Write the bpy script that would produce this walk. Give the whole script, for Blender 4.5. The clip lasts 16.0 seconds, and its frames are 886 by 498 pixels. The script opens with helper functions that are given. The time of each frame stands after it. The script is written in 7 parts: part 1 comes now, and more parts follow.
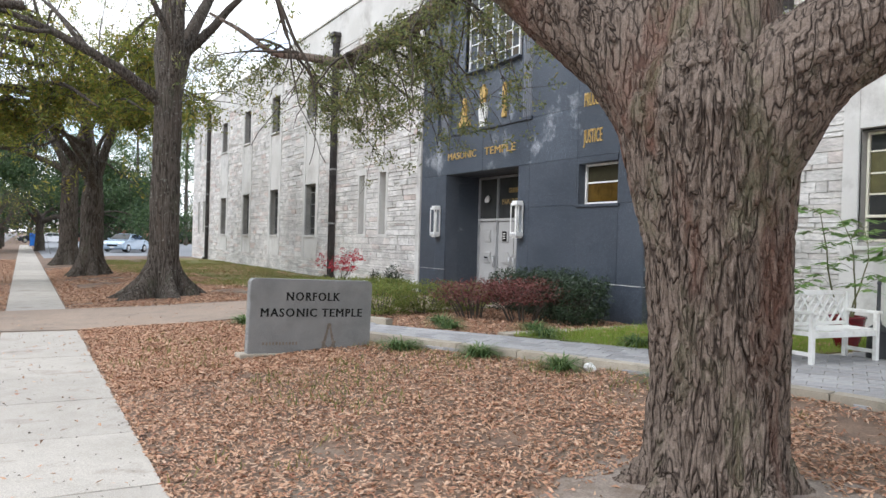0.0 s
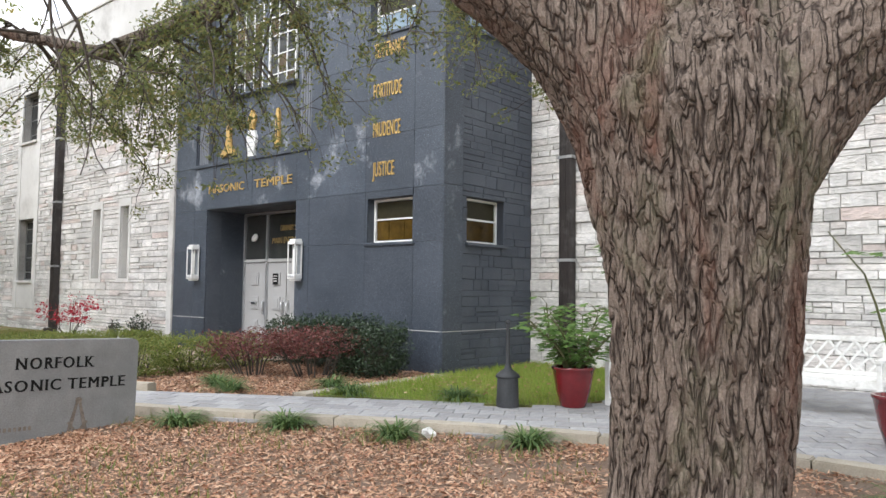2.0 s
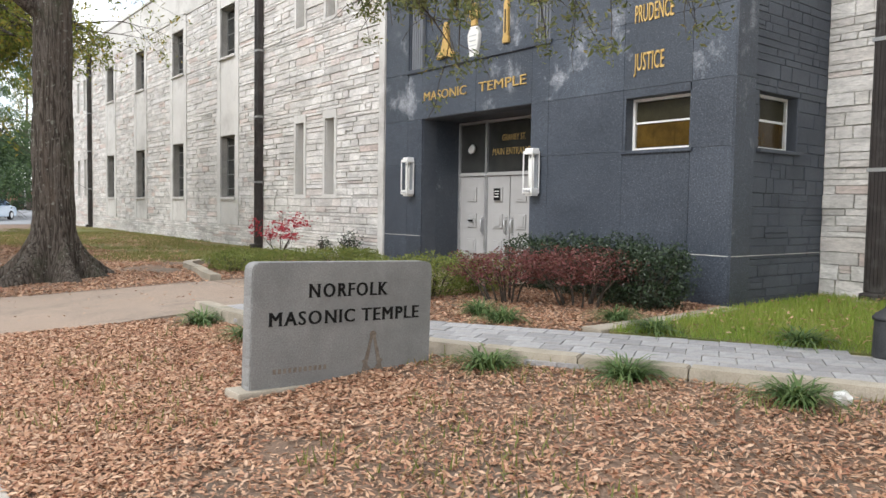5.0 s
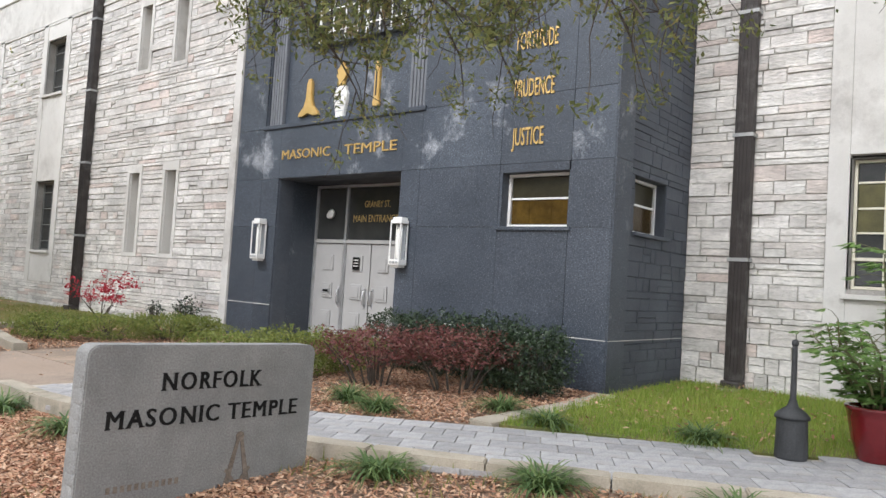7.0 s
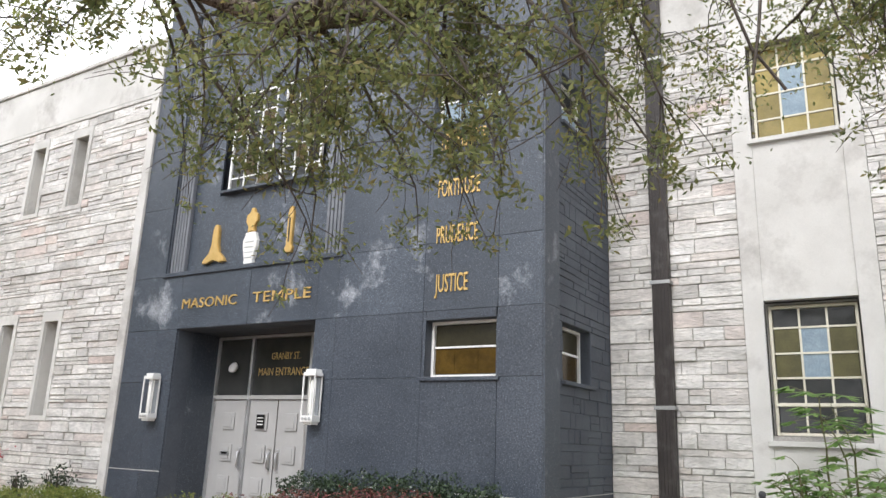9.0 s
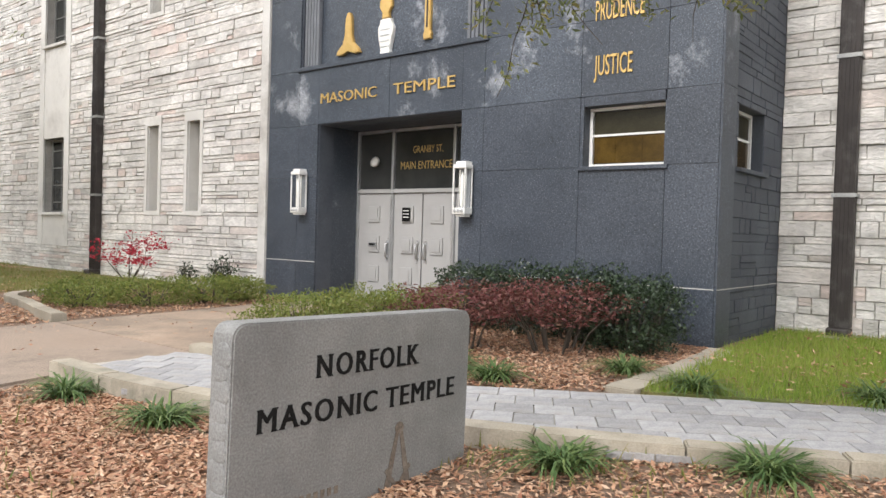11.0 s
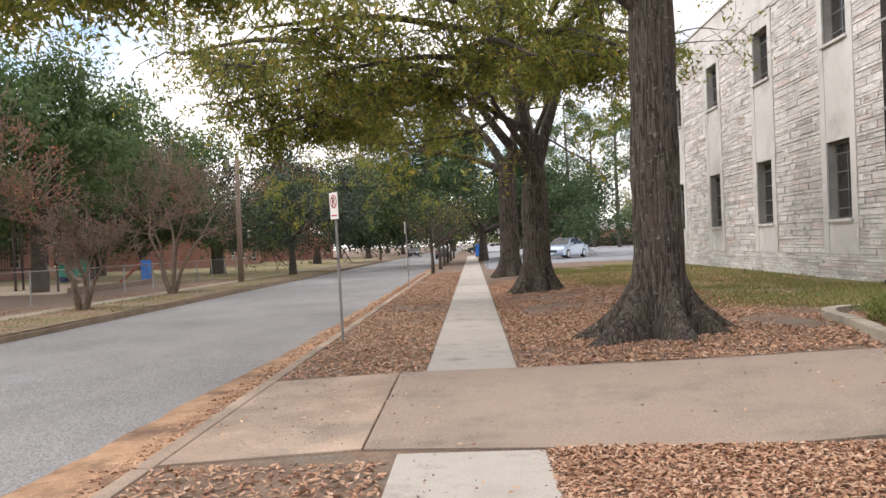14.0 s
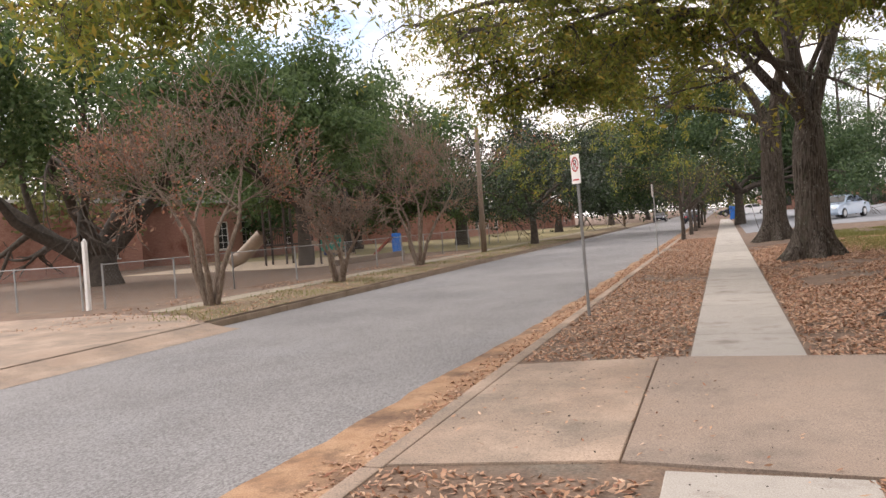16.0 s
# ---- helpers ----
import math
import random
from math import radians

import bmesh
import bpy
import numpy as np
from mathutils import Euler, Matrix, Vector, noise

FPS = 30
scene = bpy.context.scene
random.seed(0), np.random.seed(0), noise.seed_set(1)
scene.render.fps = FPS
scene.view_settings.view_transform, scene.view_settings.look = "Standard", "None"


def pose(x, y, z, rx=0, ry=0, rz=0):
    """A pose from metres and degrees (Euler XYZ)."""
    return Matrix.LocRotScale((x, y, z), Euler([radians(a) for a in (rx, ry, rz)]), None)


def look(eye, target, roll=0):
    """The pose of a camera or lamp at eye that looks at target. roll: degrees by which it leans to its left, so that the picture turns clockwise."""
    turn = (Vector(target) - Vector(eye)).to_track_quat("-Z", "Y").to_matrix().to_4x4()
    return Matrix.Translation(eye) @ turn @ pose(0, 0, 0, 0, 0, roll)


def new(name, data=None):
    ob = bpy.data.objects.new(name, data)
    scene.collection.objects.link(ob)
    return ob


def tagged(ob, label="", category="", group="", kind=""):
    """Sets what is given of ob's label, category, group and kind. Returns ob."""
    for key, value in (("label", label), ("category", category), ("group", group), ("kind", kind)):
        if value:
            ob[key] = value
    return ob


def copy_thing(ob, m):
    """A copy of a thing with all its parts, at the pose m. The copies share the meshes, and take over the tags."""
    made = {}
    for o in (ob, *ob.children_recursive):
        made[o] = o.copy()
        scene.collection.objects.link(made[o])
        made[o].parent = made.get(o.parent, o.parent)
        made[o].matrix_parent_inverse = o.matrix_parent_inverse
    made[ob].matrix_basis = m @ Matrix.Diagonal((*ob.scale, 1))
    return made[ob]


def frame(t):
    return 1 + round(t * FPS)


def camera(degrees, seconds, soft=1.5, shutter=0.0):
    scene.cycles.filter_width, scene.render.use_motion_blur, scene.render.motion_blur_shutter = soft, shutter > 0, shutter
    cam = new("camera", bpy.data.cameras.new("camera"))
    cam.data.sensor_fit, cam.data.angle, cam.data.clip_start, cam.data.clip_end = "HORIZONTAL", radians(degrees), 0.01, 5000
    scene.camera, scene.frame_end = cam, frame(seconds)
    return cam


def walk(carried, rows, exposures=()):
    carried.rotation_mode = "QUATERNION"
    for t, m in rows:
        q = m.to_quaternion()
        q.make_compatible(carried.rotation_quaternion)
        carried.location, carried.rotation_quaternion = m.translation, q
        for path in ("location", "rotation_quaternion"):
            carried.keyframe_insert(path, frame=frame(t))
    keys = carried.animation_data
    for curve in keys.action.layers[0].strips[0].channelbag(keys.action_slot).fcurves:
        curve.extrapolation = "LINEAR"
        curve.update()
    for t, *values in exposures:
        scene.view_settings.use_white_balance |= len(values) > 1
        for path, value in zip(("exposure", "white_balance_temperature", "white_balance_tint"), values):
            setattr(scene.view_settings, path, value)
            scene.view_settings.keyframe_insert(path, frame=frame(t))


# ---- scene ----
cam = camera(61.3, 16.0)
PATH = [
    (0, (0.281, -5.168, 1.731), (1.262, -3.425, 1.714), 1.6),
    (0.5, (0.377, -4.72, 1.739), (1.602, -3.139, 1.765), 1.2),
    (1, (0.464, -4.285, 1.729), (1.836, -2.831, 1.792), 1.2),
    (1.5, (0.512, -3.812, 1.723), (1.993, -2.471, 1.817), 0.5),
    (2, (0.548, -3.349, 1.726), (2.058, -2.042, 1.836), 0.7),
    (2.5, (0.593, -2.891, 1.733), (2.057, -1.532, 1.837), 1.2),
    (3, (0.511, -2.378, 1.718), (1.937, -0.98, 1.837), 2.0),
    (3.5, (0.529, -1.908, 1.698), (1.942, -0.497, 1.806), 3.4),
    (4, (0.496, -1.523, 1.68), (1.905, -0.103, 1.712), 2.8),
    (4.5, (0.471, -1.148, 1.655), (1.761, 0.378, 1.578), 1.2),
    (4.7, (0.494, -0.979, 1.641), (1.72, 0.598, 1.532), 0.9),
    (6.8, (0.813, 0.204, 1.674), (2.261, 1.583, 1.63), 3.4),
    (7, (0.834, 0.332, 1.69), (2.374, 1.605, 1.777), 3.6),
    (7.5, (0.972, 0.553, 1.688), (2.618, 1.623, 2.068), 2.6),
    (8, (0.971, 0.751, 1.622), (2.615, 1.742, 2.185), 2.1),
    (8.2, (1.017, 0.831, 1.624), (2.653, 1.8, 2.243), 2.1),
    (10.3, (0.997, 1.509, 1.68), (2.599, 2.702, 1.788), 2.2),
    (10.5, (0.964, 1.657, 1.652), (2.549, 2.875, 1.709), 2.3),
    (11, (0.968, 1.939, 1.618), (2.52, 3.2, 1.575), 1.7),
    (11.5, (0.918, 2.175, 1.611), (2.391, 3.526, 1.545), 1.4),
    (12, (0.927, 2.444, 1.639), (2.179, 4.003, 1.595), 0.5),
    (12.5, (0.882, 2.793, 1.599), (1.902, 4.513, 1.573), -0.4),
    (12.8, (0.818, 2.927, 1.592), (1.699, 4.723, 1.566), -1.1),
    (13, (0.799, 3.112, 1.6), (1.556, 4.963, 1.579), -1.7),
    (13.5, (0.722, 3.459, 1.607), (1.035, 5.434, 1.6), -2.1),
    (14, (0.656, 3.679, 1.624), (0.577, 5.677, 1.612), -2.3),
    (14.5, (0.566, 3.95, 1.626), (0.315, 5.934, 1.619), -2.2),
    (15, (0.545, 4.247, 1.616), (0.107, 6.199, 1.611), -2.3),
    (15.5, (0.532, 4.469, 1.638), (-0.089, 6.37, 1.605), -2.7),
    (16, (0.437, 4.729, 1.624), (-0.271, 6.599, 1.563), -4.2),
]
walk(cam, [(t, look(eye, target, roll)) for t, eye, target, roll in PATH],
     [(0, 0.46, 5950, 11), (1.5, 0.68, 6050, 11), (3, 0.7, 6220, 11), (4.5, 0.58, 6280, 11), (8, 0.6, 6150, 12), (11, 0.7, 6450, 12), (12, 0.68, 6500, 13), (13, 0.5, 6500, 14), (14, 0.4, 6550, 16), (16, 0.36, 6800, 19)])

# ---- world, sun ----
def nd(nt, kind, **ins):
    n = nt.nodes.new(kind)
    for k, v in ins.items():
        n.inputs[k.replace("_", " ")].default_value = v
    return n


SUN_EL, SUN_AZ = radians(44), radians(270)
world = bpy.data.worlds.new("world")
scene.world = world
world.use_nodes = True
wt = world.node_tree
wt.nodes.clear()
sky = wt.nodes.new("ShaderNodeTexSky")
sky.sky_type, sky.sun_disc = "NISHITA", False
sky.sun_elevation, sky.sun_rotation = SUN_EL, SUN_AZ
bg_sky = nd(wt, "ShaderNodeBackground", Strength=0.2)
bg_cloud = nd(wt, "ShaderNodeBackground", Color=(1.0, 0.99, 0.97, 1), Strength=1.45)
wco = wt.nodes.new("ShaderNodeTexCoord")
wmap = wt.nodes.new("ShaderNodeMapping")
wmap.inputs["Scale"].default_value = (1, 1, 2.2)
wno = nd(wt, "ShaderNodeTexNoise", Scale=2.6, Detail=7.0, Roughness=0.55)
wra = wt.nodes.new("ShaderNodeValToRGB")
wra.color_ramp.elements[0].position, wra.color_ramp.elements[1].position = 0.36, 0.48
wmix = wt.nodes.new("ShaderNodeMixShader")
wout = wt.nodes.new("ShaderNodeOutputWorld")
wt.links.new(wco.outputs["Generated"], wmap.inputs["Vector"])
wt.links.new(wmap.outputs["Vector"], wno.inputs["Vector"])
wt.links.new(wno.outputs["Fac"], wra.inputs["Fac"])
wt.links.new(wra.outputs["Color"], wmix.inputs["Fac"])
wt.links.new(sky.outputs["Color"], bg_sky.inputs["Color"])
wt.links.new(bg_sky.outputs[0], wmix.inputs[1])
wt.links.new(bg_cloud.outputs[0], wmix.inputs[2])
wt.links.new(wmix.outputs[0], wout.inputs[0])
sun_data = bpy.data.lights.new("sun", "SUN")
sun_data.energy, sun_data.angle, sun_data.color = 1.5, radians(20), (1, 0.96, 0.9)
sun = new("sun", sun_data)
sun_way = Vector((math.sin(SUN_AZ) * math.cos(SUN_EL), math.cos(SUN_AZ) * math.cos(SUN_EL), math.sin(SUN_EL)))
sun.matrix_world = look(sun_way * 60, (0, 0, 0))

# ---- materials ----
def rgba(c):
    return (*c, 1) if len(c) == 3 else c


def mix_rgb(nt, a, b, fac, kind="MIX"):
    n = nt.nodes.new("ShaderNodeMix")
    n.data_type, n.blend_type = "RGBA", kind
    for sock, v in ((6, a), (7, b), (0, fac)):
        if isinstance(v, (int, float)):
            n.inputs[sock].default_value = v
        elif isinstance(v, tuple):
            n.inputs[sock].default_value = rgba(v)
        else:
            nt.links.new(v, n.inputs[sock])
    return n.outputs[2]


def ramp(nt, fac, lo, hi, a=(0, 0, 0), b=(1, 1, 1)):
    n = nt.nodes.new("ShaderNodeValToRGB")
    e = n.color_ramp.elements
    e[0].position, e[1].position, e[0].color, e[1].color = lo, hi, rgba(a), rgba(b)
    nt.links.new(fac, n.inputs[0])
    return n.outputs[0]


def mat(name, c1, c2, scale=3.0, fine=60.0, rough=0.75, bump=0.25, metal=0.0, stretch=(1, 1, 1), stain=None, stain_scale=0.6,
        stain_lo=0.52, stain_hi=0.68, rand=0.0, island=None, spec=0.4, depth=0.004, grain=0.25, coat=0.0, speck=None):
    """Two scales of noise between two colours, a stain colour with its own shape, and fine relief."""
    m = bpy.data.materials.new(name)
    m.use_nodes = True
    nt = m.node_tree
    bsdf = nt.nodes["Principled BSDF"]
    co = nt.nodes.new("ShaderNodeTexCoord")
    mp = nt.nodes.new("ShaderNodeMapping")
    mp.inputs["Scale"].default_value = stretch
    nt.links.new(co.outputs["Object"], mp.inputs[0])
    big = nd(nt, "ShaderNodeTexNoise", Scale=scale, Detail=5.0, Roughness=0.6)
    small = nd(nt, "ShaderNodeTexNoise", Scale=fine, Detail=4.0, Roughness=0.65)
    for n in (big, small):
        nt.links.new(mp.outputs[0], n.inputs["Vector"])
    col = mix_rgb(nt, c1, c2, ramp(nt, big.outputs[0], 0.35, 0.65))
    if island:
        geo = nt.nodes.new("ShaderNodeNewGeometry")
        r = nt.nodes.new("ShaderNodeValToRGB")
        e = r.color_ramp.elements
        while len(e) < len(island):
            e.new(0.5)
        for k, c in enumerate(island):
            e[k].position, e[k].color = k / (len(island) - 1), rgba(c)
        own = nt.nodes.new("ShaderNodeObjectInfo")
        add, wrap = nt.nodes.new("ShaderNodeMath"), nt.nodes.new("ShaderNodeMath")
        add.operation, wrap.operation = "ADD", "FRACT"
        nt.links.new(geo.outputs["Random Per Island"], add.inputs[0])
        nt.links.new(own.outputs["Random"], add.inputs[1])
        nt.links.new(add.outputs[0], wrap.inputs[0])
        nt.links.new(wrap.outputs[0], r.inputs[0])
        col = r.outputs[0] if not grain else mix_rgb(nt, r.outputs[0], ramp(nt, big.outputs[0], 0.3, 0.7, (0.7, 0.7, 0.7), (1.2, 1.2, 1.2)), 1.0, "MULTIPLY")
    if stain:
        st = nd(nt, "ShaderNodeTexNoise", Scale=stain_scale, Detail=6.0, Roughness=0.7)
        nt.links.new(co.outputs["Object"], st.inputs["Vector"])
        col = mix_rgb(nt, col, stain, ramp(nt, st.outputs[0], stain_lo, stain_hi))
    if speck:
        sp = nd(nt, "ShaderNodeTexNoise", Scale=85.0, Detail=2.0, Roughness=0.5)
        nt.links.new(co.outputs["Object"], sp.inputs["Vector"])
        col = mix_rgb(nt, col, speck, ramp(nt, sp.outputs[0], 0.64, 0.7))
    if grain:
        lo, hi = 1 - grain, 1 + grain
        col = mix_rgb(nt, col, ramp(nt, small.outputs[0], 0.3, 0.7, (lo, lo, lo), (hi, hi, hi)), 1.0, "MULTIPLY")
    if rand:
        info = nt.nodes.new("ShaderNodeObjectInfo")
        lo, hi = 1 - rand, 1 + rand
        col = mix_rgb(nt, col, ramp(nt, info.outputs["Random"], 0, 1, (lo, lo, lo), (hi, hi, hi)), 1.0, "MULTIPLY")
    nt.links.new(col, bsdf.inputs["Base Color"])
    bsdf.inputs["Roughness"].default_value, bsdf.inputs["Metallic"].default_value = rough, metal
    bsdf.inputs["Specular IOR Level"].default_value, bsdf.inputs["Coat Weight"].default_value = spec, coat
    if bump:
        b = nd(nt, "ShaderNodeBump", Strength=bump, Distance=depth)
        nt.links.new(small.outputs[0], b.inputs["Height"])
        nt.links.new(b.outputs[0], bsdf.inputs["Normal"])
    return m


def leaf_mat(name, colours, rough=0.55, trans=0.35):
    """Leaves that take a colour each and let some light through."""
    m = mat(name, colours[0], colours[-1], island=colours, rough=rough, bump=0, scale=0.8, grain=0.0)
    nt = m.node_tree
    bsdf, out = nt.nodes["Principled BSDF"], nt.nodes["Material Output"]
    tr = nt.nodes.new("ShaderNodeBsdfTranslucent")
    nt.links.new(bsdf.inputs["Base Color"].links[0].from_socket, tr.inputs[0])
    mx = nt.nodes.new("ShaderNodeMixShader")
    mx.inputs[0].default_value = trans
    nt.links.new(bsdf.outputs[0], mx.inputs[1])
    nt.links.new(tr.outputs[0], mx.inputs[2])
    nt.links.new(mx.outputs[0], out.inputs[0])
    return m


def bark_mat(name, light, dark, patch, across=24.0, along=5.0, moss=None, wide=0.08, deep=0.03, lichen=None):
    """Ridged bark: long fissures that wander and join along the trunk, streaks of a second colour, moss and lichen."""
    m = bpy.data.materials.new(name)
    m.use_nodes = True
    nt = m.node_tree
    bsdf = nt.nodes["Principled BSDF"]
    co = nt.nodes.new("ShaderNodeTexCoord")

    def scaled(x, y, z, at=(0, 0, 0)):
        mp = nt.nodes.new("ShaderNodeMapping")
        mp.inputs["Scale"].default_value, mp.inputs["Location"].default_value = (x, y, z), at
        nt.links.new(co.outputs["Object"], mp.inputs[0])
        return mp.outputs[0]

    def cloud(vector, scale, detail=4.0, rough=0.6):
        n = nd(nt, "ShaderNodeTexNoise", Scale=scale, Detail=detail, Roughness=rough)
        nt.links.new(vector, n.inputs["Vector"])
        return n

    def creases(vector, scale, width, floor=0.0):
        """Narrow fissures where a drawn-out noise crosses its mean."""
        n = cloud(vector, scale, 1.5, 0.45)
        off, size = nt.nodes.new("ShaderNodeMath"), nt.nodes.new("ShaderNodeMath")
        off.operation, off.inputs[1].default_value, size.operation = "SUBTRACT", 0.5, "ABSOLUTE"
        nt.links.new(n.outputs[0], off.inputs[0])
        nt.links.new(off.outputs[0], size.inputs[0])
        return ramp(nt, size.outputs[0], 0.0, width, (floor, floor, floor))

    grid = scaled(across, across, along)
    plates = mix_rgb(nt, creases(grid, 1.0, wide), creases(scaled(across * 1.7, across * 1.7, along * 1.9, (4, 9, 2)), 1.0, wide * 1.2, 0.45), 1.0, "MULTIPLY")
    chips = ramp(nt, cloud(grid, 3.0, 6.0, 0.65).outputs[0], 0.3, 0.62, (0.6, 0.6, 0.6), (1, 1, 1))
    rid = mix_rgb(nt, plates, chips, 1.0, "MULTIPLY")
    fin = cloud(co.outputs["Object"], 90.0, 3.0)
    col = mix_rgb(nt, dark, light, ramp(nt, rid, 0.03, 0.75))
    col = mix_rgb(nt, col, patch, ramp(nt, cloud(scaled(3.2, 3.2, 0.55), 1.0).outputs[0], 0.54, 0.66, (0, 0, 0), (0.6, 0.6, 0.6)))
    if moss:
        col = mix_rgb(nt, col, moss, ramp(nt, cloud(scaled(1, 1, 0.6, (7, 3, 1)), 2.3, 6.0, 0.7).outputs[0], 0.54, 0.7, (0, 0, 0), (0.75, 0.75, 0.75)))
    if lichen:
        col = mix_rgb(nt, col, lichen, ramp(nt, cloud(co.outputs["Object"], 15.0, 4.0, 0.6).outputs[0], 0.6, 0.66, (0, 0, 0), (0.7, 0.7, 0.7)))
    col = mix_rgb(nt, col, ramp(nt, fin.outputs[0], 0.3, 0.7, (0.72, 0.72, 0.72), (1.22, 1.22, 1.22)), 1.0, "MULTIPLY")
    nt.links.new(col, bsdf.inputs["Base Color"])
    bsdf.inputs["Roughness"].default_value, bsdf.inputs["Specular IOR Level"].default_value = 0.9, 0.2
    b = nd(nt, "ShaderNodeBump", Strength=1.0, Distance=deep)
    nt.links.new(rid, b.inputs["Height"])
    b2 = nd(nt, "ShaderNodeBump", Strength=0.4, Distance=0.004)
    nt.links.new(fin.outputs[0], b2.inputs["Height"])
    nt.links.new(b.outputs[0], b2.inputs["Normal"])
    nt.links.new(b2.outputs[0], bsdf.inputs["Normal"])
    return m


STONE = mat("rough_limestone", (0.53, 0.515, 0.49), (0.67, 0.655, 0.62), scale=1.4, fine=9, bump=1.0, depth=0.035, rough=0.9, grain=0.2, stretch=(1, 1, 3),
            island=[(0.49, 0.475, 0.45), (0.67, 0.655, 0.62), (0.72, 0.705, 0.675), (0.6, 0.585, 0.55), (0.74, 0.725, 0.695), (0.68, 0.655, 0.62), (0.64, 0.595, 0.555), (0.655, 0.635, 0.605), (0.72, 0.705, 0.68), (0.6, 0.58, 0.55), (0.7, 0.685, 0.655), (0.67, 0.65, 0.615), (0.62, 0.6, 0.565), (0.7, 0.69, 0.66), (0.6, 0.51, 0.465), (0.655, 0.63, 0.595), (0.72, 0.705, 0.675)],
            stain=(0.44, 0.43, 0.405), stain_scale=1.1, stain_lo=0.56, stain_hi=0.76)
MORTAR = mat("mortar", (0.27, 0.26, 0.24), (0.36, 0.345, 0.32), scale=2, fine=50, rough=0.95)
SMOOTH = mat("smooth_limestone", (0.55, 0.54, 0.51), (0.64, 0.63, 0.6), scale=0.8, fine=70, rough=0.85, bump=0.15, grain=0.06, stain=(0.4, 0.385, 0.36), stain_scale=0.7, stain_lo=0.5)
GRANITE = mat("dark_granite", (0.04, 0.05, 0.066), (0.06, 0.073, 0.093), scale=0.7, fine=42, rough=0.42, bump=0.25, depth=0.003, grain=0.6,
              stain=(0.31, 0.33, 0.36), stain_scale=0.9, stain_lo=0.585, stain_hi=0.72, rand=0.12, spec=0.5, speck=(0.24, 0.26, 0.29))
GRANITE_LOW = mat("clean_dark_granite", (0.038, 0.047, 0.062), (0.057, 0.068, 0.087), scale=0.7, fine=42, rough=0.4, bump=0.25, depth=0.003, grain=0.65, rand=0.1, spec=0.5, speck=(0.22, 0.24, 0.27))
DULL_KERB = mat("leaf_stained_kerb", (0.22, 0.165, 0.115), (0.31, 0.24, 0.175), scale=2, fine=60, rough=0.95, bump=0.4, grain=0.2)
FLUTED = mat("honed_grey_granite", (0.13, 0.14, 0.157), (0.18, 0.193, 0.212), scale=1.5, fine=60, rough=0.6, bump=0.2, grain=0.2)
PAINTED = mat("dark_painted_stone", (0.058, 0.067, 0.083), (0.083, 0.094, 0.112), scale=1.2, fine=40, rough=0.6, bump=0.6, depth=0.01, grain=0.2, rand=0.1)
GOLD = mat("gilded_metal", (0.6, 0.4, 0.13), (0.68, 0.48, 0.19), scale=6, rough=0.45, bump=0.1, metal=0.6, grain=0.08)
WHITE_ENAMEL = mat("white_enamel", (0.76, 0.76, 0.72), (0.82, 0.82, 0.78), rough=0.4, bump=0.05, grain=0.04)
FRAME_WHITE = mat("white_painted_metal", (0.72, 0.72, 0.7), (0.8, 0.8, 0.78), rough=0.45, bump=0.05, grain=0.05, rand=0.05)
STEEL = mat("dull_steel", (0.5, 0.51, 0.52), (0.62, 0.63, 0.64), rough=0.38, metal=0.8, bump=0.06, grain=0.06)
DOOR_GREY = mat("grey_painted_door", (0.36, 0.36, 0.355), (0.4, 0.4, 0.395), scale=1.5, rough=0.5, bump=0.06, grain=0.04)
PIPE = mat("brown_downpipe", (0.022, 0.018, 0.016), (0.04, 0.033, 0.03), rough=0.5, bump=0.1, stain=(0.09, 0.085, 0.08), stain_scale=2.5)
DARK = mat("dark_porch_shade", (0.02, 0.02, 0.02), (0.035, 0.033, 0.03), rough=0.8)
DIM_PANE = mat("dim_olive_pane", (0.03, 0.027, 0.015), (0.05, 0.045, 0.025), scale=2.5, rough=0.3, bump=0.05, spec=0.25)
AMBER = mat("amber_glass", (0.045, 0.027, 0.007), (0.085, 0.052, 0.012), scale=4, rough=0.15, bump=0.05, grain=0.15, rand=0.3)
YELLOW = mat("yellow_pane", (0.24, 0.19, 0.05), (0.33, 0.26, 0.08), scale=4, rough=0.15, bump=0.05, grain=0.12, rand=0.3)
OLIVE = mat("olive_blind", (0.07, 0.065, 0.025), (0.12, 0.11, 0.04), scale=2, rough=0.35, grain=0.15)
BLIND = mat("pale_blind", (0.2, 0.27, 0.33), (0.28, 0.36, 0.42), rough=0.6, stretch=(1, 1, 1))
DARK_GLASS = mat("dark_window_glass", (0.028, 0.03, 0.03), (0.05, 0.052, 0.05), scale=1.2, rough=0.06, bump=0, grain=0.1, spec=0.32)
SLATE = mat("grey_sign_stone", (0.18, 0.182, 0.178), (0.235, 0.235, 0.228), scale=2.0, fine=85, rough=0.75, bump=0.4, depth=0.003, grain=0.3, stain=(0.15, 0.15, 0.145), stain_scale=1.3, stain_lo=0.5, stain_hi=0.7)
LETTER = mat("black_letter_paint", (0.008, 0.008, 0.008), (0.014, 0.014, 0.014), rough=0.9, bump=0, spec=0.15)
RUST = mat("rust_brown_emblem", (0.13, 0.105, 0.083), (0.2, 0.17, 0.14), scale=9, rough=0.9, grain=0.3)
CONCRETE = mat("grey_concrete", (0.35, 0.325, 0.285), (0.45, 0.42, 0.375), scale=1.1, fine=90, rough=0.92, bump=0.5, depth=0.004, grain=0.24, stain=(0.25, 0.22, 0.185), stain_scale=1.1, rand=0.07)
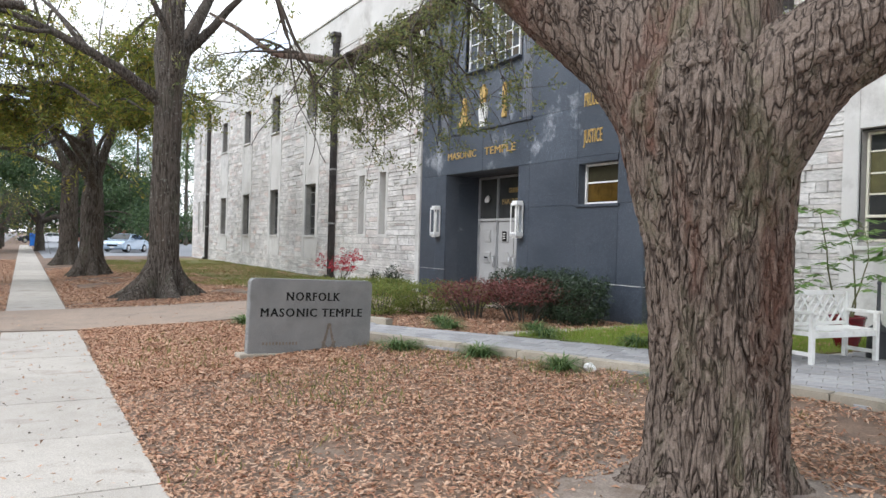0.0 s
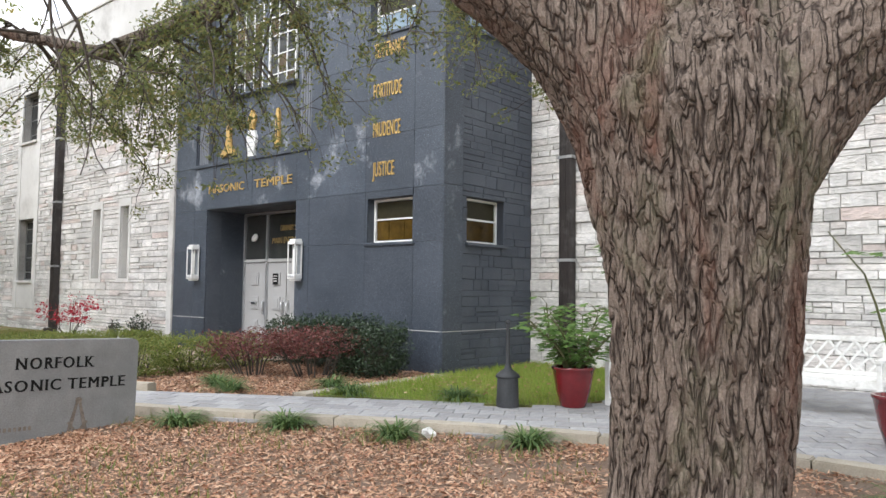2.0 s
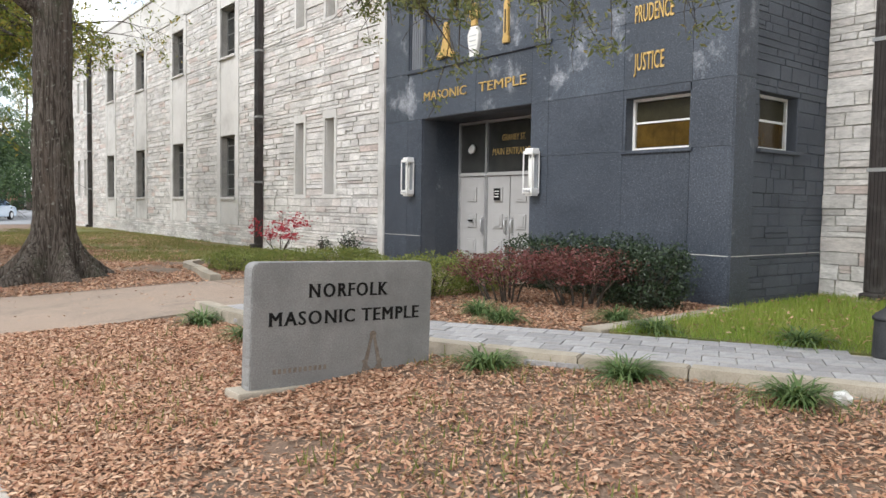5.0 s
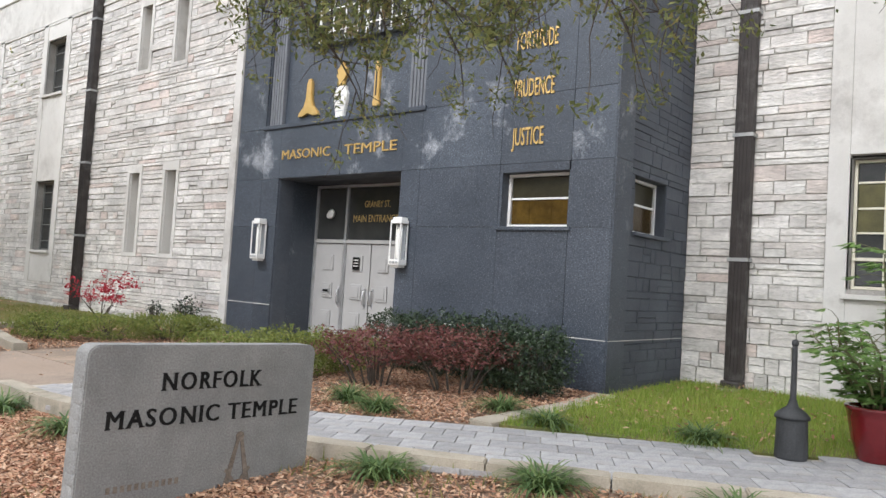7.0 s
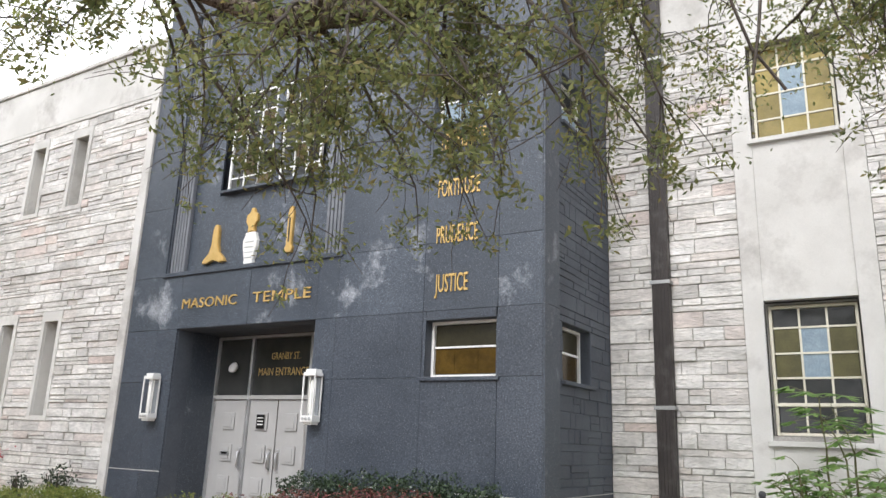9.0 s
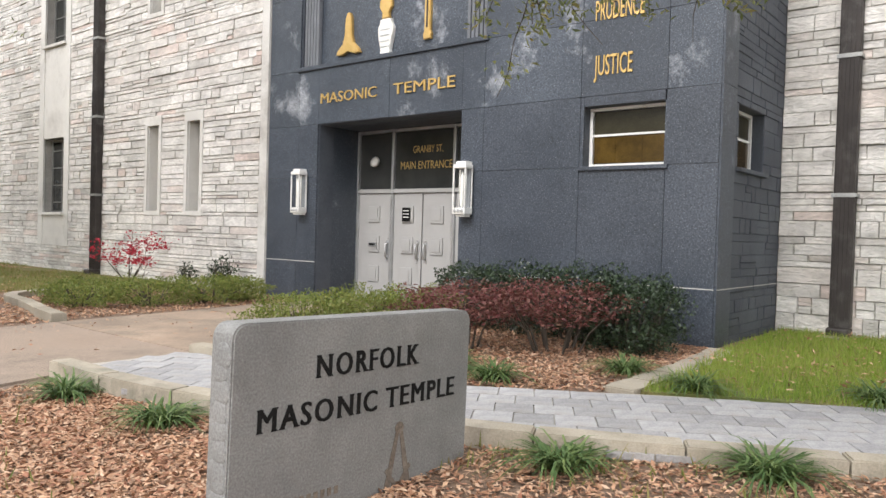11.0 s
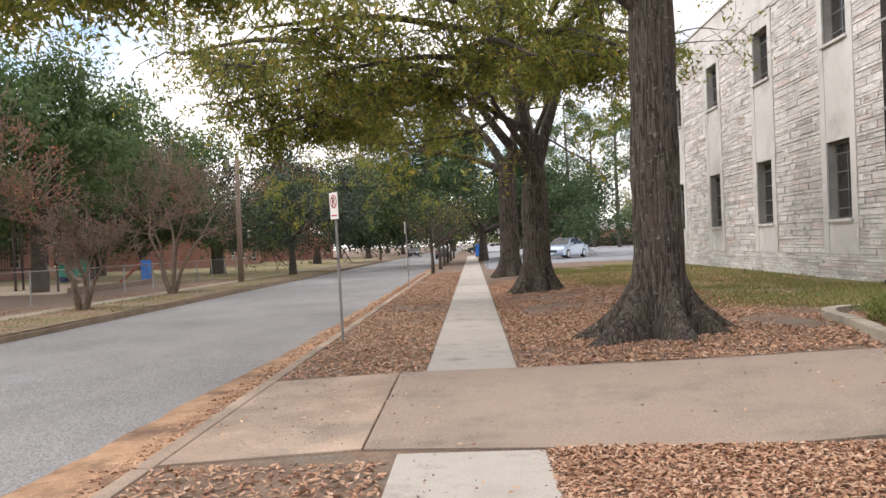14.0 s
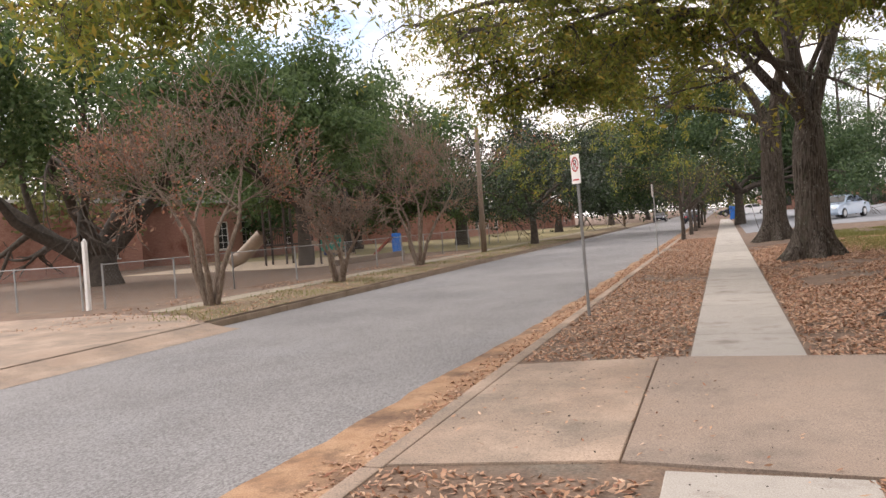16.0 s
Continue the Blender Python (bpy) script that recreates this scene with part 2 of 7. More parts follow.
TAN = mat("tan_concrete", (0.3, 0.222, 0.165), (0.405, 0.31, 0.235), scale=0.7, fine=75, rough=0.92, bump=0.5, depth=0.005, grain=0.3, stain=(0.2, 0.165, 0.13), stain_scale=0.9, stain_lo=0.4, stain_hi=0.66, rand=0.1, speck=(0.13, 0.1, 0.08))
GREY_TAN = mat("grey_tan_concrete", (0.275, 0.213, 0.166), (0.37, 0.29, 0.23), scale=0.8, fine=75, rough=0.92, bump=0.5, depth=0.005, grain=0.32, stain=(0.19, 0.155, 0.125), stain_scale=0.8, stain_lo=0.42, stain_hi=0.68, speck=(0.13, 0.1, 0.08))
KERB = mat("weathered_kerb", (0.285, 0.255, 0.2), (0.385, 0.345, 0.28), scale=2.2, fine=80, rough=0.9, bump=0.4, grain=0.18, stain=(0.2, 0.19, 0.15), stain_scale=1.6, rand=0.12)
PAVER = mat("blue_grey_paver", (0.27, 0.27, 0.278), (0.36, 0.358, 0.36), scale=4, fine=55, rough=0.85, bump=0.5, depth=0.006, grain=0.2, stain=(0.27, 0.255, 0.24), stain_scale=1.6, rand=0.16)
ASPHALT = mat("old_asphalt", (0.185, 0.182, 0.18), (0.24, 0.236, 0.232), scale=0.5, fine=55, rough=0.9, bump=0.7, depth=0.008, grain=0.55, stain=(0.23, 0.23, 0.23), stain_scale=0.25, stretch=(1, 0.6, 1))
SAND = mat("sandy_gutter", (0.31, 0.18, 0.1), (0.41, 0.26, 0.155), scale=2.5, fine=90, rough=0.95, grain=0.4, stain=(0.14, 0.085, 0.055), stain_scale=1.6, stain_lo=0.45, stain_hi=0.65)
SOIL = mat("leafy_soil", (0.13, 0.09, 0.065), (0.22, 0.15, 0.105), scale=2.2, fine=45, rough=0.95, bump=0.8, depth=0.012, grain=0.4, stain=(0.17, 0.145, 0.115), stain_scale=0.7)
LEAFBED = leaf_mat("fallen_leaves", [(0.18, 0.095, 0.06), (0.42, 0.235, 0.14), (0.56, 0.36, 0.235), (0.32, 0.145, 0.09), (0.46, 0.275, 0.165), (0.62, 0.44, 0.31), (0.27, 0.165, 0.11)], rough=0.8, trans=0.1)
LAWN_MAT = mat("worn_lawn", (0.11, 0.135, 0.035), (0.19, 0.17, 0.06), scale=0.9, fine=60, rough=0.95, bump=0.7, depth=0.01, grain=0.35, stain=(0.23, 0.14, 0.075), stain_scale=0.6, stain_lo=0.46, stain_hi=0.66)
GRASS = leaf_mat("fresh_grass", [(0.17, 0.27, 0.035), (0.25, 0.37, 0.055), (0.34, 0.42, 0.09), (0.3, 0.29, 0.08)], trans=0.42)
TUFT = leaf_mat("dark_grass_tuft", [(0.05, 0.1, 0.03), (0.1, 0.17, 0.055), (0.17, 0.23, 0.08), (0.07, 0.13, 0.04)], trans=0.3)
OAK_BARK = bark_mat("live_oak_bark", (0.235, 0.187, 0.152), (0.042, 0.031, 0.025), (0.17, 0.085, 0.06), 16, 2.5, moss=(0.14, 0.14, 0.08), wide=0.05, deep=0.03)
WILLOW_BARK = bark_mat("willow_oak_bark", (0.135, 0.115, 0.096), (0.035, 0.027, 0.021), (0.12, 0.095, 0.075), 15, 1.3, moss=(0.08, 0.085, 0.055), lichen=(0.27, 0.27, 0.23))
PALE_BARK = bark_mat("pale_crape_bark", (0.3, 0.24, 0.19), (0.17, 0.12, 0.09), (0.34, 0.29, 0.23), 14, 3)
TWIG = mat("dark_twig", (0.05, 0.04, 0.032), (0.09, 0.075, 0.06), scale=6, rough=0.9)
OAK_LEAF = leaf_mat("live_oak_leaves", [(0.09, 0.12, 0.045), (0.17, 0.2, 0.07), (0.27, 0.28, 0.1), (0.12, 0.15, 0.06), (0.3, 0.25, 0.09)], trans=0.5)
FAR_LEAF = leaf_mat("mid_green_oak_leaves", [(0.05, 0.095, 0.035), (0.09, 0.15, 0.05), (0.14, 0.2, 0.075), (0.07, 0.12, 0.045)], rough=0.5, trans=0.45)
WILLOW_LEAF = leaf_mat("willow_oak_leaves", [(0.11, 0.145, 0.026), (0.2, 0.24, 0.042), (0.32, 0.32, 0.056), (0.085, 0.115, 0.026), (0.42, 0.31, 0.056), (0.145, 0.19, 0.034), (0.26, 0.285, 0.048)], trans=0.5)
MAGNOLIA_LEAF = leaf_mat("magnolia_leaves", [(0.025, 0.055, 0.02), (0.05, 0.09, 0.03), (0.08, 0.125, 0.045)], rough=0.6, trans=0.2)
PINE_LEAF = leaf_mat("pine_needles", [(0.05, 0.1, 0.035), (0.09, 0.15, 0.05), (0.13, 0.18, 0.06)], trans=0.3)
CRAPE_LEAF = leaf_mat("red_crape_leaves", [(0.3, 0.12, 0.08), (0.4, 0.18, 0.11), (0.24, 0.11, 0.075), (0.44, 0.26, 0.15)], trans=0.4)
BOX_LEAF = leaf_mat("light_green_shrub_leaves", [(0.14, 0.18, 0.035), (0.22, 0.26, 0.06), (0.09, 0.13, 0.025), (0.28, 0.27, 0.08)], trans=0.3)
HOLLY_LEAF = leaf_mat("dark_hedge_leaves", [(0.01, 0.02, 0.01), (0.022, 0.04, 0.018), (0.05, 0.078, 0.036), (0.014, 0.028, 0.013)], rough=0.35, trans=0.1)
MAPLE_LEAF = leaf_mat("purple_maple_leaves", [(0.11, 0.035, 0.037), (0.17, 0.058, 0.055), (0.22, 0.09, 0.075), (0.12, 0.07, 0.045), (0.19, 0.05, 0.055)], trans=0.3)
RED_LEAF = leaf_mat("bright_red_maple_leaves", [(0.4, 0.02, 0.04), (0.55, 0.04, 0.07), (0.3, 0.015, 0.03)], trans=0.4)
PLANT_LEAF = leaf_mat("bright_plant_leaves", [(0.09, 0.18, 0.04), (0.16, 0.28, 0.07), (0.24, 0.36, 0.11)], trans=0.4)
RED_POT = mat("red_glazed_pot", (0.12, 0.009, 0.012), (0.17, 0.014, 0.018), rough=0.2, bump=0.04, coat=0.4, grain=0.06)
WHITE_WOOD = mat("white_painted_wood", (0.74, 0.74, 0.71), (0.8, 0.8, 0.77), scale=2, rough=0.55, bump=0.15, grain=0.05, stain=(0.58, 0.57, 0.53), stain_scale=3)
CHARCOAL = mat("charcoal_plastic", (0.03, 0.032, 0.034), (0.05, 0.052, 0.055), rough=0.55, bump=0.15)
BRICK_WALL = mat("red_brick_wall", (0.35, 0.18, 0.135), (0.43, 0.24, 0.185), scale=2, fine=14, rough=0.9, bump=0.6, depth=0.01, stretch=(1, 1, 5), grain=0.22, stain=(0.22, 0.09, 0.06), stain_scale=0.4)
ROOF = mat("grey_shingle", (0.12, 0.115, 0.11), (0.18, 0.17, 0.16), fine=25, rough=0.95)
CAR_PAINT = mat("silver_car_paint", (0.42, 0.53, 0.66), (0.46, 0.57, 0.7), rough=0.25, metal=0.3, bump=0, grain=0.02, coat=0.6)
CAR_WHITE = mat("white_car_paint", (0.72, 0.72, 0.72), (0.76, 0.76, 0.76), rough=0.25, bump=0, grain=0.02, coat=0.6)
CAR_DARK = mat("dark_car_paint", (0.02, 0.025, 0.035), (0.03, 0.035, 0.05), rough=0.25, bump=0, grain=0.02, coat=0.6)
RUBBER = mat("tyre_rubber", (0.02, 0.02, 0.02), (0.03, 0.03, 0.03), rough=0.85)
BLUE_BIN = mat("blue_plastic", (0.02, 0.14, 0.5), (0.03, 0.18, 0.58), rough=0.5, bump=0.05)
CREAM_FRAME = mat("cream_painted_steel", (0.62, 0.59, 0.48), (0.7, 0.67, 0.56), rough=0.5, bump=0.08, grain=0.08, rand=0.05)
GALV = mat("galvanised_post", (0.3, 0.31, 0.31), (0.4, 0.4, 0.39), rough=0.5, metal=0.6, bump=0.1)
SIGN_WHITE = mat("sign_face", (0.74, 0.74, 0.72), (0.78, 0.78, 0.76), rough=0.5, bump=0, grain=0.03)
SIGN_RED = mat("sign_red", (0.42, 0.03, 0.03), (0.46, 0.04, 0.04), rough=0.5, bump=0, grain=0.03)
POLE_WOOD = mat("grey_pole_wood", (0.17, 0.13, 0.095), (0.23, 0.18, 0.14), stretch=(8, 8, 0.6), rough=0.9, bump=0.4)
GREEN_PLAY = mat("green_play_plastic", (0.03, 0.22, 0.16), (0.04, 0.26, 0.2), rough=0.5)
BROWN_PLAY = mat("brown_play_metal", (0.05, 0.035, 0.03), (0.07, 0.05, 0.042), rough=0.5)
TAN_PLAY = mat("tan_play_plastic", (0.24, 0.18, 0.13), (0.3, 0.225, 0.165), rough=0.5)
MESH_GREY = mat("chain_link_wire", (0.25, 0.25, 0.25), (0.33, 0.33, 0.32), rough=0.5, metal=0.6, bump=0)

# ---- building helpers ----
def box(bm, x0, x1, y0, y1, z0, z1, bevel=0.0):
    r = bmesh.ops.create_cube(bm, size=1.0)
    vs = r["verts"]
    bmesh.ops.scale(bm, vec=(x1 - x0, y1 - y0, z1 - z0), verts=vs)
    bmesh.ops.translate(bm, vec=((x0 + x1) / 2, (y0 + y1) / 2, (z0 + z1) / 2), verts=vs)
    if bevel:
        bmesh.ops.bevel(bm, geom=list({e for v in vs for e in v.link_edges}), offset=bevel, segments=2, affect="EDGES", profile=0.6)


def tube(bm, pts, radii, n=8, cap=True):
    """A round limb along points, each with its radius."""
    rings, side = [], Vector((0.3, 0.9, 0.2))
    pts = [Vector(p) for p in pts]
    for k, p in enumerate(pts):
        way = (pts[min(k + 1, len(pts) - 1)] - pts[max(k - 1, 0)]).normalized()
        u = (side - way * side.dot(way))
        u = u.normalized() if u.length > 1e-4 else way.orthogonal().normalized()
        side, v = u, way.cross(u)
        rings.append([bm.verts.new(p + (u * math.cos(a) + v * math.sin(a)) * radii[k]) for a in (2 * math.pi * j / n for j in range(n))])
    for a, b in zip(rings, rings[1:]):
        for j in range(n):
            bm.faces.new((a[j], a[(j + 1) % n], b[(j + 1) % n], b[j]))
    if cap:
        bm.faces.new(list(reversed(rings[0])))
        bm.faces.new(rings[-1])


def lathe(bm, profile, n=20, at=(0, 0, 0)):
    """A turned shape from (radius, height) pairs."""
    rings = [[bm.verts.new((at[0] + r * math.cos(2 * math.pi * j / n), at[1] + r * math.sin(2 * math.pi * j / n), at[2] + z)) for j in range(n)] for r, z in profile]
    for a, b in zip(rings, rings[1:]):
        for j in range(n):
            bm.faces.new((a[j], a[(j + 1) % n], b[(j + 1) % n], b[j]))
    bm.faces.new(list(reversed(rings[0])))
    bm.faces.new(rings[-1])


def part(name, bm, material, parent=None, label="", smooth=False):
    """Links a bmesh as one mesh object, under a thing or a part where one is given."""
    me = bpy.data.meshes.new(name)
    bm.normal_update()
    bm.to_mesh(me)
    bm.free()
    me.materials.append(material)
    if smooth:
        me.polygons.foreach_set("use_smooth", [True] * len(me.polygons))
    ob = new(name, me)
    ob.parent = parent
    if label:
        ob["label"] = label
    return ob


def boxes(name, material, parent, *dims, bevel=0.0, label=""):
    bm = bmesh.new()
    for d in dims:
        box(bm, *d, bevel)
    return part(name, bm, material, parent, label)


def thing(name, label, category, m=None, group="", kind=""):
    ob = new(name)
    ob.empty_display_size = 0.1
    if m is not None:
        ob.matrix_basis = m
    return tagged(ob, label, category, group, kind)


def quads(name, co, material, parent=None, label="", smooth=False):
    """One mesh of loose quads; co: (n, 4, 3)."""
    co = np.asarray(co, dtype=np.float32)
    n = len(co)
    me = bpy.data.meshes.new(name)
    me.vertices.add(4 * n)
    me.vertices.foreach_set("co", co.ravel())
    me.loops.add(4 * n)
    me.loops.foreach_set("vertex_index", np.arange(4 * n, dtype=np.int32))
    me.polygons.add(n)
    me.polygons.foreach_set("loop_start", np.arange(0, 4 * n, 4, dtype=np.int32))
    me.polygons.foreach_set("loop_total", np.full(n, 4, dtype=np.int32))
    me.update(calc_edges=True)
    me.materials.append(material)
    ob = new(name, me)
    ob.parent, ob["kind"] = parent, "stuff"
    if label:
        ob["label"] = label
    return ob


def leaf_quads(rng, at, length, width, flat=0.0, hang=0.0):
    """Leaves at the given places, as folded lozenges turned at random. flat: how far they lie level; hang: how far they point down."""
    n = len(at)
    way = rng.normal(size=(n, 3))
    way[:, 2] *= 1 - flat
    way[:, 2] -= hang
    way /= np.linalg.norm(way, axis=1, keepdims=True) + 1e-9
    up = rng.normal(size=(n, 3)) * (1 - flat * 0.8)
    up[:, 2] += flat * 2
    side = np.cross(way, up)
    side /= np.linalg.norm(side, axis=1, keepdims=True) + 1e-9
    nor = np.cross(side, way)
    ln = length * rng.uniform(0.6, 1.3, (n, 1))
    wd = width * rng.uniform(0.6, 1.3, (n, 1))
    mid = at + nor * wd * rng.uniform(-0.3, 0.5, (n, 1))
    return np.stack([at - way * ln / 2, mid + side * wd / 2, at + way * ln / 2, mid - side * wd / 2], 1)


G_X = [-700, -60, -16, -9.62, -9.6, -2.02, -2.0, 0, 1.165, 2.0, 4.2, 6, 9, 14, 60, 700]
G_Z = [0, 0, 0, 0, -0.15, -0.15, -0.012, -0.012, -0.012, 0.055, 0.2, 0.245, 0.27, 0.27, 0.27, 0.27]


def ground_z(x):
    return float(np.interp(x, G_X, G_Z))


def sheet(name, x0, x1, y0, y1, dz, material, steps=1, parent=None):
    """A thin covering that follows the ground."""
    xs = sorted({x0, x1, *[x for x in G_X if x0 < x < x1]})
    ys = np.linspace(y0, y1, steps + 1)
    bm = bmesh.new()
    rows = [[bm.verts.new((x, y, ground_z(x) + dz)) for y in ys] for x in xs]
    for a, b in zip(rows, rows[1:]):
        for j in range(steps):
            bm.faces.new((a[j], b[j], b[j + 1], a[j + 1]))
    return part(name, bm, material, parent)


def smooth_line(pts, n=8):
    """A soft curve through points of the plan."""
    pts = [np.array(p, float) for p in pts]
    ext = [2 * pts[0] - pts[1], *pts, 2 * pts[-1] - pts[-2]]
    out = []
    for a, b, c, d in zip(ext, ext[1:], ext[2:], ext[3:]):
        for t in np.linspace(0, 1, n, endpoint=False):
            out.append(0.5 * (2 * b + (c - a) * t + (2 * a - 5 * b + 4 * c - d) * t**2 + (3 * b - a - 3 * c + d) * t**3))
    return [*out, pts[-1]]


def lettering(text, size, depth, material, parent, m, width=None, bold=0.0, label="", serif=False):
    """Raised letters with the built-in font, a part each; width: how wide the line is to be."""
    name, sx = "letter", 1.0
    cu = bpy.data.curves.new(name, "FONT")
    cu.body, cu.size, cu.extrude, cu.align_x, cu.resolution_u = text, size, depth, "CENTER", 3
    tmp = bpy.data.objects.new(name, cu)
    scene.collection.objects.link(tmp)
    dg = bpy.context.evaluated_depsgraph_get()
    me = bpy.data.meshes.new_from_object(tmp.evaluated_get(dg))
    bpy.data.objects.remove(tmp)
    co = np.empty(len(me.vertices) * 3, np.float32)
    me.vertices.foreach_get("co", co)
    co = co.reshape(-1, 3)
    have = co[:, 0].max() - co[:, 0].min()
    co[:, 0] = (co[:, 0] - (co[:, 0].max() + co[:, 0].min()) / 2) * (width / have if width else sx)
    me.vertices.foreach_set("co", co.ravel())
    group_of = list(range(len(me.vertices)))

    def root(k):
        while group_of[k] != k:
            group_of[k] = group_of[group_of[k]]
            k = group_of[k]
        return k

    for e in me.edges:
        group_of[root(e.vertices[0])] = root(e.vertices[1])
    glyphs = {}
    for f in me.polygons:
        glyphs.setdefault(root(f.vertices[0]), []).append(tuple(f.vertices))
    for faces in glyphs.values():
        used = sorted({v for f in faces for v in f})
        back = {v: k for k, v in enumerate(used)}
        one = bpy.data.meshes.new(name)
        pts, fs = [tuple(map(float, co[v])) for v in used], [[back[v] for v in f] for f in faces]
        n, lo, hi = len(pts), min(p[1] for p in pts), max(p[1] for p in pts)
        if serif:  # room between the heavier letters
            mid = (min(p[0] for p in pts) + max(p[0] for p in pts)) / 2
            pts = [(mid + (p[0] - mid) * 0.86, p[1], p[2]) for p in pts]
        if bold:  # heavier strokes
            base = list(fs)
            for k, dx in enumerate((-bold, bold)):
                at = len(pts)
                pts += [(p[0] + dx, p[1], p[2] - 0.0003 * (k + 1)) for p in pts[:n]]
                fs += [[v + at for v in f] for f in base]
        if serif:  # a short bar across the ends of the strokes
            ends = set()
            for f in [[back[v] for v in f] for f in faces]:
                for a, b in zip(f, f[1:] + f[:1]):
                    (xa, ya, za), (xb, yb, zb) = pts[a], pts[b]
                    for level, up in ((lo, 1), (hi, -1)):
                        if abs(ya - level) < 1e-4 and abs(yb - level) < 1e-4 and za > 0 and zb > 0 and abs(xa - xb) > 0.03 * size:
                            ends.add((round(min(xa, xb), 4), round(max(xa, xb), 4), round(level, 4), up))
            for x0, x1, y, up in sorted(ends):
                e, t, at, z = 0.08 * size, 0.05 * size * up, len(pts), depth - 0.001
                pts += [(x0 - e, y, z), (x1 + e, y, z), (x1 + e * 0.7, y + t, z), (x0 - e * 0.7, y + t, z)]
                fs.append([at, at + 1, at + 2, at + 3] if up > 0 else [at + 3, at + 2, at + 1, at])
        one.from_pydata(pts, [], fs)
        one.materials.append(material)
        ob = new(name, one)
        ob.parent, ob.matrix_basis = parent, m
        if label:
            ob["label"] = label


WEST = Matrix(((0, 0, -1), (-1, 0, 0), (0, 1, 0))).to_4x4()  # lettering that is read from -x


def on_west(x, y, z):
    return Matrix.Translation((x, y, z)) @ WEST

# ---- ground, road, walks ----
def build_ground():
    rng = np.random.default_rng(3)
    ys = [-700, -150, -60, -30, *np.arange(-14, 30, 0.5), *np.arange(30, 60, 3), 80, 120, 200, 400, 900]
    xs = sorted({*G_X, *np.arange(1.165, 10.5, 0.45), *np.arange(-16, -9.7, 0.8), -100, -40, -25, 20, 30})
    bm = bmesh.new()
    rows = []
    for x in xs:
        rows.append([])
        for y in ys:
            z = ground_z(x)
            if 1.3 < x < 10.3 and -14 < y < 30:
                z += 0.012 * noise.noise((x * 1.1, y * 1.1, 0)) - 0.006
            rows[-1].append(bm.verts.new((x, y, z)))
    for a, b in zip(rows, rows[1:]):
        for j in range(len(ys) - 1):
            bm.faces.new((a[j], b[j], b[j + 1], a[j + 1]))
    return tagged(part("ground", bm, SOIL), "bare brown soil and leaf mulch", "ground", kind="structure")


ground = build_ground()
road = tagged(sheet("road", -9.6, -2.0, -300, 600, 0.012, ASPHALT), "worn grey asphalt street", "road", kind="structure")


def build_gutter():
    """Sand and leaf grit washed along the kerb, with an uneven edge."""
    bm = bmesh.new()
    ys = np.arange(-30, 120, 0.35)
    a = [bm.verts.new((-2.02, y, -0.118)) for y in ys]
    b = [bm.verts.new((-2.62 - 0.34 * max(0.0, 1 - abs(y - 8) / 9) + 0.16 * noise.noise((0, y * 0.6, 4)) + 0.07 * noise.noise((0, y * 2.3, 9)), y, -0.136)) for y in ys]
    for j in range(len(ys) - 1):
        bm.faces.new((b[j], a[j], a[j + 1], b[j + 1]))
    return tagged(part("sandy_gutter", bm, SAND), "orange sand and leaf grit along the kerb", "sand", kind="stuff")


build_gutter()


def kerb_run(name, x0, x1, spans, z1, label, material=KERB):
    holder = thing(name, label, "kerb", kind="structure")
    for y0, y1 in spans:
        n = max(1, round((y1 - y0) / 3.0))
        for k in range(n):
            a, b = y0 + (y1 - y0) * k / n, y0 + (y1 - y0) * (k + 1) / n
            boxes("kerb_stone", material, holder, (x0, x1, a + 0.006, b - 0.006, -0.3, z1), bevel=0.02)
    return holder


kerb_run("kerb_east", -2.02, -1.86, [(-30, 9.3), (9.3, 13.0), (13.0, 43), (43, 120)], 0.004, "flush concrete kerb along the street", TAN)
kerb_run("kerb_west", -9.76, -9.58, [(17.2, 60), (66, 120)], 0.0, "low concrete kerb along the far side of the street", DULL_KERB)


def build_sidewalk():
    holder = thing("sidewalk", "pale concrete pavement of square slabs", "pavement", kind="structure")
    spans = [(-12.0 + 1.537 * k, -12.0 + 1.537 * (k + 1)) for k in range(14)] + [(13.27 + 1.5 * k, 13.27 + 1.5 * (k + 1)) for k in range(58)]
    rng = random.Random(5)
    for a, b in spans:
        ob = boxes("slab", CONCRETE, holder, (0, 1.165, a + 0.006, b - 0.006, -0.12, rng.uniform(-0.002, 0.004)), bevel=0.008)
    return holder


build_sidewalk()


def prism(name, outline, z0, z1, material, parent, bevel=0.0):
    """A slab with the given outline in plan; z1 may be one height for each corner."""
    bm = bmesh.new()
    tops = z1 if isinstance(z1, (list, tuple)) else [z1] * len(outline)
    lo = [bm.verts.new((x, y, z0)) for x, y in outline]
    hi = [bm.verts.new((x, y, z)) for (x, y), z in zip(outline, tops)]
    bm.faces.new(list(reversed(lo)))
    top = bm.faces.new(hi)
    n = len(outline)
    for k in range(n):
        bm.faces.new((lo[k], lo[(k + 1) % n], hi[(k + 1) % n], hi[k]))
    if bevel:
        bmesh.ops.bevel(bm, geom=list(top.edges), offset=bevel, segments=2, affect="EDGES")
    bmesh.ops.recalc_face_normals(bm, faces=bm.faces)
    return part(name, bm, material, parent)


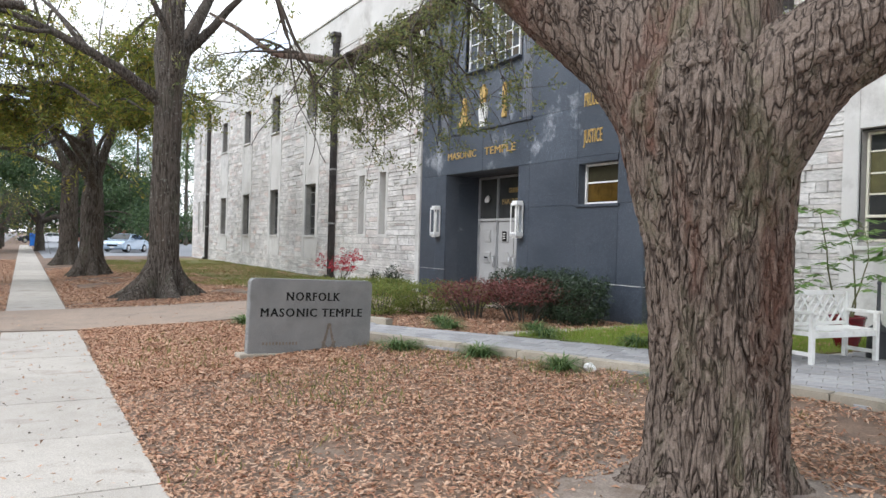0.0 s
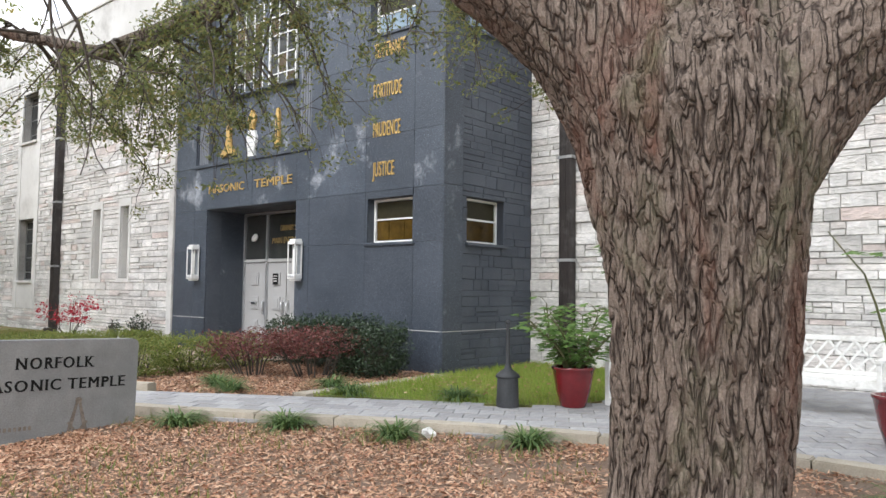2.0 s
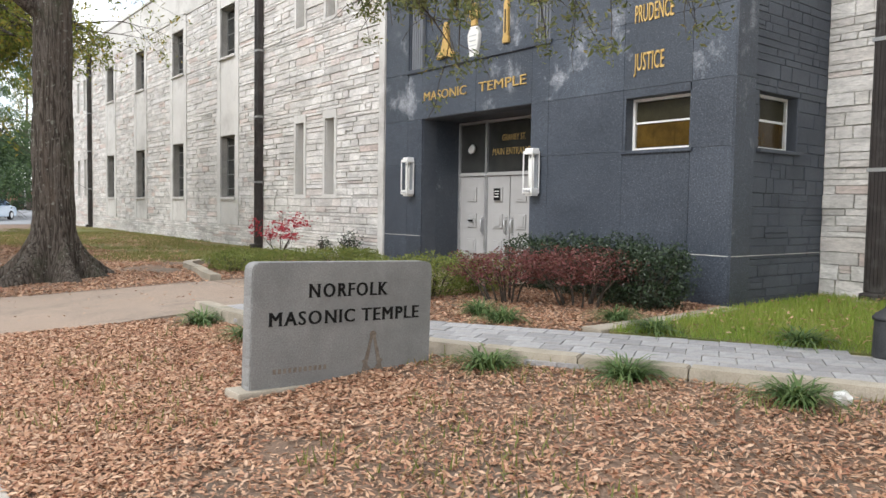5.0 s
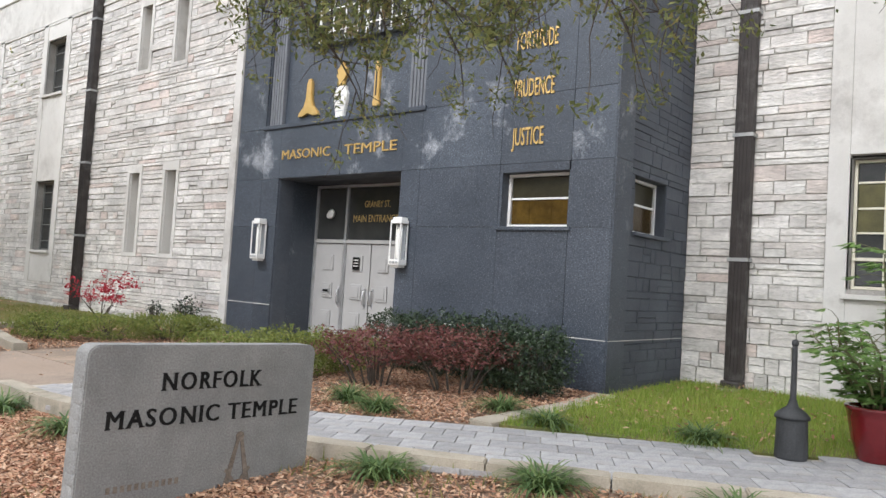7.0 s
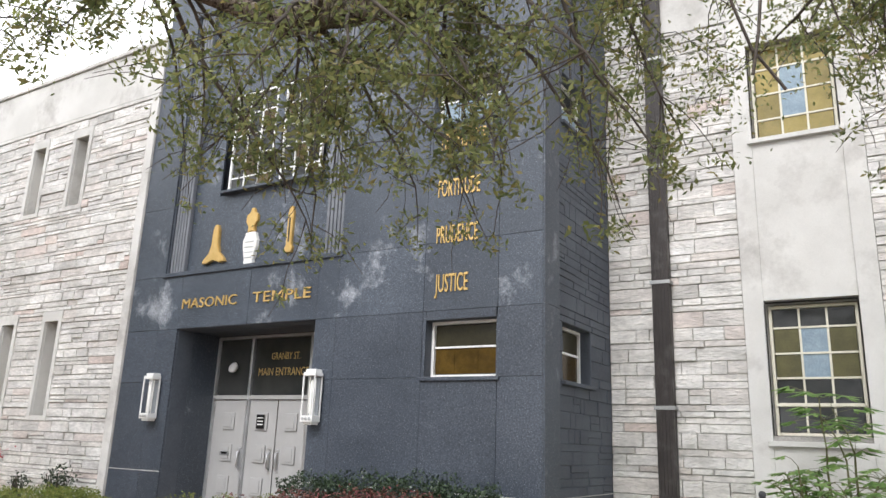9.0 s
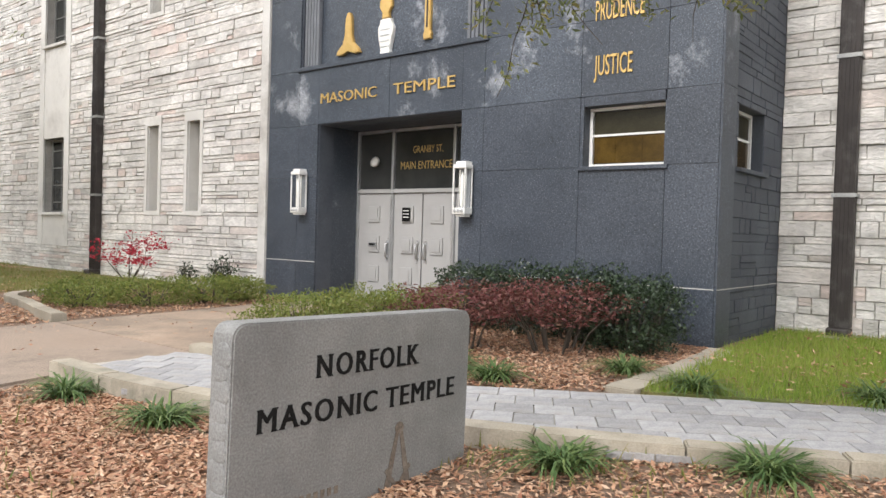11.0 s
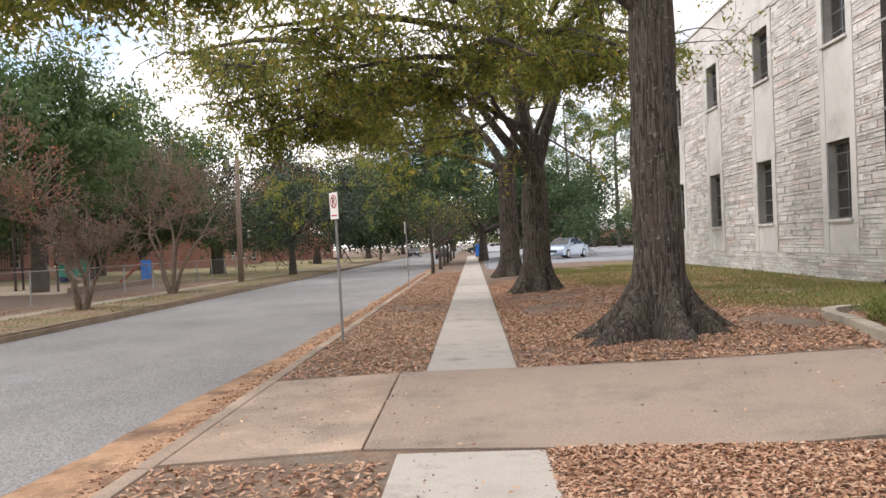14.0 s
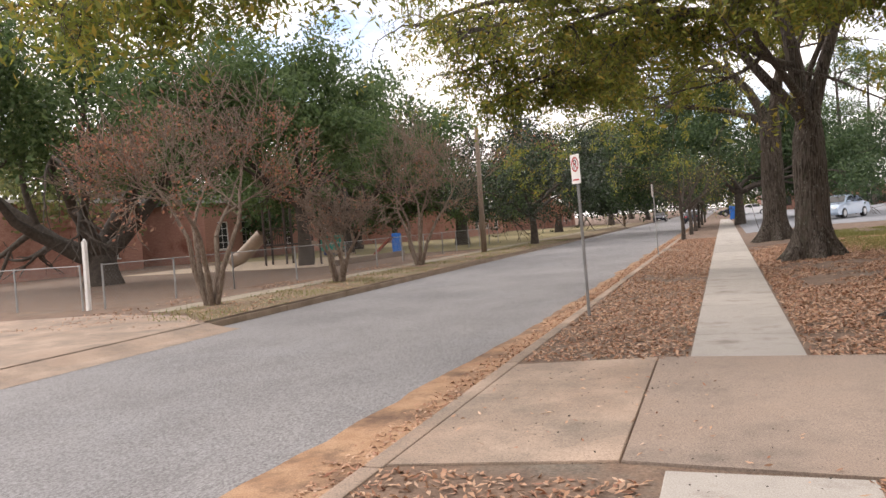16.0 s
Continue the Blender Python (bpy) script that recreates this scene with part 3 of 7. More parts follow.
walkway = thing("entrance_walk", "tan concrete walk from the street to the entrance", "walkway", kind="structure")
for outline, zs in (
    ([(-1.85, 9.36), (-0.3, 9.64), (-0.34, 13.22), (-1.85, 12.86)], [0.004, 0.01, 0.01, 0.004]),
    ([(-0.285, 9.64), (1.3, 9.52), (2.9, 9.02), (4.14, 9.02), (5.5, 9.05), (5.5, 12.35), (2.75, 12.68), (1.3, 13.2), (-0.325, 13.24)], [0.008, 0.012, 0.135, 0.215, 0.26, 0.26, 0.125, 0.012, 0.008]),
    ([(5.512, 9.05), (7.9, 9.08), (7.9, 12.5), (5.512, 12.35)], [0.26, 0.275, 0.275, 0.26]),
    ([(7.912, 9.08), (10.39, 9.1), (10.39, 12.9), (7.912, 12.5)], [0.275, 0.285, 0.285, 0.275]),
):
    prism("slab", outline, -0.2, zs, GREY_TAN if outline[0] == (-0.285, 9.64) else TAN, walkway, 0.006)

# ---- paved path with its edging ----
FRONT = smooth_line([(4.1, 9.0), (4.12, 7.7), (4.36, 6.5), (4.86, 5.2), (5.3, 4.2), (5.95, 2.95), (6.6, 1.6), (7.1, 0.3), (7.4, -0.9), (7.47, -2.2), (7.3, -3.6), (6.9, -5.5), (6.6, -8)], 6)
BACK = smooth_line([(5.44, 9.0), (5.56, 7.5), (5.86, 6.6), (6.36, 5.6), (7.0, 4.75), (7.5, 3.9), (8.0, 2.75), (8.6, 1.85), (9.6, 1.55), (11.4, 1.5), (13.12, 1.5)], 6)


def edging(name, line, width, z0, z1, label, step=0.95):
    """Edging blocks laid end to end along a line of the plan."""
    holder = thing(name, label, "kerb", kind="structure")
    pts = [Vector((p[0], p[1], 0)) for p in line]
    run = [0.0]
    for a, b in zip(pts, pts[1:]):
        run.append(run[-1] + (b - a).length)
    at = lambda s: Vector([float(np.interp(s, run, [p[k] for p in pts])) for k in range(3)])
    n = max(1, round(run[-1] / step))
    rng = random.Random(11)
    for k in range(n):
        s0, s1 = run[-1] * k / n + 0.007, run[-1] * (k + 1) / n - 0.007
        cuts = [at(s0 + (s1 - s0) * j / 3) for j in range(4)]
        left, right = [], []
        for j, c in enumerate(cuts):
            way = (at(min(s0 + (s1 - s0) * j / 3 + 0.05, run[-1])) - at(max(s0 + (s1 - s0) * j / 3 - 0.05, 0))).normalized()
            side = Vector((way.y, -way.x, 0)) * width / 2
            left.append((c - side).xy[:])
            right.append((c + side).xy[:])
        dz = rng.uniform(-0.006, 0.006)
        prism("edging_block", left + list(reversed(right)), z0, z1 + dz, KERB, holder, 0.012)
    return holder


edging("path_edging", FRONT, 0.2, 0.0, 0.352, "weathered concrete edging blocks beside the path")
edging("bed_edging", smooth_line([(5.5, 8.98), (5.6, 7.5), (5.9, 6.65)], 5), 0.18, 0.1, 0.37, "short concrete edging beside the shrub bed")
edging("north_bed_edging", smooth_line([(5.62, 12.48), (5.72, 13.2), (5.98, 14.4), (6.15, 15.5), (6.5, 16.1), (7.3, 16.35)], 5), 0.2, 0.05, 0.36, "curved concrete edging round the shrub bed")
edging("flagstone_edging", smooth_line([(7.05, 4.85), (8.3, 4.85), (9.3, 4.92), (10.25, 5.02)], 4), 0.3, 0.15, 0.3, "flat pale flagstones between bed and lawn", 0.55)


def inside(p, poly):
    hit = False
    for (x0, y0), (x1, y1) in zip(poly, poly[1:] + poly[:1]):
        if (y0 > p[1]) != (y1 > p[1]) and p[0] < (x1 - x0) * (p[1] - y0) / (y1 - y0) + x0:
            hit = not hit
    return hit


PATH_AREA = [(p[0], p[1]) for p in FRONT] + [(13.1, -8)] + [(p[0], p[1]) for p in reversed(BACK)]


def build_pavers():
    holder = thing("paved_path", "blue-grey square pavers in a running bond", "pavement", kind="structure")
    prism("paver_bed", PATH_AREA, 0.0, 0.272, CONCRETE, holder)
    size, rng, cells = 0.3, random.Random(2), []
    turn = radians(-58)
    ca, sa = math.cos(turn), math.sin(turn)
    for i in range(-60, 60):
        for j in range(-60, 60):
            u, v = (i + (0.5 if j % 2 else 0)) * size, j * size
            x, y = 8 + u * ca - v * sa, 1 + u * sa + v * ca
            if inside((x, y), PATH_AREA):
                cells.append((math.hypot(x - 4.8, y - 4.6), x, y))
    cells.sort()
    bm = bmesh.new()
    box(bm, -0.146, 0.146, -0.146, 0.146, -0.02, 0.026, 0.005)
    me = bpy.data.meshes.new("paver")
    bm.to_mesh(me)
    me.materials.append(PAVER)
    rest = []
    for k, (d, x, y) in enumerate(cells):
        dz, tilt = rng.uniform(-0.003, 0.003), rng.uniform(-0.6, 0.6)
        m = pose(x, y, 0.262 + dz, tilt, rng.uniform(-0.6, 0.6), math.degrees(turn) + rng.uniform(-0.6, 0.6))
        if k < 300:
            ob = new("paver", me)
            ob.parent, ob.matrix_basis = holder, m
        else:
            rest.append([m @ Vector(c) for c in ((-0.144, -0.144, 0.026), (0.144, -0.144, 0.026), (0.144, 0.144, 0.026), (-0.144, 0.144, 0.026))])
    far = quads("far_pavers", [[tuple(v) for v in q] for q in rest], PAVER, holder)
    far["kind"] = "stuff"
    bm.free()


build_pavers()

# ---- the temple ----
FX, RX = 10.4, 13.15


def wall_west(name, x0, x1, y0, y1, z0, z1, holes, material, parent=None):
    """A thick wall that faces -x, with openings (y0, y1, z0, z1) through it."""
    ys = sorted({y0, y1, *[v for h in holes for v in h[:2] if y0 < v < y1]})
    zs = sorted({z0, z1, *[v for h in holes for v in h[2:] if z0 < v < z1]})
    bm = bmesh.new()
    for za, zb in zip(zs, zs[1:]):
        run = None
        for ya, yb in zip(ys, ys[1:]):
            ym, zm = (ya + yb) / 2, (za + zb) / 2
            solid = not any(h[0] < ym < h[1] and h[2] < zm < h[3] for h in holes)
            if solid:
                run = (run[0], yb) if run else (ya, yb)
            if run and (not solid or yb == ys[-1]):
                box(bm, x0, x1, run[0], run[1], za, zb)
                run = None
    return part(name, bm, material, parent)


BAYS = [23.75 + 4.98 * k for k in range(4)]
SLITS = [18.5, 16.8]
left_holes, left_clear = [], []
for c in BAYS:
    left_holes += [(c - 0.62, c + 0.62, 1.88, 3.92), (c - 0.62, c + 0.62, 6.58, 8.22)]
    left_clear.append((c - 0.93, c + 0.93, 0.95, 8.8))
for c in SLITS:
    for a, b in ((1.94, 3.95), (6.6, 8.28)):
        left_holes.append((c - 0.25, c + 0.25, a, b))
        left_clear.append((c - 0.36, c + 0.36, a - 0.1, b + 0.22))
for c in (44.0, 45.5):
    for a, b in ((1.94, 3.95), (6.6, 8.28)):
        left_holes.append((c - 0.25, c + 0.25, a, b))
        left_clear.append((c - 0.36, c + 0.36, a - 0.1, b + 0.22))
wing_left = thing("wall_west_wing", "rough pale limestone wing two storeys high", "wall", kind="structure")
wall_west("backing", FX, FX + 0.4, 14.18, 47.5, 0, 8.82, left_holes, MORTAR, wing_left)
boxes("core", MORTAR, wing_left, (FX + 0.85, 30, 14.18, 47.5, 0, 9.9))
boxes("parapet", SMOOTH, wing_left, (FX - 0.03, FX + 0.45, 14.2, 47.55, 8.83, 10.05), bevel=0.01)
boxes("coping", SMOOTH, wing_left, (FX - 0.08, FX + 0.5, 14.2, 47.6, 10.06, 10.16), bevel=0.015)
boxes("belt_course", SMOOTH, wing_left, (FX - 0.06, FX, 14.2, 47.5, 8.72, 8.8), bevel=0.01)
boxes("roof", ROOF, wing_left, (FX + 0.46, 30, 14.2, 47.5, 9.91, 9.98))
boxes("end_wall", STONE, wing_left, (FX, 30, 47.51, 47.8, 0, 10.05))
boxes("edge_strip", SMOOTH, wing_left, (FX - 0.05, FX, 14.19, 14.42, 0.2, 8.8), bevel=0.008)

RBAY = 2.12
right_holes = [(RBAY - 0.62, RBAY + 0.62, 1.95, 3.9), (RBAY - 0.62, RBAY + 0.62, 6.6, 8.3)]
wing_right = thing("wall_west_south", "rough pale limestone wall with a smooth window bay", "wall", kind="structure")
wall_west("backing", RX, RX + 0.4, -16, 5.2, 0, 8.82, right_holes, MORTAR, wing_right)
boxes("core", MORTAR, wing_right, (RX + 0.85, 30, -16, 5.2, 0, 9.9))
boxes("parapet", SMOOTH, wing_right, (RX - 0.03, RX + 0.45, -16, 5.19, 8.83, 10.05), bevel=0.01)
boxes("coping", SMOOTH, wing_right, (RX - 0.08, RX + 0.5, -16, 5.19, 10.06, 10.16), bevel=0.015)
boxes("roof", ROOF, wing_right, (RX + 0.46, 30, -16, 14.2, 9.91, 9.98))


def bay_surround(parent, x, c, z0, half=0.93):
    """The smooth stone strip with its two openings."""
    w = half - 0.62
    boxes("jamb", SMOOTH, parent, (x - 0.06, x - 0.002, c - half, c - 0.64, z0, 8.8), bevel=0.006)
    boxes("jamb", SMOOTH, parent, (x - 0.06, x - 0.002, c + 0.64, c + half, z0, 8.8), bevel=0.006)
    for a, b in ((z0, 1.8), (3.95, 6.5), (8.27, 8.8)):
        boxes("spandrel", SMOOTH, parent, (x - 0.045, x - 0.002, c - 0.638, c + 0.638, a, b), bevel=0.004)
    for z in (1.8, 6.5):
        boxes("sill", SMOOTH, parent, (x - 0.12, x + 0.25, c - 0.7, c + 0.7, z + 0.002, z + 0.078), bevel=0.008)


for c in BAYS:
    bay_surround(wing_left, FX, c, 0.95)
bay_surround(wing_right, RX, RBAY, 0.3)
for c in (*SLITS, 44.0, 45.5):
    for a, b in ((1.94, 3.95), (6.6, 8.28)):
        wall_west("slit_surround", FX - 0.05, FX - 0.002, c - 0.36, c + 0.36, a - 0.1, b + 0.22, [(c - 0.25, c + 0.25, a, b)], SMOOTH, wing_left)
        boxes("slit_back", SMOOTH, wing_left, (FX + 0.3, FX + 0.39, c - 0.25, c + 0.25, a, b))
        boxes("reveal", SMOOTH, wing_left, (FX, FX + 0.29, c + 0.235, c + 0.249, a, b), (FX, FX + 0.29, c - 0.249, c - 0.235, a, b))

# granite entrance block
BY0, BY1, BTOP = 5.2, 14.18, 11.5
DOOR = (9.32, 12.71, 0.0, 3.58)
PANEL = (8.87, 13.25, 4.66, 10.4)
WIN1 = [(5.92, 7.11, 2.61, 3.45), (5.92, 7.11, 6.62, 7.46)]
block = thing("wall_entrance_block", "dark polished granite entrance block", "wall", kind="structure")
wall_west("backing", FX + 0.04, FX + 0.4, BY0 + 0.02, BY1, 0, BTOP, [DOOR, PANEL, *WIN1], PAINTED, block)
boxes("core", PAINTED, block, (FX + 1.35, 30, BY0 + 0.4, BY1, 0, BTOP))
boxes("core_side", PAINTED, block, (FX + 0.41, FX + 1.34, 12.9, BY1, 0, BTOP), (FX + 0.41, FX + 1.34, BY0 + 0.4, 9.2, 0, BTOP), (FX + 0.41, FX + 1.34, 9.2, 12.9, 3.75, BTOP))
boxes("coping", GRANITE, block, (FX - 0.03, 30, BY0 - 0.03, BY1 + 0.03, BTOP, BTOP + 0.12), bevel=0.01)


def granite_panels():
    ys, zs = [BY0, 5.9, 7.17, 8.86, 9.3, 10.9, 12.72, 13.27, BY1], [0.15, 1.0, 2.6, 3.59, 4.65, 6.08, 7.47, 8.9, 10.41, BTOP]
    rng = random.Random(8)
    for za, zb in zip(zs, zs[1:]):
        for ya, yb in zip(ys, ys[1:]):
            cells = [(ya, yb, za, zb)]
            for h in (DOOR, PANEL, *WIN1):
                cut = []
                for a, b, c, d in cells:
                    if h[1] <= a + 0.03 or h[0] >= b - 0.03 or h[3] <= c + 0.03 or h[2] >= d - 0.03:
                        cut.append((a, b, c, d))
                        continue
                    if h[0] > a + 0.03:
                        cut.append((a, h[0], c, d))
                    if h[1] < b - 0.03:
                        cut.append((h[1], b, c, d))
                    mid = (max(a, h[0]), min(b, h[1]))
                    if h[2] > c + 0.03:
                        cut.append((*mid, c, h[2]))
                    if h[3] < d - 0.03:
                        cut.append((*mid, h[3], d))
                cells = cut
            for a, b, c, d in cells:
                boxes("granite_slab", GRANITE if c > 3.5 else GRANITE_LOW, block, (FX + rng.uniform(-0.002, 0.002), FX + 0.045, a + 0.003, b - 0.003, c + 0.003, d - 0.003), bevel=0.002)


granite_panels()
# the recess of the entrance
boxes("reveal", GRANITE, block, (FX + 0.05, 11.5, 12.712, 12.75, 0, 3.6), (FX + 0.05, 11.5, 9.28, 9.318, 0, 3.6), (FX + 0.05, 11.5, 9.28, 12.75, 3.585, 3.62))
# panel above the entrance: its back, ledge and fluted strips
boxes("panel_back", GRANITE, block, (FX + 0.16, FX + 0.2, 8.87, 13.25, 4.6, 6.2), (FX + 0.16, FX + 0.2, 12.15, 13.25, 6.2, 10.4), (FX + 0.16, FX + 0.2, 8.87, 9.5, 6.2, 10.4), (FX + 0.16, FX + 0.2, 9.5, 12.15, 8.32, 10.4), (FX + 0.16, FX + 0.2, 10.62, 10.82, 6.2, 8.32))
boxes("ledge", GRANITE, block, (FX - 0.04, FX + 0.16, 8.8, 13.32, 4.62, 4.7), bevel=0.01)
for y in (13.04, 9.1):
    for k in range(5):
        boxes("flute", FLUTED, block, (FX + 0.06, FX + 0.16, y - 0.2 + k * 0.082, y - 0.135 + k * 0.082, 4.72, 10.38), bevel=0.02)
# side face with painted ashlar, and its two windows
SIDE = [(11.07, 12.2, 2.6, 3.44), (11.07, 12.2, 6.6, 7.45)]


def side_wall():
    bm = bmesh.new()
    for za, zb in ((0, 2.6), (2.6, 3.44), (3.44, 6.6), (6.6, 7.45), (7.45, BTOP)):
        if (za, zb) in ((2.6, 3.44), (6.6, 7.45)):
            box(bm, FX + 0.05, 11.07, BY0, BY0 + 0.39, za, zb)
            box(bm, 12.2, 13.6, BY0, BY0 + 0.39, za, zb)
        else:
            box(bm, FX + 0.05, 13.6, BY0, BY0 + 0.39, za, zb)
    part("side_backing", bm, PAINTED, block)
    boxes("corner_slab", GRANITE, block, (FX, FX + 0.52, BY0 - 0.03, BY0 - 0.002, 0.15, 3.6), (FX, FX + 0.52, BY0 - 0.03, BY0 - 0.002, 3.606, 7.5), (FX, FX + 0.52, BY0 - 0.03, BY0 - 0.002, 7.506, BTOP), bevel=0.002)


side_wall()


def stone_boxes(cells, face, axis="x"):
    """Rough-faced blocks as one mesh's data: cells of (a0, a1, z0, z1, proud). axis: which way the wall faces (-x or -y)."""
    rng = np.random.default_rng(17)
    c = np.array(cells, dtype=np.float64)
    n = len(c)
    a0, a1, z0, z1, pr = c.T
    ch = np.minimum(0.007, (z1 - z0) * 0.08)
    v = np.zeros((n, 8, 3))
    ja = rng.uniform(0.4, 1.6, (n, 4)) * ch[:, None]
    jz = rng.uniform(0.4, 1.6, (n, 4)) * ch[:, None]
    jp = pr[:, None] * rng.uniform(0.75, 1.1, (n, 4))
    for k, (a, z, s, t) in enumerate(((a0, z0, 1, 1), (a1, z0, -1, 1), (a1, z1, -1, -1), (a0, z1, 1, -1))):
        v[:, k] = np.stack([np.full(n, face), a, z], 1)
        v[:, 4 + k] = np.stack([face - jp[:, k], a + s * ja[:, k], z + t * jz[:, k]], 1)
    if axis == "y":
        v = v[:, :, [1, 0, 2]]
    f = np.array([[4, 7, 6, 5], [0, 4, 5, 1], [1, 5, 6, 2], [2, 6, 7, 3], [3, 7, 4, 0]])
    if axis == "y":
        f = f[:, ::-1]
    return v, f


def mesh_of(name, v, f, material):
    n, k = len(v), v.shape[1]
    faces = (f[None] + (np.arange(n) * k)[:, None, None]).reshape(-1, 4)
    me = bpy.data.meshes.new(name)
    me.from_pydata(v.reshape(-1, 3).tolist(), [], faces.tolist())
    me.materials.append(material)
    return me


def ashlar(seed, y0, y1, z0, z1, clear, h=(0.07, 0.2), w=(0.25, 1.1), gap=0.005):
    """Courses of uneven height, broken into stones, some split in two, round the cleared places."""
    rng = random.Random(seed)
    lines = sorted({z0, z1, *[z for c in clear for z in c[2:] if z0 < z < z1]})
    cells = []
    for za, zb in zip(lines, lines[1:]):
        z = za
        while z < zb - 0.02:
            step = rng.choice((rng.uniform(h[0], h[0] * 1.5), rng.uniform(*h), rng.uniform(h[1] * 0.75, h[1] * 1.1)))
            zt = zb if zb - z - step < h[0] else z + step
            spans, y = [], y0
            for c in sorted(c for c in clear if c[2] < zt - 0.01 and c[3] > z + 0.01 and c[1] > y0 and c[0] < y1):
                if c[0] > y + 0.03:
                    spans.append((y, c[0]))
                y = max(y, c[1])
            if y < y1 - 0.03:
                spans.append((y, y1))
            for a, b in spans:
                y = a
                while y < b - 0.02:
                    step = rng.uniform(*w) * (1.25 if zt - z < 0.11 else 0.8)
                    yt = b if b - y - step < w[0] * 0.6 else y + step
                    if zt - z > 0.13 and rng.random() < 0.3 and yt - y > 0.4:
                        zm = z + (zt - z) * rng.uniform(0.4, 0.6)
                        ym = y + (yt - y) * rng.uniform(0.35, 0.65)
                        some = [(y, ym, z, zm), (y, ym, zm, zt), (ym, yt, z, zt)] if rng.random() < 0.6 else [(y, yt, z, zm), (y, yt, zm, zt)]
                    else:
                        some = [(y, yt, z, zt)]
                    for s in some:
                        cells.append((s[0] + gap, s[1] - gap, s[2] + gap * 0.8, s[3] - gap * 0.8, rng.uniform(0.02, 0.055)))
                    y = yt
            z = zt
    return cells


def lay_stones(parent, cells, face, near, material, axis="x"):
    """The stones near the given place (a, z) as parts, the rest joined."""
    cells = sorted(cells, key=lambda c: math.hypot((c[0] + c[1]) / 2 - near[0], (c[2] + c[3]) / 2 - near[1]))
    v, f = stone_boxes(cells, face, axis)
    for k in range(min(290, len(cells))):
        new("stone", mesh_of("stone", v[k : k + 1], f, material)).parent = parent
    if len(cells) > 290:
        rest = new("far_stones", mesh_of("far_stones", v[290:], f, material))
        rest.parent, rest["kind"] = parent, "stuff"

# ---- windows, doors and fittings of the temple ----
def window(name, label, w, h, cols, rows, panes, frame_mat, bar=0.03, m=None, depth=0.06, kind="structure"):
    """A framed window that faces -x, its sill's middle at the origin. rows: heights from below, as shares; panes(row, col): its glass."""
    ob = thing(name, label, "window", m, kind=kind)
    f = 0.045
    boxes("window_frame", frame_mat, ob, (-depth, 0, -w / 2, -w / 2 + f, 0, h), (-depth, 0, w / 2 - f, w / 2, 0, h), (-depth, 0, -w / 2 + f, w / 2 - f, h - f, h), (-depth, 0, -w / 2 + f, w / 2 - f, 0, f), bevel=0.004)
    iw, ih, tot = w - 2 * f, h - 2 * f, sum(rows)
    zs = [f + ih * sum(rows[:k]) / tot for k in range(len(rows) + 1)]
    ys = [-w / 2 + f + iw * k / cols for k in range(cols + 1)]
    for y in ys[1:-1]:
        boxes("mullion", frame_mat, ob, (-depth * 0.8, -0.005, y - bar / 2, y + bar / 2, f, h - f), bevel=0.003)
    for z in zs[1:-1]:
        boxes("rail", frame_mat, ob, (-depth * 0.75, -0.008, -w / 2 + f, w / 2 - f, z - bar / 2, z + bar / 2), bevel=0.003)
    for r in range(len(rows)):
        for c in range(cols):
            glass = panes(r, c)
            boxes("pane", glass, ob, (-0.028, -0.02, ys[c] + bar / 2, ys[c + 1] - bar / 2, zs[r] + bar / 2, zs[r + 1] - bar / 2))
    return ob


GREY_FRAME = mat("grey_steel_frame", (0.14, 0.14, 0.135), (0.2, 0.2, 0.19), rough=0.5)
first = window("window_1", "dark steel casement window with small panes", 1.24, 2.04, 2, (1, 2, 2, 2, 1), lambda r, c: DARK_GLASS, GREY_FRAME, m=pose(FX + 0.24, BAYS[0], 1.88))
for c in BAYS[1:]:
    copy_thing(first, pose(FX + 0.24, c, 1.88))
second = window("window_2", "dark steel upper casement window with small panes", 1.24, 1.64, 2, (1, 2, 2, 1), lambda r, c: DARK_GLASS, GREY_FRAME, m=pose(FX + 0.24, BAYS[0], 6.58))
for c in BAYS[1:]:
    copy_thing(second, pose(FX + 0.24, c, 6.58))
for c in (*BAYS, RBAY):
    x = RX if c == RBAY else FX
    for z0, z1 in ((1.88, 3.92), (6.58, 8.22)) if x == FX else ((1.95, 3.9), (6.6, 8.3)):
        boxes("reveal", SMOOTH, wing_left if x == FX else wing_right, (x, x + 0.3, c - 0.65, c - 0.621, z0, z1), (x, x + 0.3, c + 0.621, c + 0.65, z0, z1), (x, x + 0.3, c - 0.62, c + 0.62, z1 + 0.001, z1 + 0.03))
low = window("window_3", "steel window with amber blinds and a blue middle strip", 1.22, 1.93, 3, (1.05, 1.1, 1.0, 1.05, 0.8),
             lambda r, c: DARK_GLASS if r < 2 or r == 4 else (BLIND if c == 1 else OLIVE), CREAM_FRAME, m=pose(RX + 0.2, RBAY, 1.96))
boxes("lower_rail", CREAM_FRAME, low, (-0.1, -0.061, -0.58, 0.58, 0.42, 0.47), bevel=0.006)
for k in range(26):
    boxes("slat", OLIVE, low, (-0.019, -0.012, -0.56, 0.56, 0.86 + k * 0.04, 0.874 + k * 0.04))
window("window_4", "steel upper window with amber panes and blue paper", 1.22, 1.66, 3, (0.7, 1, 1, 0.8), lambda r, c: BLIND if c == 1 and 0 < r < 3 else YELLOW, CREAM_FRAME, m=pose(RX + 0.2, RBAY, 6.62))
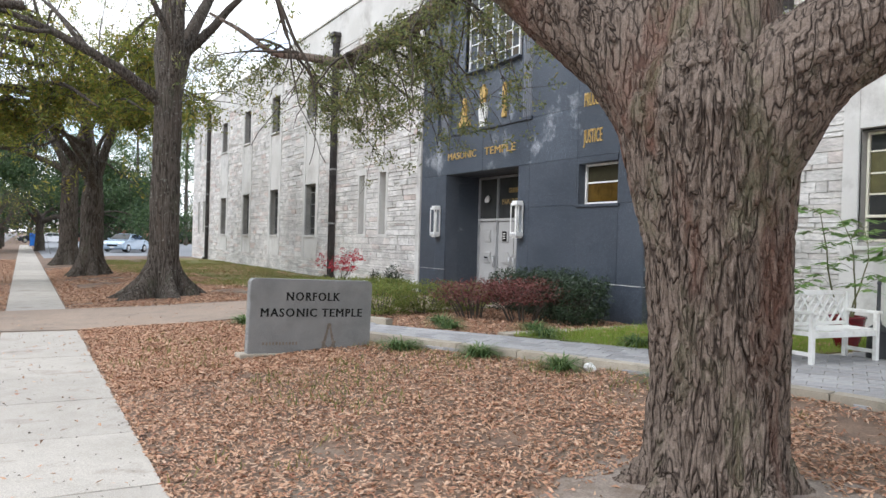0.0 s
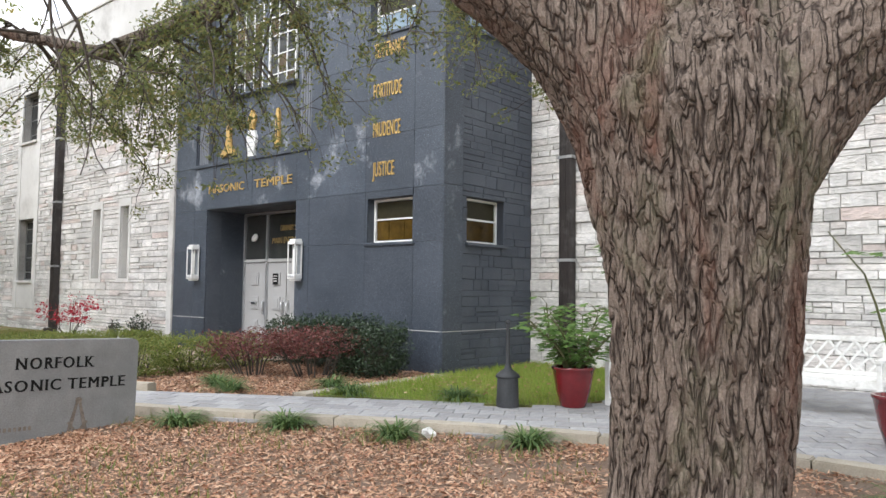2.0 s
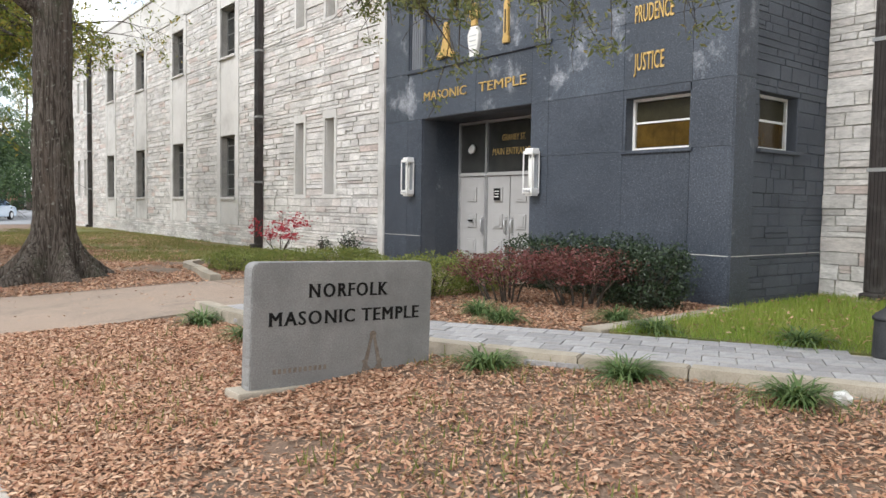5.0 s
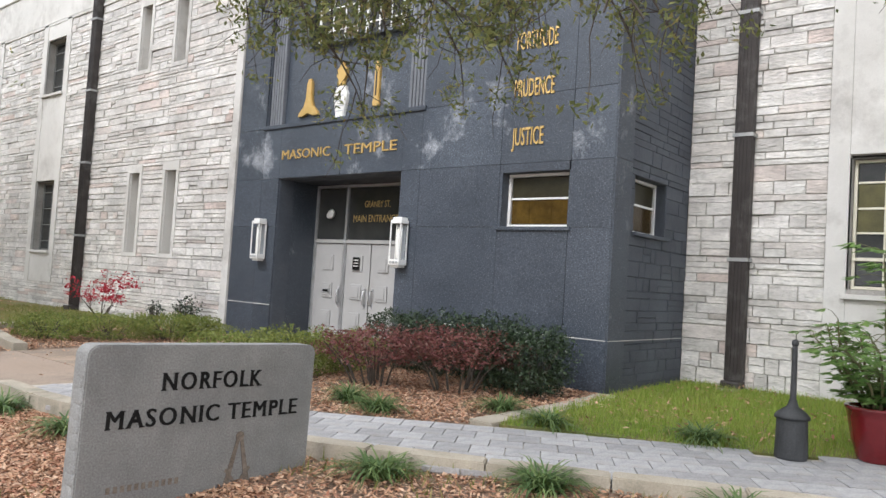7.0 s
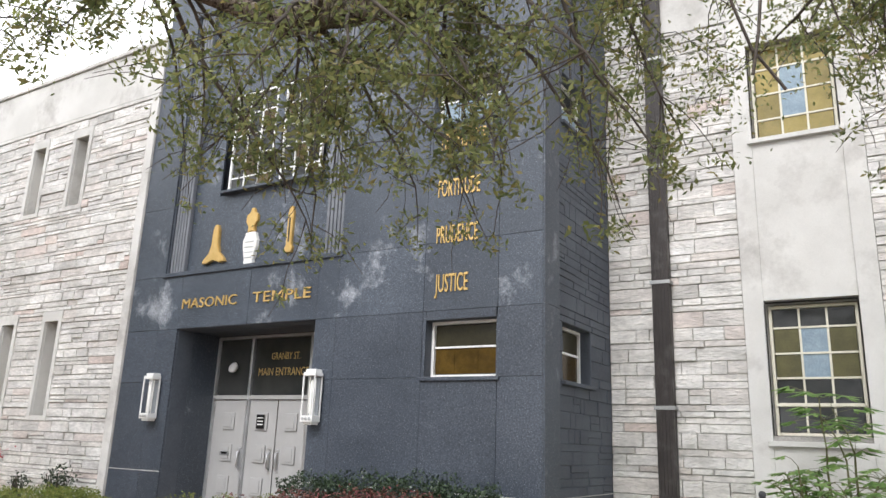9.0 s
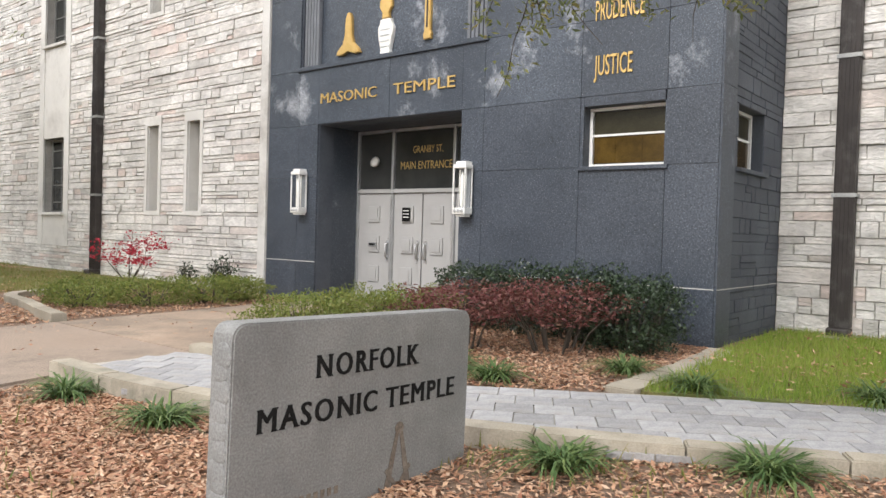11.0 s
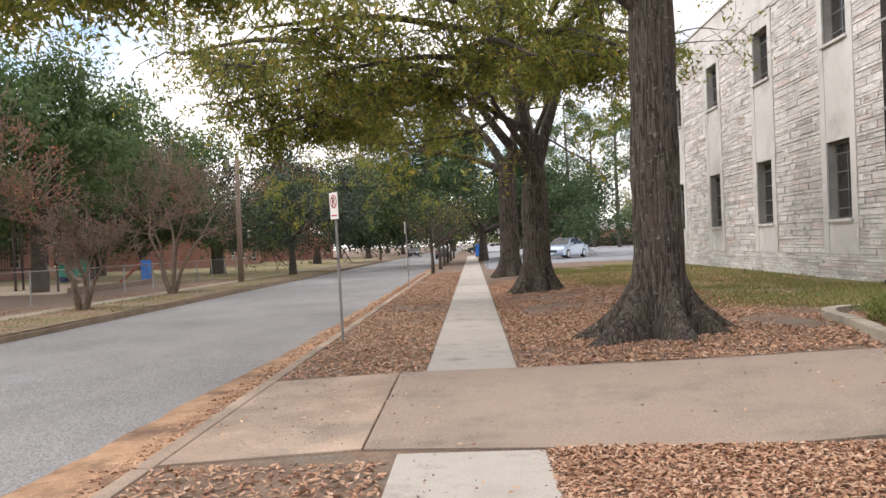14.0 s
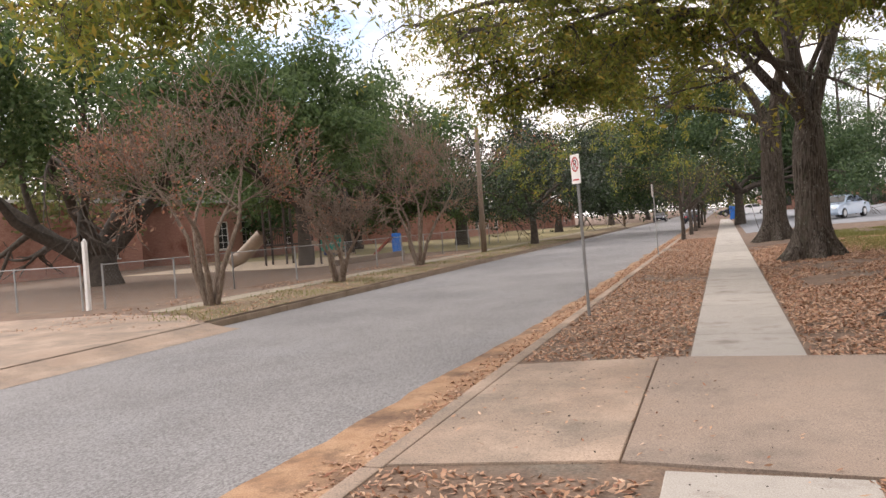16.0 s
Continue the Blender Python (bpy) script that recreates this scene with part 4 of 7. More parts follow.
for k, (y0, y1, z0, z1) in enumerate(WIN1):
    w = window("window_5" if k == 0 else "window_6", "white sash window with amber lower panes" if k == 0 else "white upper sash window with pale lower panes", y1 - y0, z1 - z0, 1, (1, 0.85),
               lambda r, c: (AMBER if k == 0 else BLIND) if r == 0 else DIM_PANE, FRAME_WHITE, 0.03, pose(FX + 0.24, (y0 + y1) / 2, z0))
    boxes("mullion", AMBER, w, (-0.036, -0.029, -0.2, -0.18, 0.06, 0.42), (-0.036, -0.029, 0.2, 0.22, 0.06, 0.42))
    boxes("window_sill", GRANITE, w, (-0.28, -0.06, -0.66, 0.66, -0.06, -0.004), bevel=0.008)
    boxes("reveal", GRANITE, w, (-0.24, 0.05, 0.597, 0.62, 0, 0.84), (-0.24, 0.05, -0.62, -0.597, 0, 0.84), (-0.24, 0.05, -0.595, 0.595, 0.842, 0.86))
for k, (x0, x1, z0, z1) in enumerate(SIDE):
    w = window("window_7" if k == 0 else "window_8", "white sash window in the dark side wall", x1 - x0, z1 - z0, 1, (1, 0.85), lambda r, c: (AMBER if r == 0 else DIM_PANE) if k == 0 else (BLIND if r == 0 else DARK_GLASS), FRAME_WHITE, 0.035,
               pose((x0 + x1) / 2, BY0 + 0.22, z0, 0, 0, 90))
    boxes("window_sill", PAINTED, w, (-0.3, -0.06, -0.62, 0.62, -0.06, -0.004), bevel=0.008)
for y0, y1 in ((10.82, 11.96), (9.62, 10.62)):
    w = window("window_9", "tall white steel window with amber panes above the entrance", y1 - y0, 2.04, 3, (0.5, 1, 1, 1, 0.9), lambda r, c: AMBER if (r * 5 + c * 3) % 7 < 2 else DARK_GLASS, FRAME_WHITE, 0.028,
               pose(FX + 0.22, (y0 + y1) / 2, 6.26))
    boxes("window_sill", GRANITE, w, (-0.2, 0.0, -0.62, 0.62, -0.06, -0.004), bevel=0.008)


def entrance_doors():
    leaves = ((12.69, 11.79), (11.73, 11.02), (11.0, 10.29), (10.23, 9.34))
    for k, (a, b) in enumerate(leaves):
        d = thing("door_%d" % (k + 1), "grey painted metal entrance door with square panels", "door", pose(11.5, (a + b) / 2, 0.285), kind="structure")
        h, w = 2.06, (a - b) / 2
        boxes("leaf", DOOR_GREY, d, (0, 0.05, -w + 0.004, w - 0.004, 0.01, h), bevel=0.004)
        for z in (0.34, 0.92, 1.5):
            boxes("panel", DOOR_GREY, d, (-0.03, -0.001, -0.15, 0.15, z, z + 0.32), bevel=0.014)
            boxes("panel_field", DOOR_GREY, d, (-0.045, -0.031, -0.1, 0.1, z + 0.05, z + 0.27), bevel=0.006)
        side = -w + 0.09 if k in (0, 1) else w - 0.09
        if k < 3:
            bm = bmesh.new()
            tube(bm, [(-0.005, side, 0.82), (-0.07, side, 0.84), (-0.07, side, 1.1), (-0.005, side, 1.12)], [0.014] * 4, 8)
            part("pull_handle", bm, STEEL, d, "steel pull handle", True)
            boxes("handle_plate", STEEL, d, (-0.006, -0.001, side - 0.035, side + 0.035, 0.76, 1.18), bevel=0.002)
        if k == 0:
            boxes("mail_slot", STEEL, d, (-0.058, -0.046, -0.11, 0.11, 1.03, 1.11), bevel=0.004, label="steel mail slot")
            boxes("slot_flap", LETTER, d, (-0.063, -0.0585, -0.08, 0.08, 1.05, 1.09))
        if k == 1:
            boxes("notice_plate", LETTER, d, (-0.055, -0.046, -0.1, 0.1, 1.53, 1.79), bevel=0.003, label="small dark notice plate")
            for z in (1.6, 1.66, 1.72):
                boxes("notice_line", FRAME_WHITE, d, (-0.06, -0.0555, -0.07, 0.07, z, z + 0.016))
    fr = thing("door_frame", "grey metal frame round the entrance doors", "door frame", pose(11.5, 0, 0), kind="structure")
    for a in (12.7, 11.76, 10.26, 9.33):
        boxes("jamb", STEEL, fr, (-0.05, 0.08, a - 0.028, a + 0.028, 0.28, 3.56), bevel=0.006)
    boxes("transom_rail", DOOR_GREY, fr, (-0.04, 0.08, 9.33, 12.7, 2.355, 2.43), bevel=0.006)
    boxes("head", STEEL, fr, (-0.04, 0.08, 9.33, 12.7, 3.52, 3.575), bevel=0.006)
    for a, b in ((12.67, 11.79), (11.73, 10.29), (10.23, 9.36)):
        boxes("pane", DARK_GLASS, fr, (0.0, 0.01, b, a, 2.44, 3.51))
    bm = bmesh.new()
    lathe(bm, [(0.02, 0), (0.09, 0.02), (0.11, 0.07), (0.06, 0.1)], 14)
    cam_ob = part("door_viewer_lamp", bm, FRAME_WHITE, fr, "small white flood lamp behind the glass", True)
    cam_ob.matrix_basis = pose(-0.03, 12.2, 2.94, 0, -70, 0)
    lettering("GRANBY ST.", 0.19, 0.001, GOLD, fr, on_west(-0.004, 10.92, 3.1), 0.72, label="gold painted letter")
    lettering("MAIN ENTRANCE", 0.21, 0.001, GOLD, fr, on_west(-0.004, 10.96, 2.8), 1.25, label="gold painted letter")
    boxes("threshold", STEEL, fr, (-0.1, 0.1, 9.33, 12.7, 0.276, 0.29), bevel=0.003)


entrance_doors()


FROSTED = mat("frosted_glass", (0.26, 0.28, 0.3), (0.36, 0.38, 0.4), rough=0.25, bump=0.05, stretch=(1, 30, 1))


def wall_lantern(m):
    """A tall white lantern box with glass tubes behind corner posts."""
    ob = thing("wall_lantern", "tall white metal wall lantern with clear glass", "wall lamp", m, "entrance lanterns")
    boxes("back_plate", FRAME_WHITE, ob, (0.0, 0.025, -0.045, 0.045, 0.0, 0.86), bevel=0.006)
    boxes("cap", FRAME_WHITE, ob, (-0.2, 0, -0.125, 0.125, 0.74, 0.8), (-0.17, 0, -0.1, 0.1, 0.8, 0.85), bevel=0.01)
    boxes("base", FRAME_WHITE, ob, (-0.2, 0, -0.125, 0.125, 0.02, 0.12), (-0.16, 0, -0.09, 0.09, -0.02, 0.02), bevel=0.01)
    for y in (-0.113, 0.113):
        for x in (-0.188, -0.015):
            boxes("post", FRAME_WHITE, ob, (x - 0.011, x + 0.011, y - 0.011, y + 0.011, 0.12, 0.74), bevel=0.004)
    boxes("diffuser", FROSTED, ob, (-0.04, -0.034, -0.1, 0.1, 0.125, 0.735))
    for y in (-0.06, 0.06):
        bm = bmesh.new()
        tube(bm, [(-0.1, y, 0.12), (-0.1, y, 0.74)], [0.012, 0.012], 8)
        part("glass_rod", bm, WHITE_ENAMEL, ob, smooth=True)
    bm = bmesh.new()
    lathe(bm, [(0.018, 0.13), (0.03, 0.18), (0.03, 0.6), (0.012, 0.68)], 10, (-0.11, 0, 0))
    part("bulb", bm, WHITE_ENAMEL, ob, smooth=True)
    for y in (-0.07, 0, 0.07):
        bm = bmesh.new()
        lathe(bm, [(0.02, -0.01), (0.028, 0.0), (0.02, 0.012)], 12)
        part("rosette", bm, STEEL, ob).matrix_basis = pose(-0.203, y, 0.07, 0, -90, 0)
    return ob


lantern = wall_lantern(pose(FX - 0.025, 13.08, 1.9))
copy_thing(lantern, pose(FX - 0.025, 9.14, 1.9))


def gold_words():
    f = thing("gilded_inscription", "gilded raised letters over the entrance", "lettering")
    lettering("MASONIC", 0.27, 0.01, GOLD, f, on_west(FX - 0.012, 11.92, 3.97), 1.45)
    lettering("TEMPLE", 0.27, 0.01, GOLD, f, on_west(FX - 0.012, 10.12, 3.97), 1.36)
    for word, z, w in (("JUSTICE", 3.87, 0.57), ("PRUDENCE", 4.63, 0.72), ("FORTITUDE", 5.38, 0.74), ("TEMPERANCE", 6.16, 0.82)):
        v = thing("gilded_word", "narrow gilded raised letters on dark granite", "lettering", group="gilded virtues")
        lettering(word, 0.4, 0.01, GOLD, v, on_west(FX - 0.012, 6.97 - w / 2, z), w)


gold_words()


def emblems():
    def flat(name, outline, t, material, parent):
        bm = bmesh.new()
        a = [bm.verts.new((FX + 0.156, y, z)) for y, z in outline]
        fc = bm.faces.new(a)
        ext = bmesh.ops.extrude_face_region(bm, geom=[fc])
        bmesh.ops.translate(bm, vec=(-t, 0, 0), verts=[v for v in ext["geom"] if isinstance(v, bmesh.types.BMVert)])
        bmesh.ops.recalc_face_normals(bm, faces=bm.faces)
        bmesh.ops.bevel(bm, geom=[e for e in bm.edges if all(abs(v.co.x - (FX + 0.156 - t)) < 1e-4 for v in e.verts)], offset=0.012, segments=2, affect="EDGES")
        return part(name, bm, material, parent)

    def outline_of(c, half):
        pts = [(c + w, z) for w, z in half] + [(c - w, z) for w, z in reversed(half)]
        return pts

    a = thing("gilded_relief", "gilded bell-footed relief on dark granite", "relief", group="gilded reliefs")
    flat("figure", outline_of(12.07, [(0.0, 4.9), (0.16, 4.84), (0.31, 4.85), (0.27, 4.93), (0.14, 5.04), (0.09, 5.2), (0.075, 5.5), (0.03, 5.6)]), 0.07, GOLD, a)
    b = thing("urn_relief", "white urn relief with a gilded flame", "relief", group="gilded reliefs")
    flat("urn", outline_of(11.12, [(0.1, 4.72), (0.12, 4.76), (0.11, 4.8), (0.17, 5.05), (0.18, 5.18), (0.13, 5.28), (0.13, 5.33), (0.05, 5.34)]), 0.08, WHITE_ENAMEL, b)
    for z in (4.84, 4.94, 5.04, 5.14):
        boxes("urn_band", STEEL, b, (FX + 0.07, FX + 0.078, 11.01, 11.23, z, z + 0.02))
    flat("flame", outline_of(11.14, [(0.09, 5.36), (0.08, 5.46), (0.15, 5.56), (0.14, 5.68), (0.06, 5.74), (0.03, 5.82)]), 0.06, GOLD, b)
    c = thing("gilded_relief", "slim gilded rule relief on dark granite", "relief", group="gilded reliefs")
    flat("figure", outline_of(10.17, [(0.08, 4.86), (0.09, 4.95), (0.065, 5.0), (0.065, 5.6), (0.03, 5.72)]), 0.06, GOLD, c)
    boxes("figure_slot", PIPE, c, (FX + 0.088, FX + 0.094, 10.155, 10.185, 5.05, 5.5))


emblems()


def downpipe(y, x, top, hopper):
    ob = thing("downpipe", "brown metal downpipe fixed to the stone wall", "downpipe", group="downpipes")
    m = bmesh.new()
    box(m, x - 0.22, x - 0.05, y - 0.14, y + 0.14, 0.42, top, 0.015)
    part("pipe", m, PIPE, ob)
    for k in range(5):
        boxes("rib", PIPE, ob, (x - 0.232, x - 0.219, y - 0.12 + k * 0.054, y - 0.1 + k * 0.054, 0.45, top))
    for z in np.arange(1.1, top, 2.0 if hopper else 2.6):
        boxes("strap", GALV, ob, (x - 0.24, x - 0.03, y - 0.165, y + 0.165, z + 1.2, z + 1.26), bevel=0.004)
    boxes("shoe", PIPE, ob, (x - 0.36, x - 0.05, y - 0.15, y + 0.15, 0.26, 0.42), bevel=0.03)
    if hopper:
        bm = bmesh.new()
        box(bm, x - 0.34, x - 0.05, y - 0.24, y + 0.24, top + 0.22, top + 0.36, 0.01)
        box(bm, x - 0.28, x - 0.05, y - 0.18, y + 0.18, top, top + 0.22, 0.02)
        part("hopper", bm, PIPE, ob)
    return ob


downpipe(21.05, FX, 9.0, True)
downpipe(42.6, FX, 9.0, True)
downpipe(4.27, RX, 9.75, True)
boxes("splash_block", KERB, None, (12.55, 12.8, 4.1, 4.44, 0.2, 0.31), bevel=0.01)["label"] = "small concrete splash block below the downpipe"
tagged(bpy.data.objects["splash_block"], category="splash block")

for y0, y1 in ((BY0 + 0.01, 9.3), (12.73, BY1 - 0.01)):
    boxes("pale_joint", SMOOTH, block, (FX - 0.004, FX + 0.004, y0, y1, 0.995, 1.006))
boxes("pale_joint", SMOOTH, block, (FX, 13.1, BY0 - 0.034, BY0 - 0.03, 0.995, 1.006))

# ---- trees ----
def spread(rng, p, d, length, r, depth, tubes, tips, droop=0.0, wild=0.35, kids=3, ratio=0.62):
    """A limb that wanders and forks; the thinnest ones leave places for leaves."""
    n = 5
    pts, rad, d = [p], [r], d / np.linalg.norm(d)
    for k in range(n):
        d = d + rng.normal(size=3) * wild * 0.35 + np.array([0, 0, -droop * (k + 1) / n])
        d /= np.linalg.norm(d)
        p = p + d * length / n
        pts.append(p)
        rad.append(max(0.004, r * (1 - 0.62 * (k + 1) / n)))
    tubes.append((pts, rad))
    if depth == 0:
        tips.extend(pts[1:])
        return
    for k in range(kids):
        at = int(rng.integers(2, n + 1))
        side = rng.normal(size=3)
        side -= d * side.dot(d)
        side /= np.linalg.norm(side)
        nd_ = d * rng.uniform(0.5, 0.9) + side * rng.uniform(0.5, 0.95)
        spread(rng, pts[at], nd_, length * ratio * rng.uniform(0.75, 1.2), rad[at] * 0.7, depth - 1, tubes, tips, droop, wild, kids, ratio)
    spread(rng, pts[-1], d, length * ratio, rad[-1], depth - 1, tubes, tips, droop, wild, kids, ratio)


def limbs_part(name, tubes, material, parent, n_big=9, label=""):
    bm = bmesh.new()
    for pts, rad in tubes:
        n = n_big if rad[0] > 0.08 else (6 if rad[0] > 0.03 else 4)
        if rad[0] < 0.012:
            n = 3
        tube(bm, pts, rad, n, cap=False)
    ob = part(name, bm, material, parent, label, smooth=True)
    if name in ("twigwork", "branchwork"):
        ob["kind"] = "stuff"
    return ob


def leaves_part(name, rng, tips, count, radius, length, width, material, parent, flat=0.0, hang=0.0):
    tips = np.array(tips)
    at = tips[rng.integers(0, len(tips), count)] + rng.normal(size=(count, 3)) * np.array([radius, radius, radius * 0.8])
    return quads(name, leaf_quads(rng, at, length, width, flat, hang), material, parent)


def trunk_mesh(name, axis, rough, material, parent, nu=180, nv=150, ridge=0.02, freq=(9.0, 2.6), flare=None, lobes=6):
    """A trunk through rows of (x, y, z, radius), with bark ridges as real relief."""
    axis = np.array(axis, float)
    zs = np.linspace(axis[0, 2], axis[-1, 2], nv + 1)
    cx, cy, cr = (np.interp(zs, axis[:, 2], axis[:, k]) for k in (0, 1, 3))
    bm = bmesh.new()
    rows = []
    for i, z in enumerate(zs):
        row = []
        for j in range(nu):
            a = 2 * math.pi * j / nu
            r = cr[i]
            ca, sa = math.cos(a), math.sin(a)
            if flare:
                f = max(0.0, 1 - (z - axis[0, 2]) / flare[1])
                r += flare[0] * f**3 * (0.6 + 0.75 * math.sin(a * lobes + 1.3 * math.sin(a * 2 + 1)) + 0.3 * noise.noise((ca * 2, sa * 2, z)))
            q = (ca * r * freq[0], sa * r * freq[0], z * freq[1])
            w = noise.noise((q[0] * 0.5 + 9, q[1] * 0.5, q[2] * 0.9)) * 0.9
            s = abs(noise.noise((q[0] + w, q[1] + w, q[2] + w)))
            s2 = abs(noise.noise((q[0] * 2.1, q[1] * 2.1 + 5, q[2] * 2.2)))
            r += ridge * (min(1.0, s * 3.2) - 0.7) + ridge * 0.4 * (min(1.0, s2 * 3) - 0.6) + rough * noise.noise((ca * 1.4, sa * 1.4, z * 0.9))
            row.append(bm.verts.new((cx[i] + ca * r, cy[i] + sa * r, z)))
        rows.append(row)
    for a, b in zip(rows, rows[1:]):
        for j in range(nu):
            bm.faces.new((a[j], a[(j + 1) % nu], b[(j + 1) % nu], b[j]))
    bm.faces.new(rows[-1])
    return part(name, bm, material, parent, smooth=True)


def limb_mesh(name, pts, rad, material, parent, ridge=0.018, nu=110, per=22, n_noise=17.0):
    """A heavy limb with bark relief along a curve."""
    line = smooth_line(pts, per)
    radii = np.interp(np.linspace(0, 1, len(line)), np.linspace(0, 1, len(rad)), rad)
    bm = bmesh.new()
    rows, side = [], Vector((0.2, 0.3, 0.9))
    run = 0.0
    for k, p in enumerate(line):
        p = Vector(p)
        way = (Vector(line[min(k + 1, len(line) - 1)]) - Vector(line[max(k - 1, 0)])).normalized()
        u = (side - way * side.dot(way)).normalized()
        side, v = u, way.cross(u)
        if k:
            run += (p - Vector(line[k - 1])).length
        row = []
        for j in range(nu):
            a = 2 * math.pi * j / nu
            ca, sa, r = math.cos(a), math.sin(a), radii[k]
            q = (ca * r * n_noise, sa * r * n_noise, run * 2.6)
            s = abs(noise.noise((q[0] + 3, q[1], q[2])))
            s2 = abs(noise.noise((q[0] * 2.2, q[1] * 2.2, q[2] * 2.4)))
            r *= 1 + 0.1 * noise.noise((ca, sa, run * 1.4))
            r += ridge * (min(1, s * 3.2) - 0.7) + ridge * 0.4 * (min(1, s2 * 3) - 0.6)
            row.append(bm.verts.new(p + (u * ca + v * sa) * r))
        rows.append(row)
    for a, b in zip(rows, rows[1:]):
        for j in range(nu):
            bm.faces.new((a[j], a[(j + 1) % nu], b[(j + 1) % nu], b[j]))
    bm.faces.new(rows[-1])
    bm.faces.new(list(reversed(rows[0])))
    return part(name, bm, material, parent, smooth=True)


def hanging(rng, at, way, length, tubes, tips, fork=3):
    """A twig that leaves its limb, arches and hangs, with finer twigs along it."""
    p, d = np.array(at, float), np.array(way, float)
    d /= np.linalg.norm(d)
    pts, n = [p], 9
    for k in range(n):
        d = d + np.array([0, 0, -0.2]) + rng.normal(size=3) * 0.17
        d /= np.linalg.norm(d)
        p = p + d * length / n
        pts.append(p)
    r = 0.006 + 0.008 * length
    tubes.append((pts, list(np.linspace(r, 0.003, n + 1))))
    tips.extend(pts[5:])
    for k in range(fork * 3):
        i = int(rng.integers(2, n))
        side = rng.normal(size=3) + np.array([0, 0, -0.25])
        q, e, sub = pts[i], side / np.linalg.norm(side), [pts[i]]
        for j in range(4):
            e = e + np.array([0, 0, -0.16]) + rng.normal(size=3) * 0.2
            e /= np.linalg.norm(e)
            q = q + e * length * 0.085
            sub.append(q)
        tubes.append((sub, [0.005, 0.004, 0.003, 0.003, 0.002]))
        tips.extend(sub[1:])


def live_oak():
    rng = np.random.default_rng(41)
    oak = thing("live_oak_tree", "massive live oak with deeply ridged bark and mossy crotch", "tree")
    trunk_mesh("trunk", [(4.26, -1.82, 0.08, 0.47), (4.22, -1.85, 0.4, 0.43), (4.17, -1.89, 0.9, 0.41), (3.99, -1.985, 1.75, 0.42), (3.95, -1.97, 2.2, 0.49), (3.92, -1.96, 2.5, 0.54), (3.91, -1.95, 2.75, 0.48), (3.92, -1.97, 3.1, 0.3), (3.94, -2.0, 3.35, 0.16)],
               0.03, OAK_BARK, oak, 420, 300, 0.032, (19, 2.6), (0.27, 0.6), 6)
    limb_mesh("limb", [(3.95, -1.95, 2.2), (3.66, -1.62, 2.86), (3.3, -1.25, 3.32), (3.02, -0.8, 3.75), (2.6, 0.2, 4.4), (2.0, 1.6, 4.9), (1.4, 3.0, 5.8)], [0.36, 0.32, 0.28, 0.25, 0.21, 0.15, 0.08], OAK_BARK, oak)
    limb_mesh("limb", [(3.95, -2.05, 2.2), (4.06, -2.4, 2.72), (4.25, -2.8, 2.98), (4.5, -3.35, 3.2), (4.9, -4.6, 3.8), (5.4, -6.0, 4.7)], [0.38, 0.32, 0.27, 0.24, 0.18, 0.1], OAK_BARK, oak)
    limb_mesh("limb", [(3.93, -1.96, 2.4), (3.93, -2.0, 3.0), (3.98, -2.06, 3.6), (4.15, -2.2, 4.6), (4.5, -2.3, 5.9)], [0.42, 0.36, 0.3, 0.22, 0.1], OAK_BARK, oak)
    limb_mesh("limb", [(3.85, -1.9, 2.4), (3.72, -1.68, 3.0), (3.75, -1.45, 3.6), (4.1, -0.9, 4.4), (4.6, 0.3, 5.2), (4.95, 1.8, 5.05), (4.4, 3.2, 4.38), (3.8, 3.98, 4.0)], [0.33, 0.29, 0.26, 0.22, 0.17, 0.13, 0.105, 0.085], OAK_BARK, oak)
    limb_mesh("limb", [(3.8, -1.7, 3.3), (4.4, -1.6, 4.2), (5.3, -1.0, 5.0), (6.0, 0.0, 5.2), (6.3, 1.0, 5.1)], [0.22, 0.17, 0.13, 0.09, 0.05], OAK_BARK, oak, nu=32)
    limb_mesh("limb", [(3.82, 3.95, 4.01), (3.45, 4.25, 4.1), (3.1, 4.5, 4.15), (2.7, 4.75, 4.45), (2.4, 5.1, 4.7)], [0.07, 0.05, 0.04, 0.03, 0.02], OAK_BARK, oak, 0.006, 20)
    tubes, tips = [], []
    for k in range(46):
        t = rng.uniform(0, 1)
        base = np.array([np.interp(t, [0, 0.4, 0.75, 1], v) for v in ([4.9, 4.4, 3.8, 2.6], [1.9, 3.2, 3.98, 4.85], [5.0, 4.4, 4.02, 4.4])])
        hanging(rng, base, (rng.normal() * 0.8 + 0.25, rng.normal() * 0.8, rng.uniform(-0.3, 0.4)), rng.uniform(0.6, 2.0), tubes, tips)
    for k in range(12):
        hanging(rng, np.array([5.95, 0.55, 5.0]) + rng.normal(size=3) * np.array([0.2, 0.35, 0.15]), (rng.normal() * 0.5, rng.normal() * 0.5, -0.2), rng.uniform(1.0, 1.7), tubes, tips)
    for k in range(6):
        hanging(rng, np.array([4.9, -4.6, 4.2]) + rng.normal(size=3) * 0.4, (rng.normal() * 0.6 + 0.4, rng.normal() * 0.6, 0), rng.uniform(0.8, 1.4), tubes, tips)
    limbs_part("twigwork", tubes, TWIG, oak, label="fine dark hanging twigs")
    leaves_part("hanging_leaves", rng, tips[::3], 27000, 0.055, 0.056, 0.02, OAK_LEAF, oak)
    up, ends = [], []
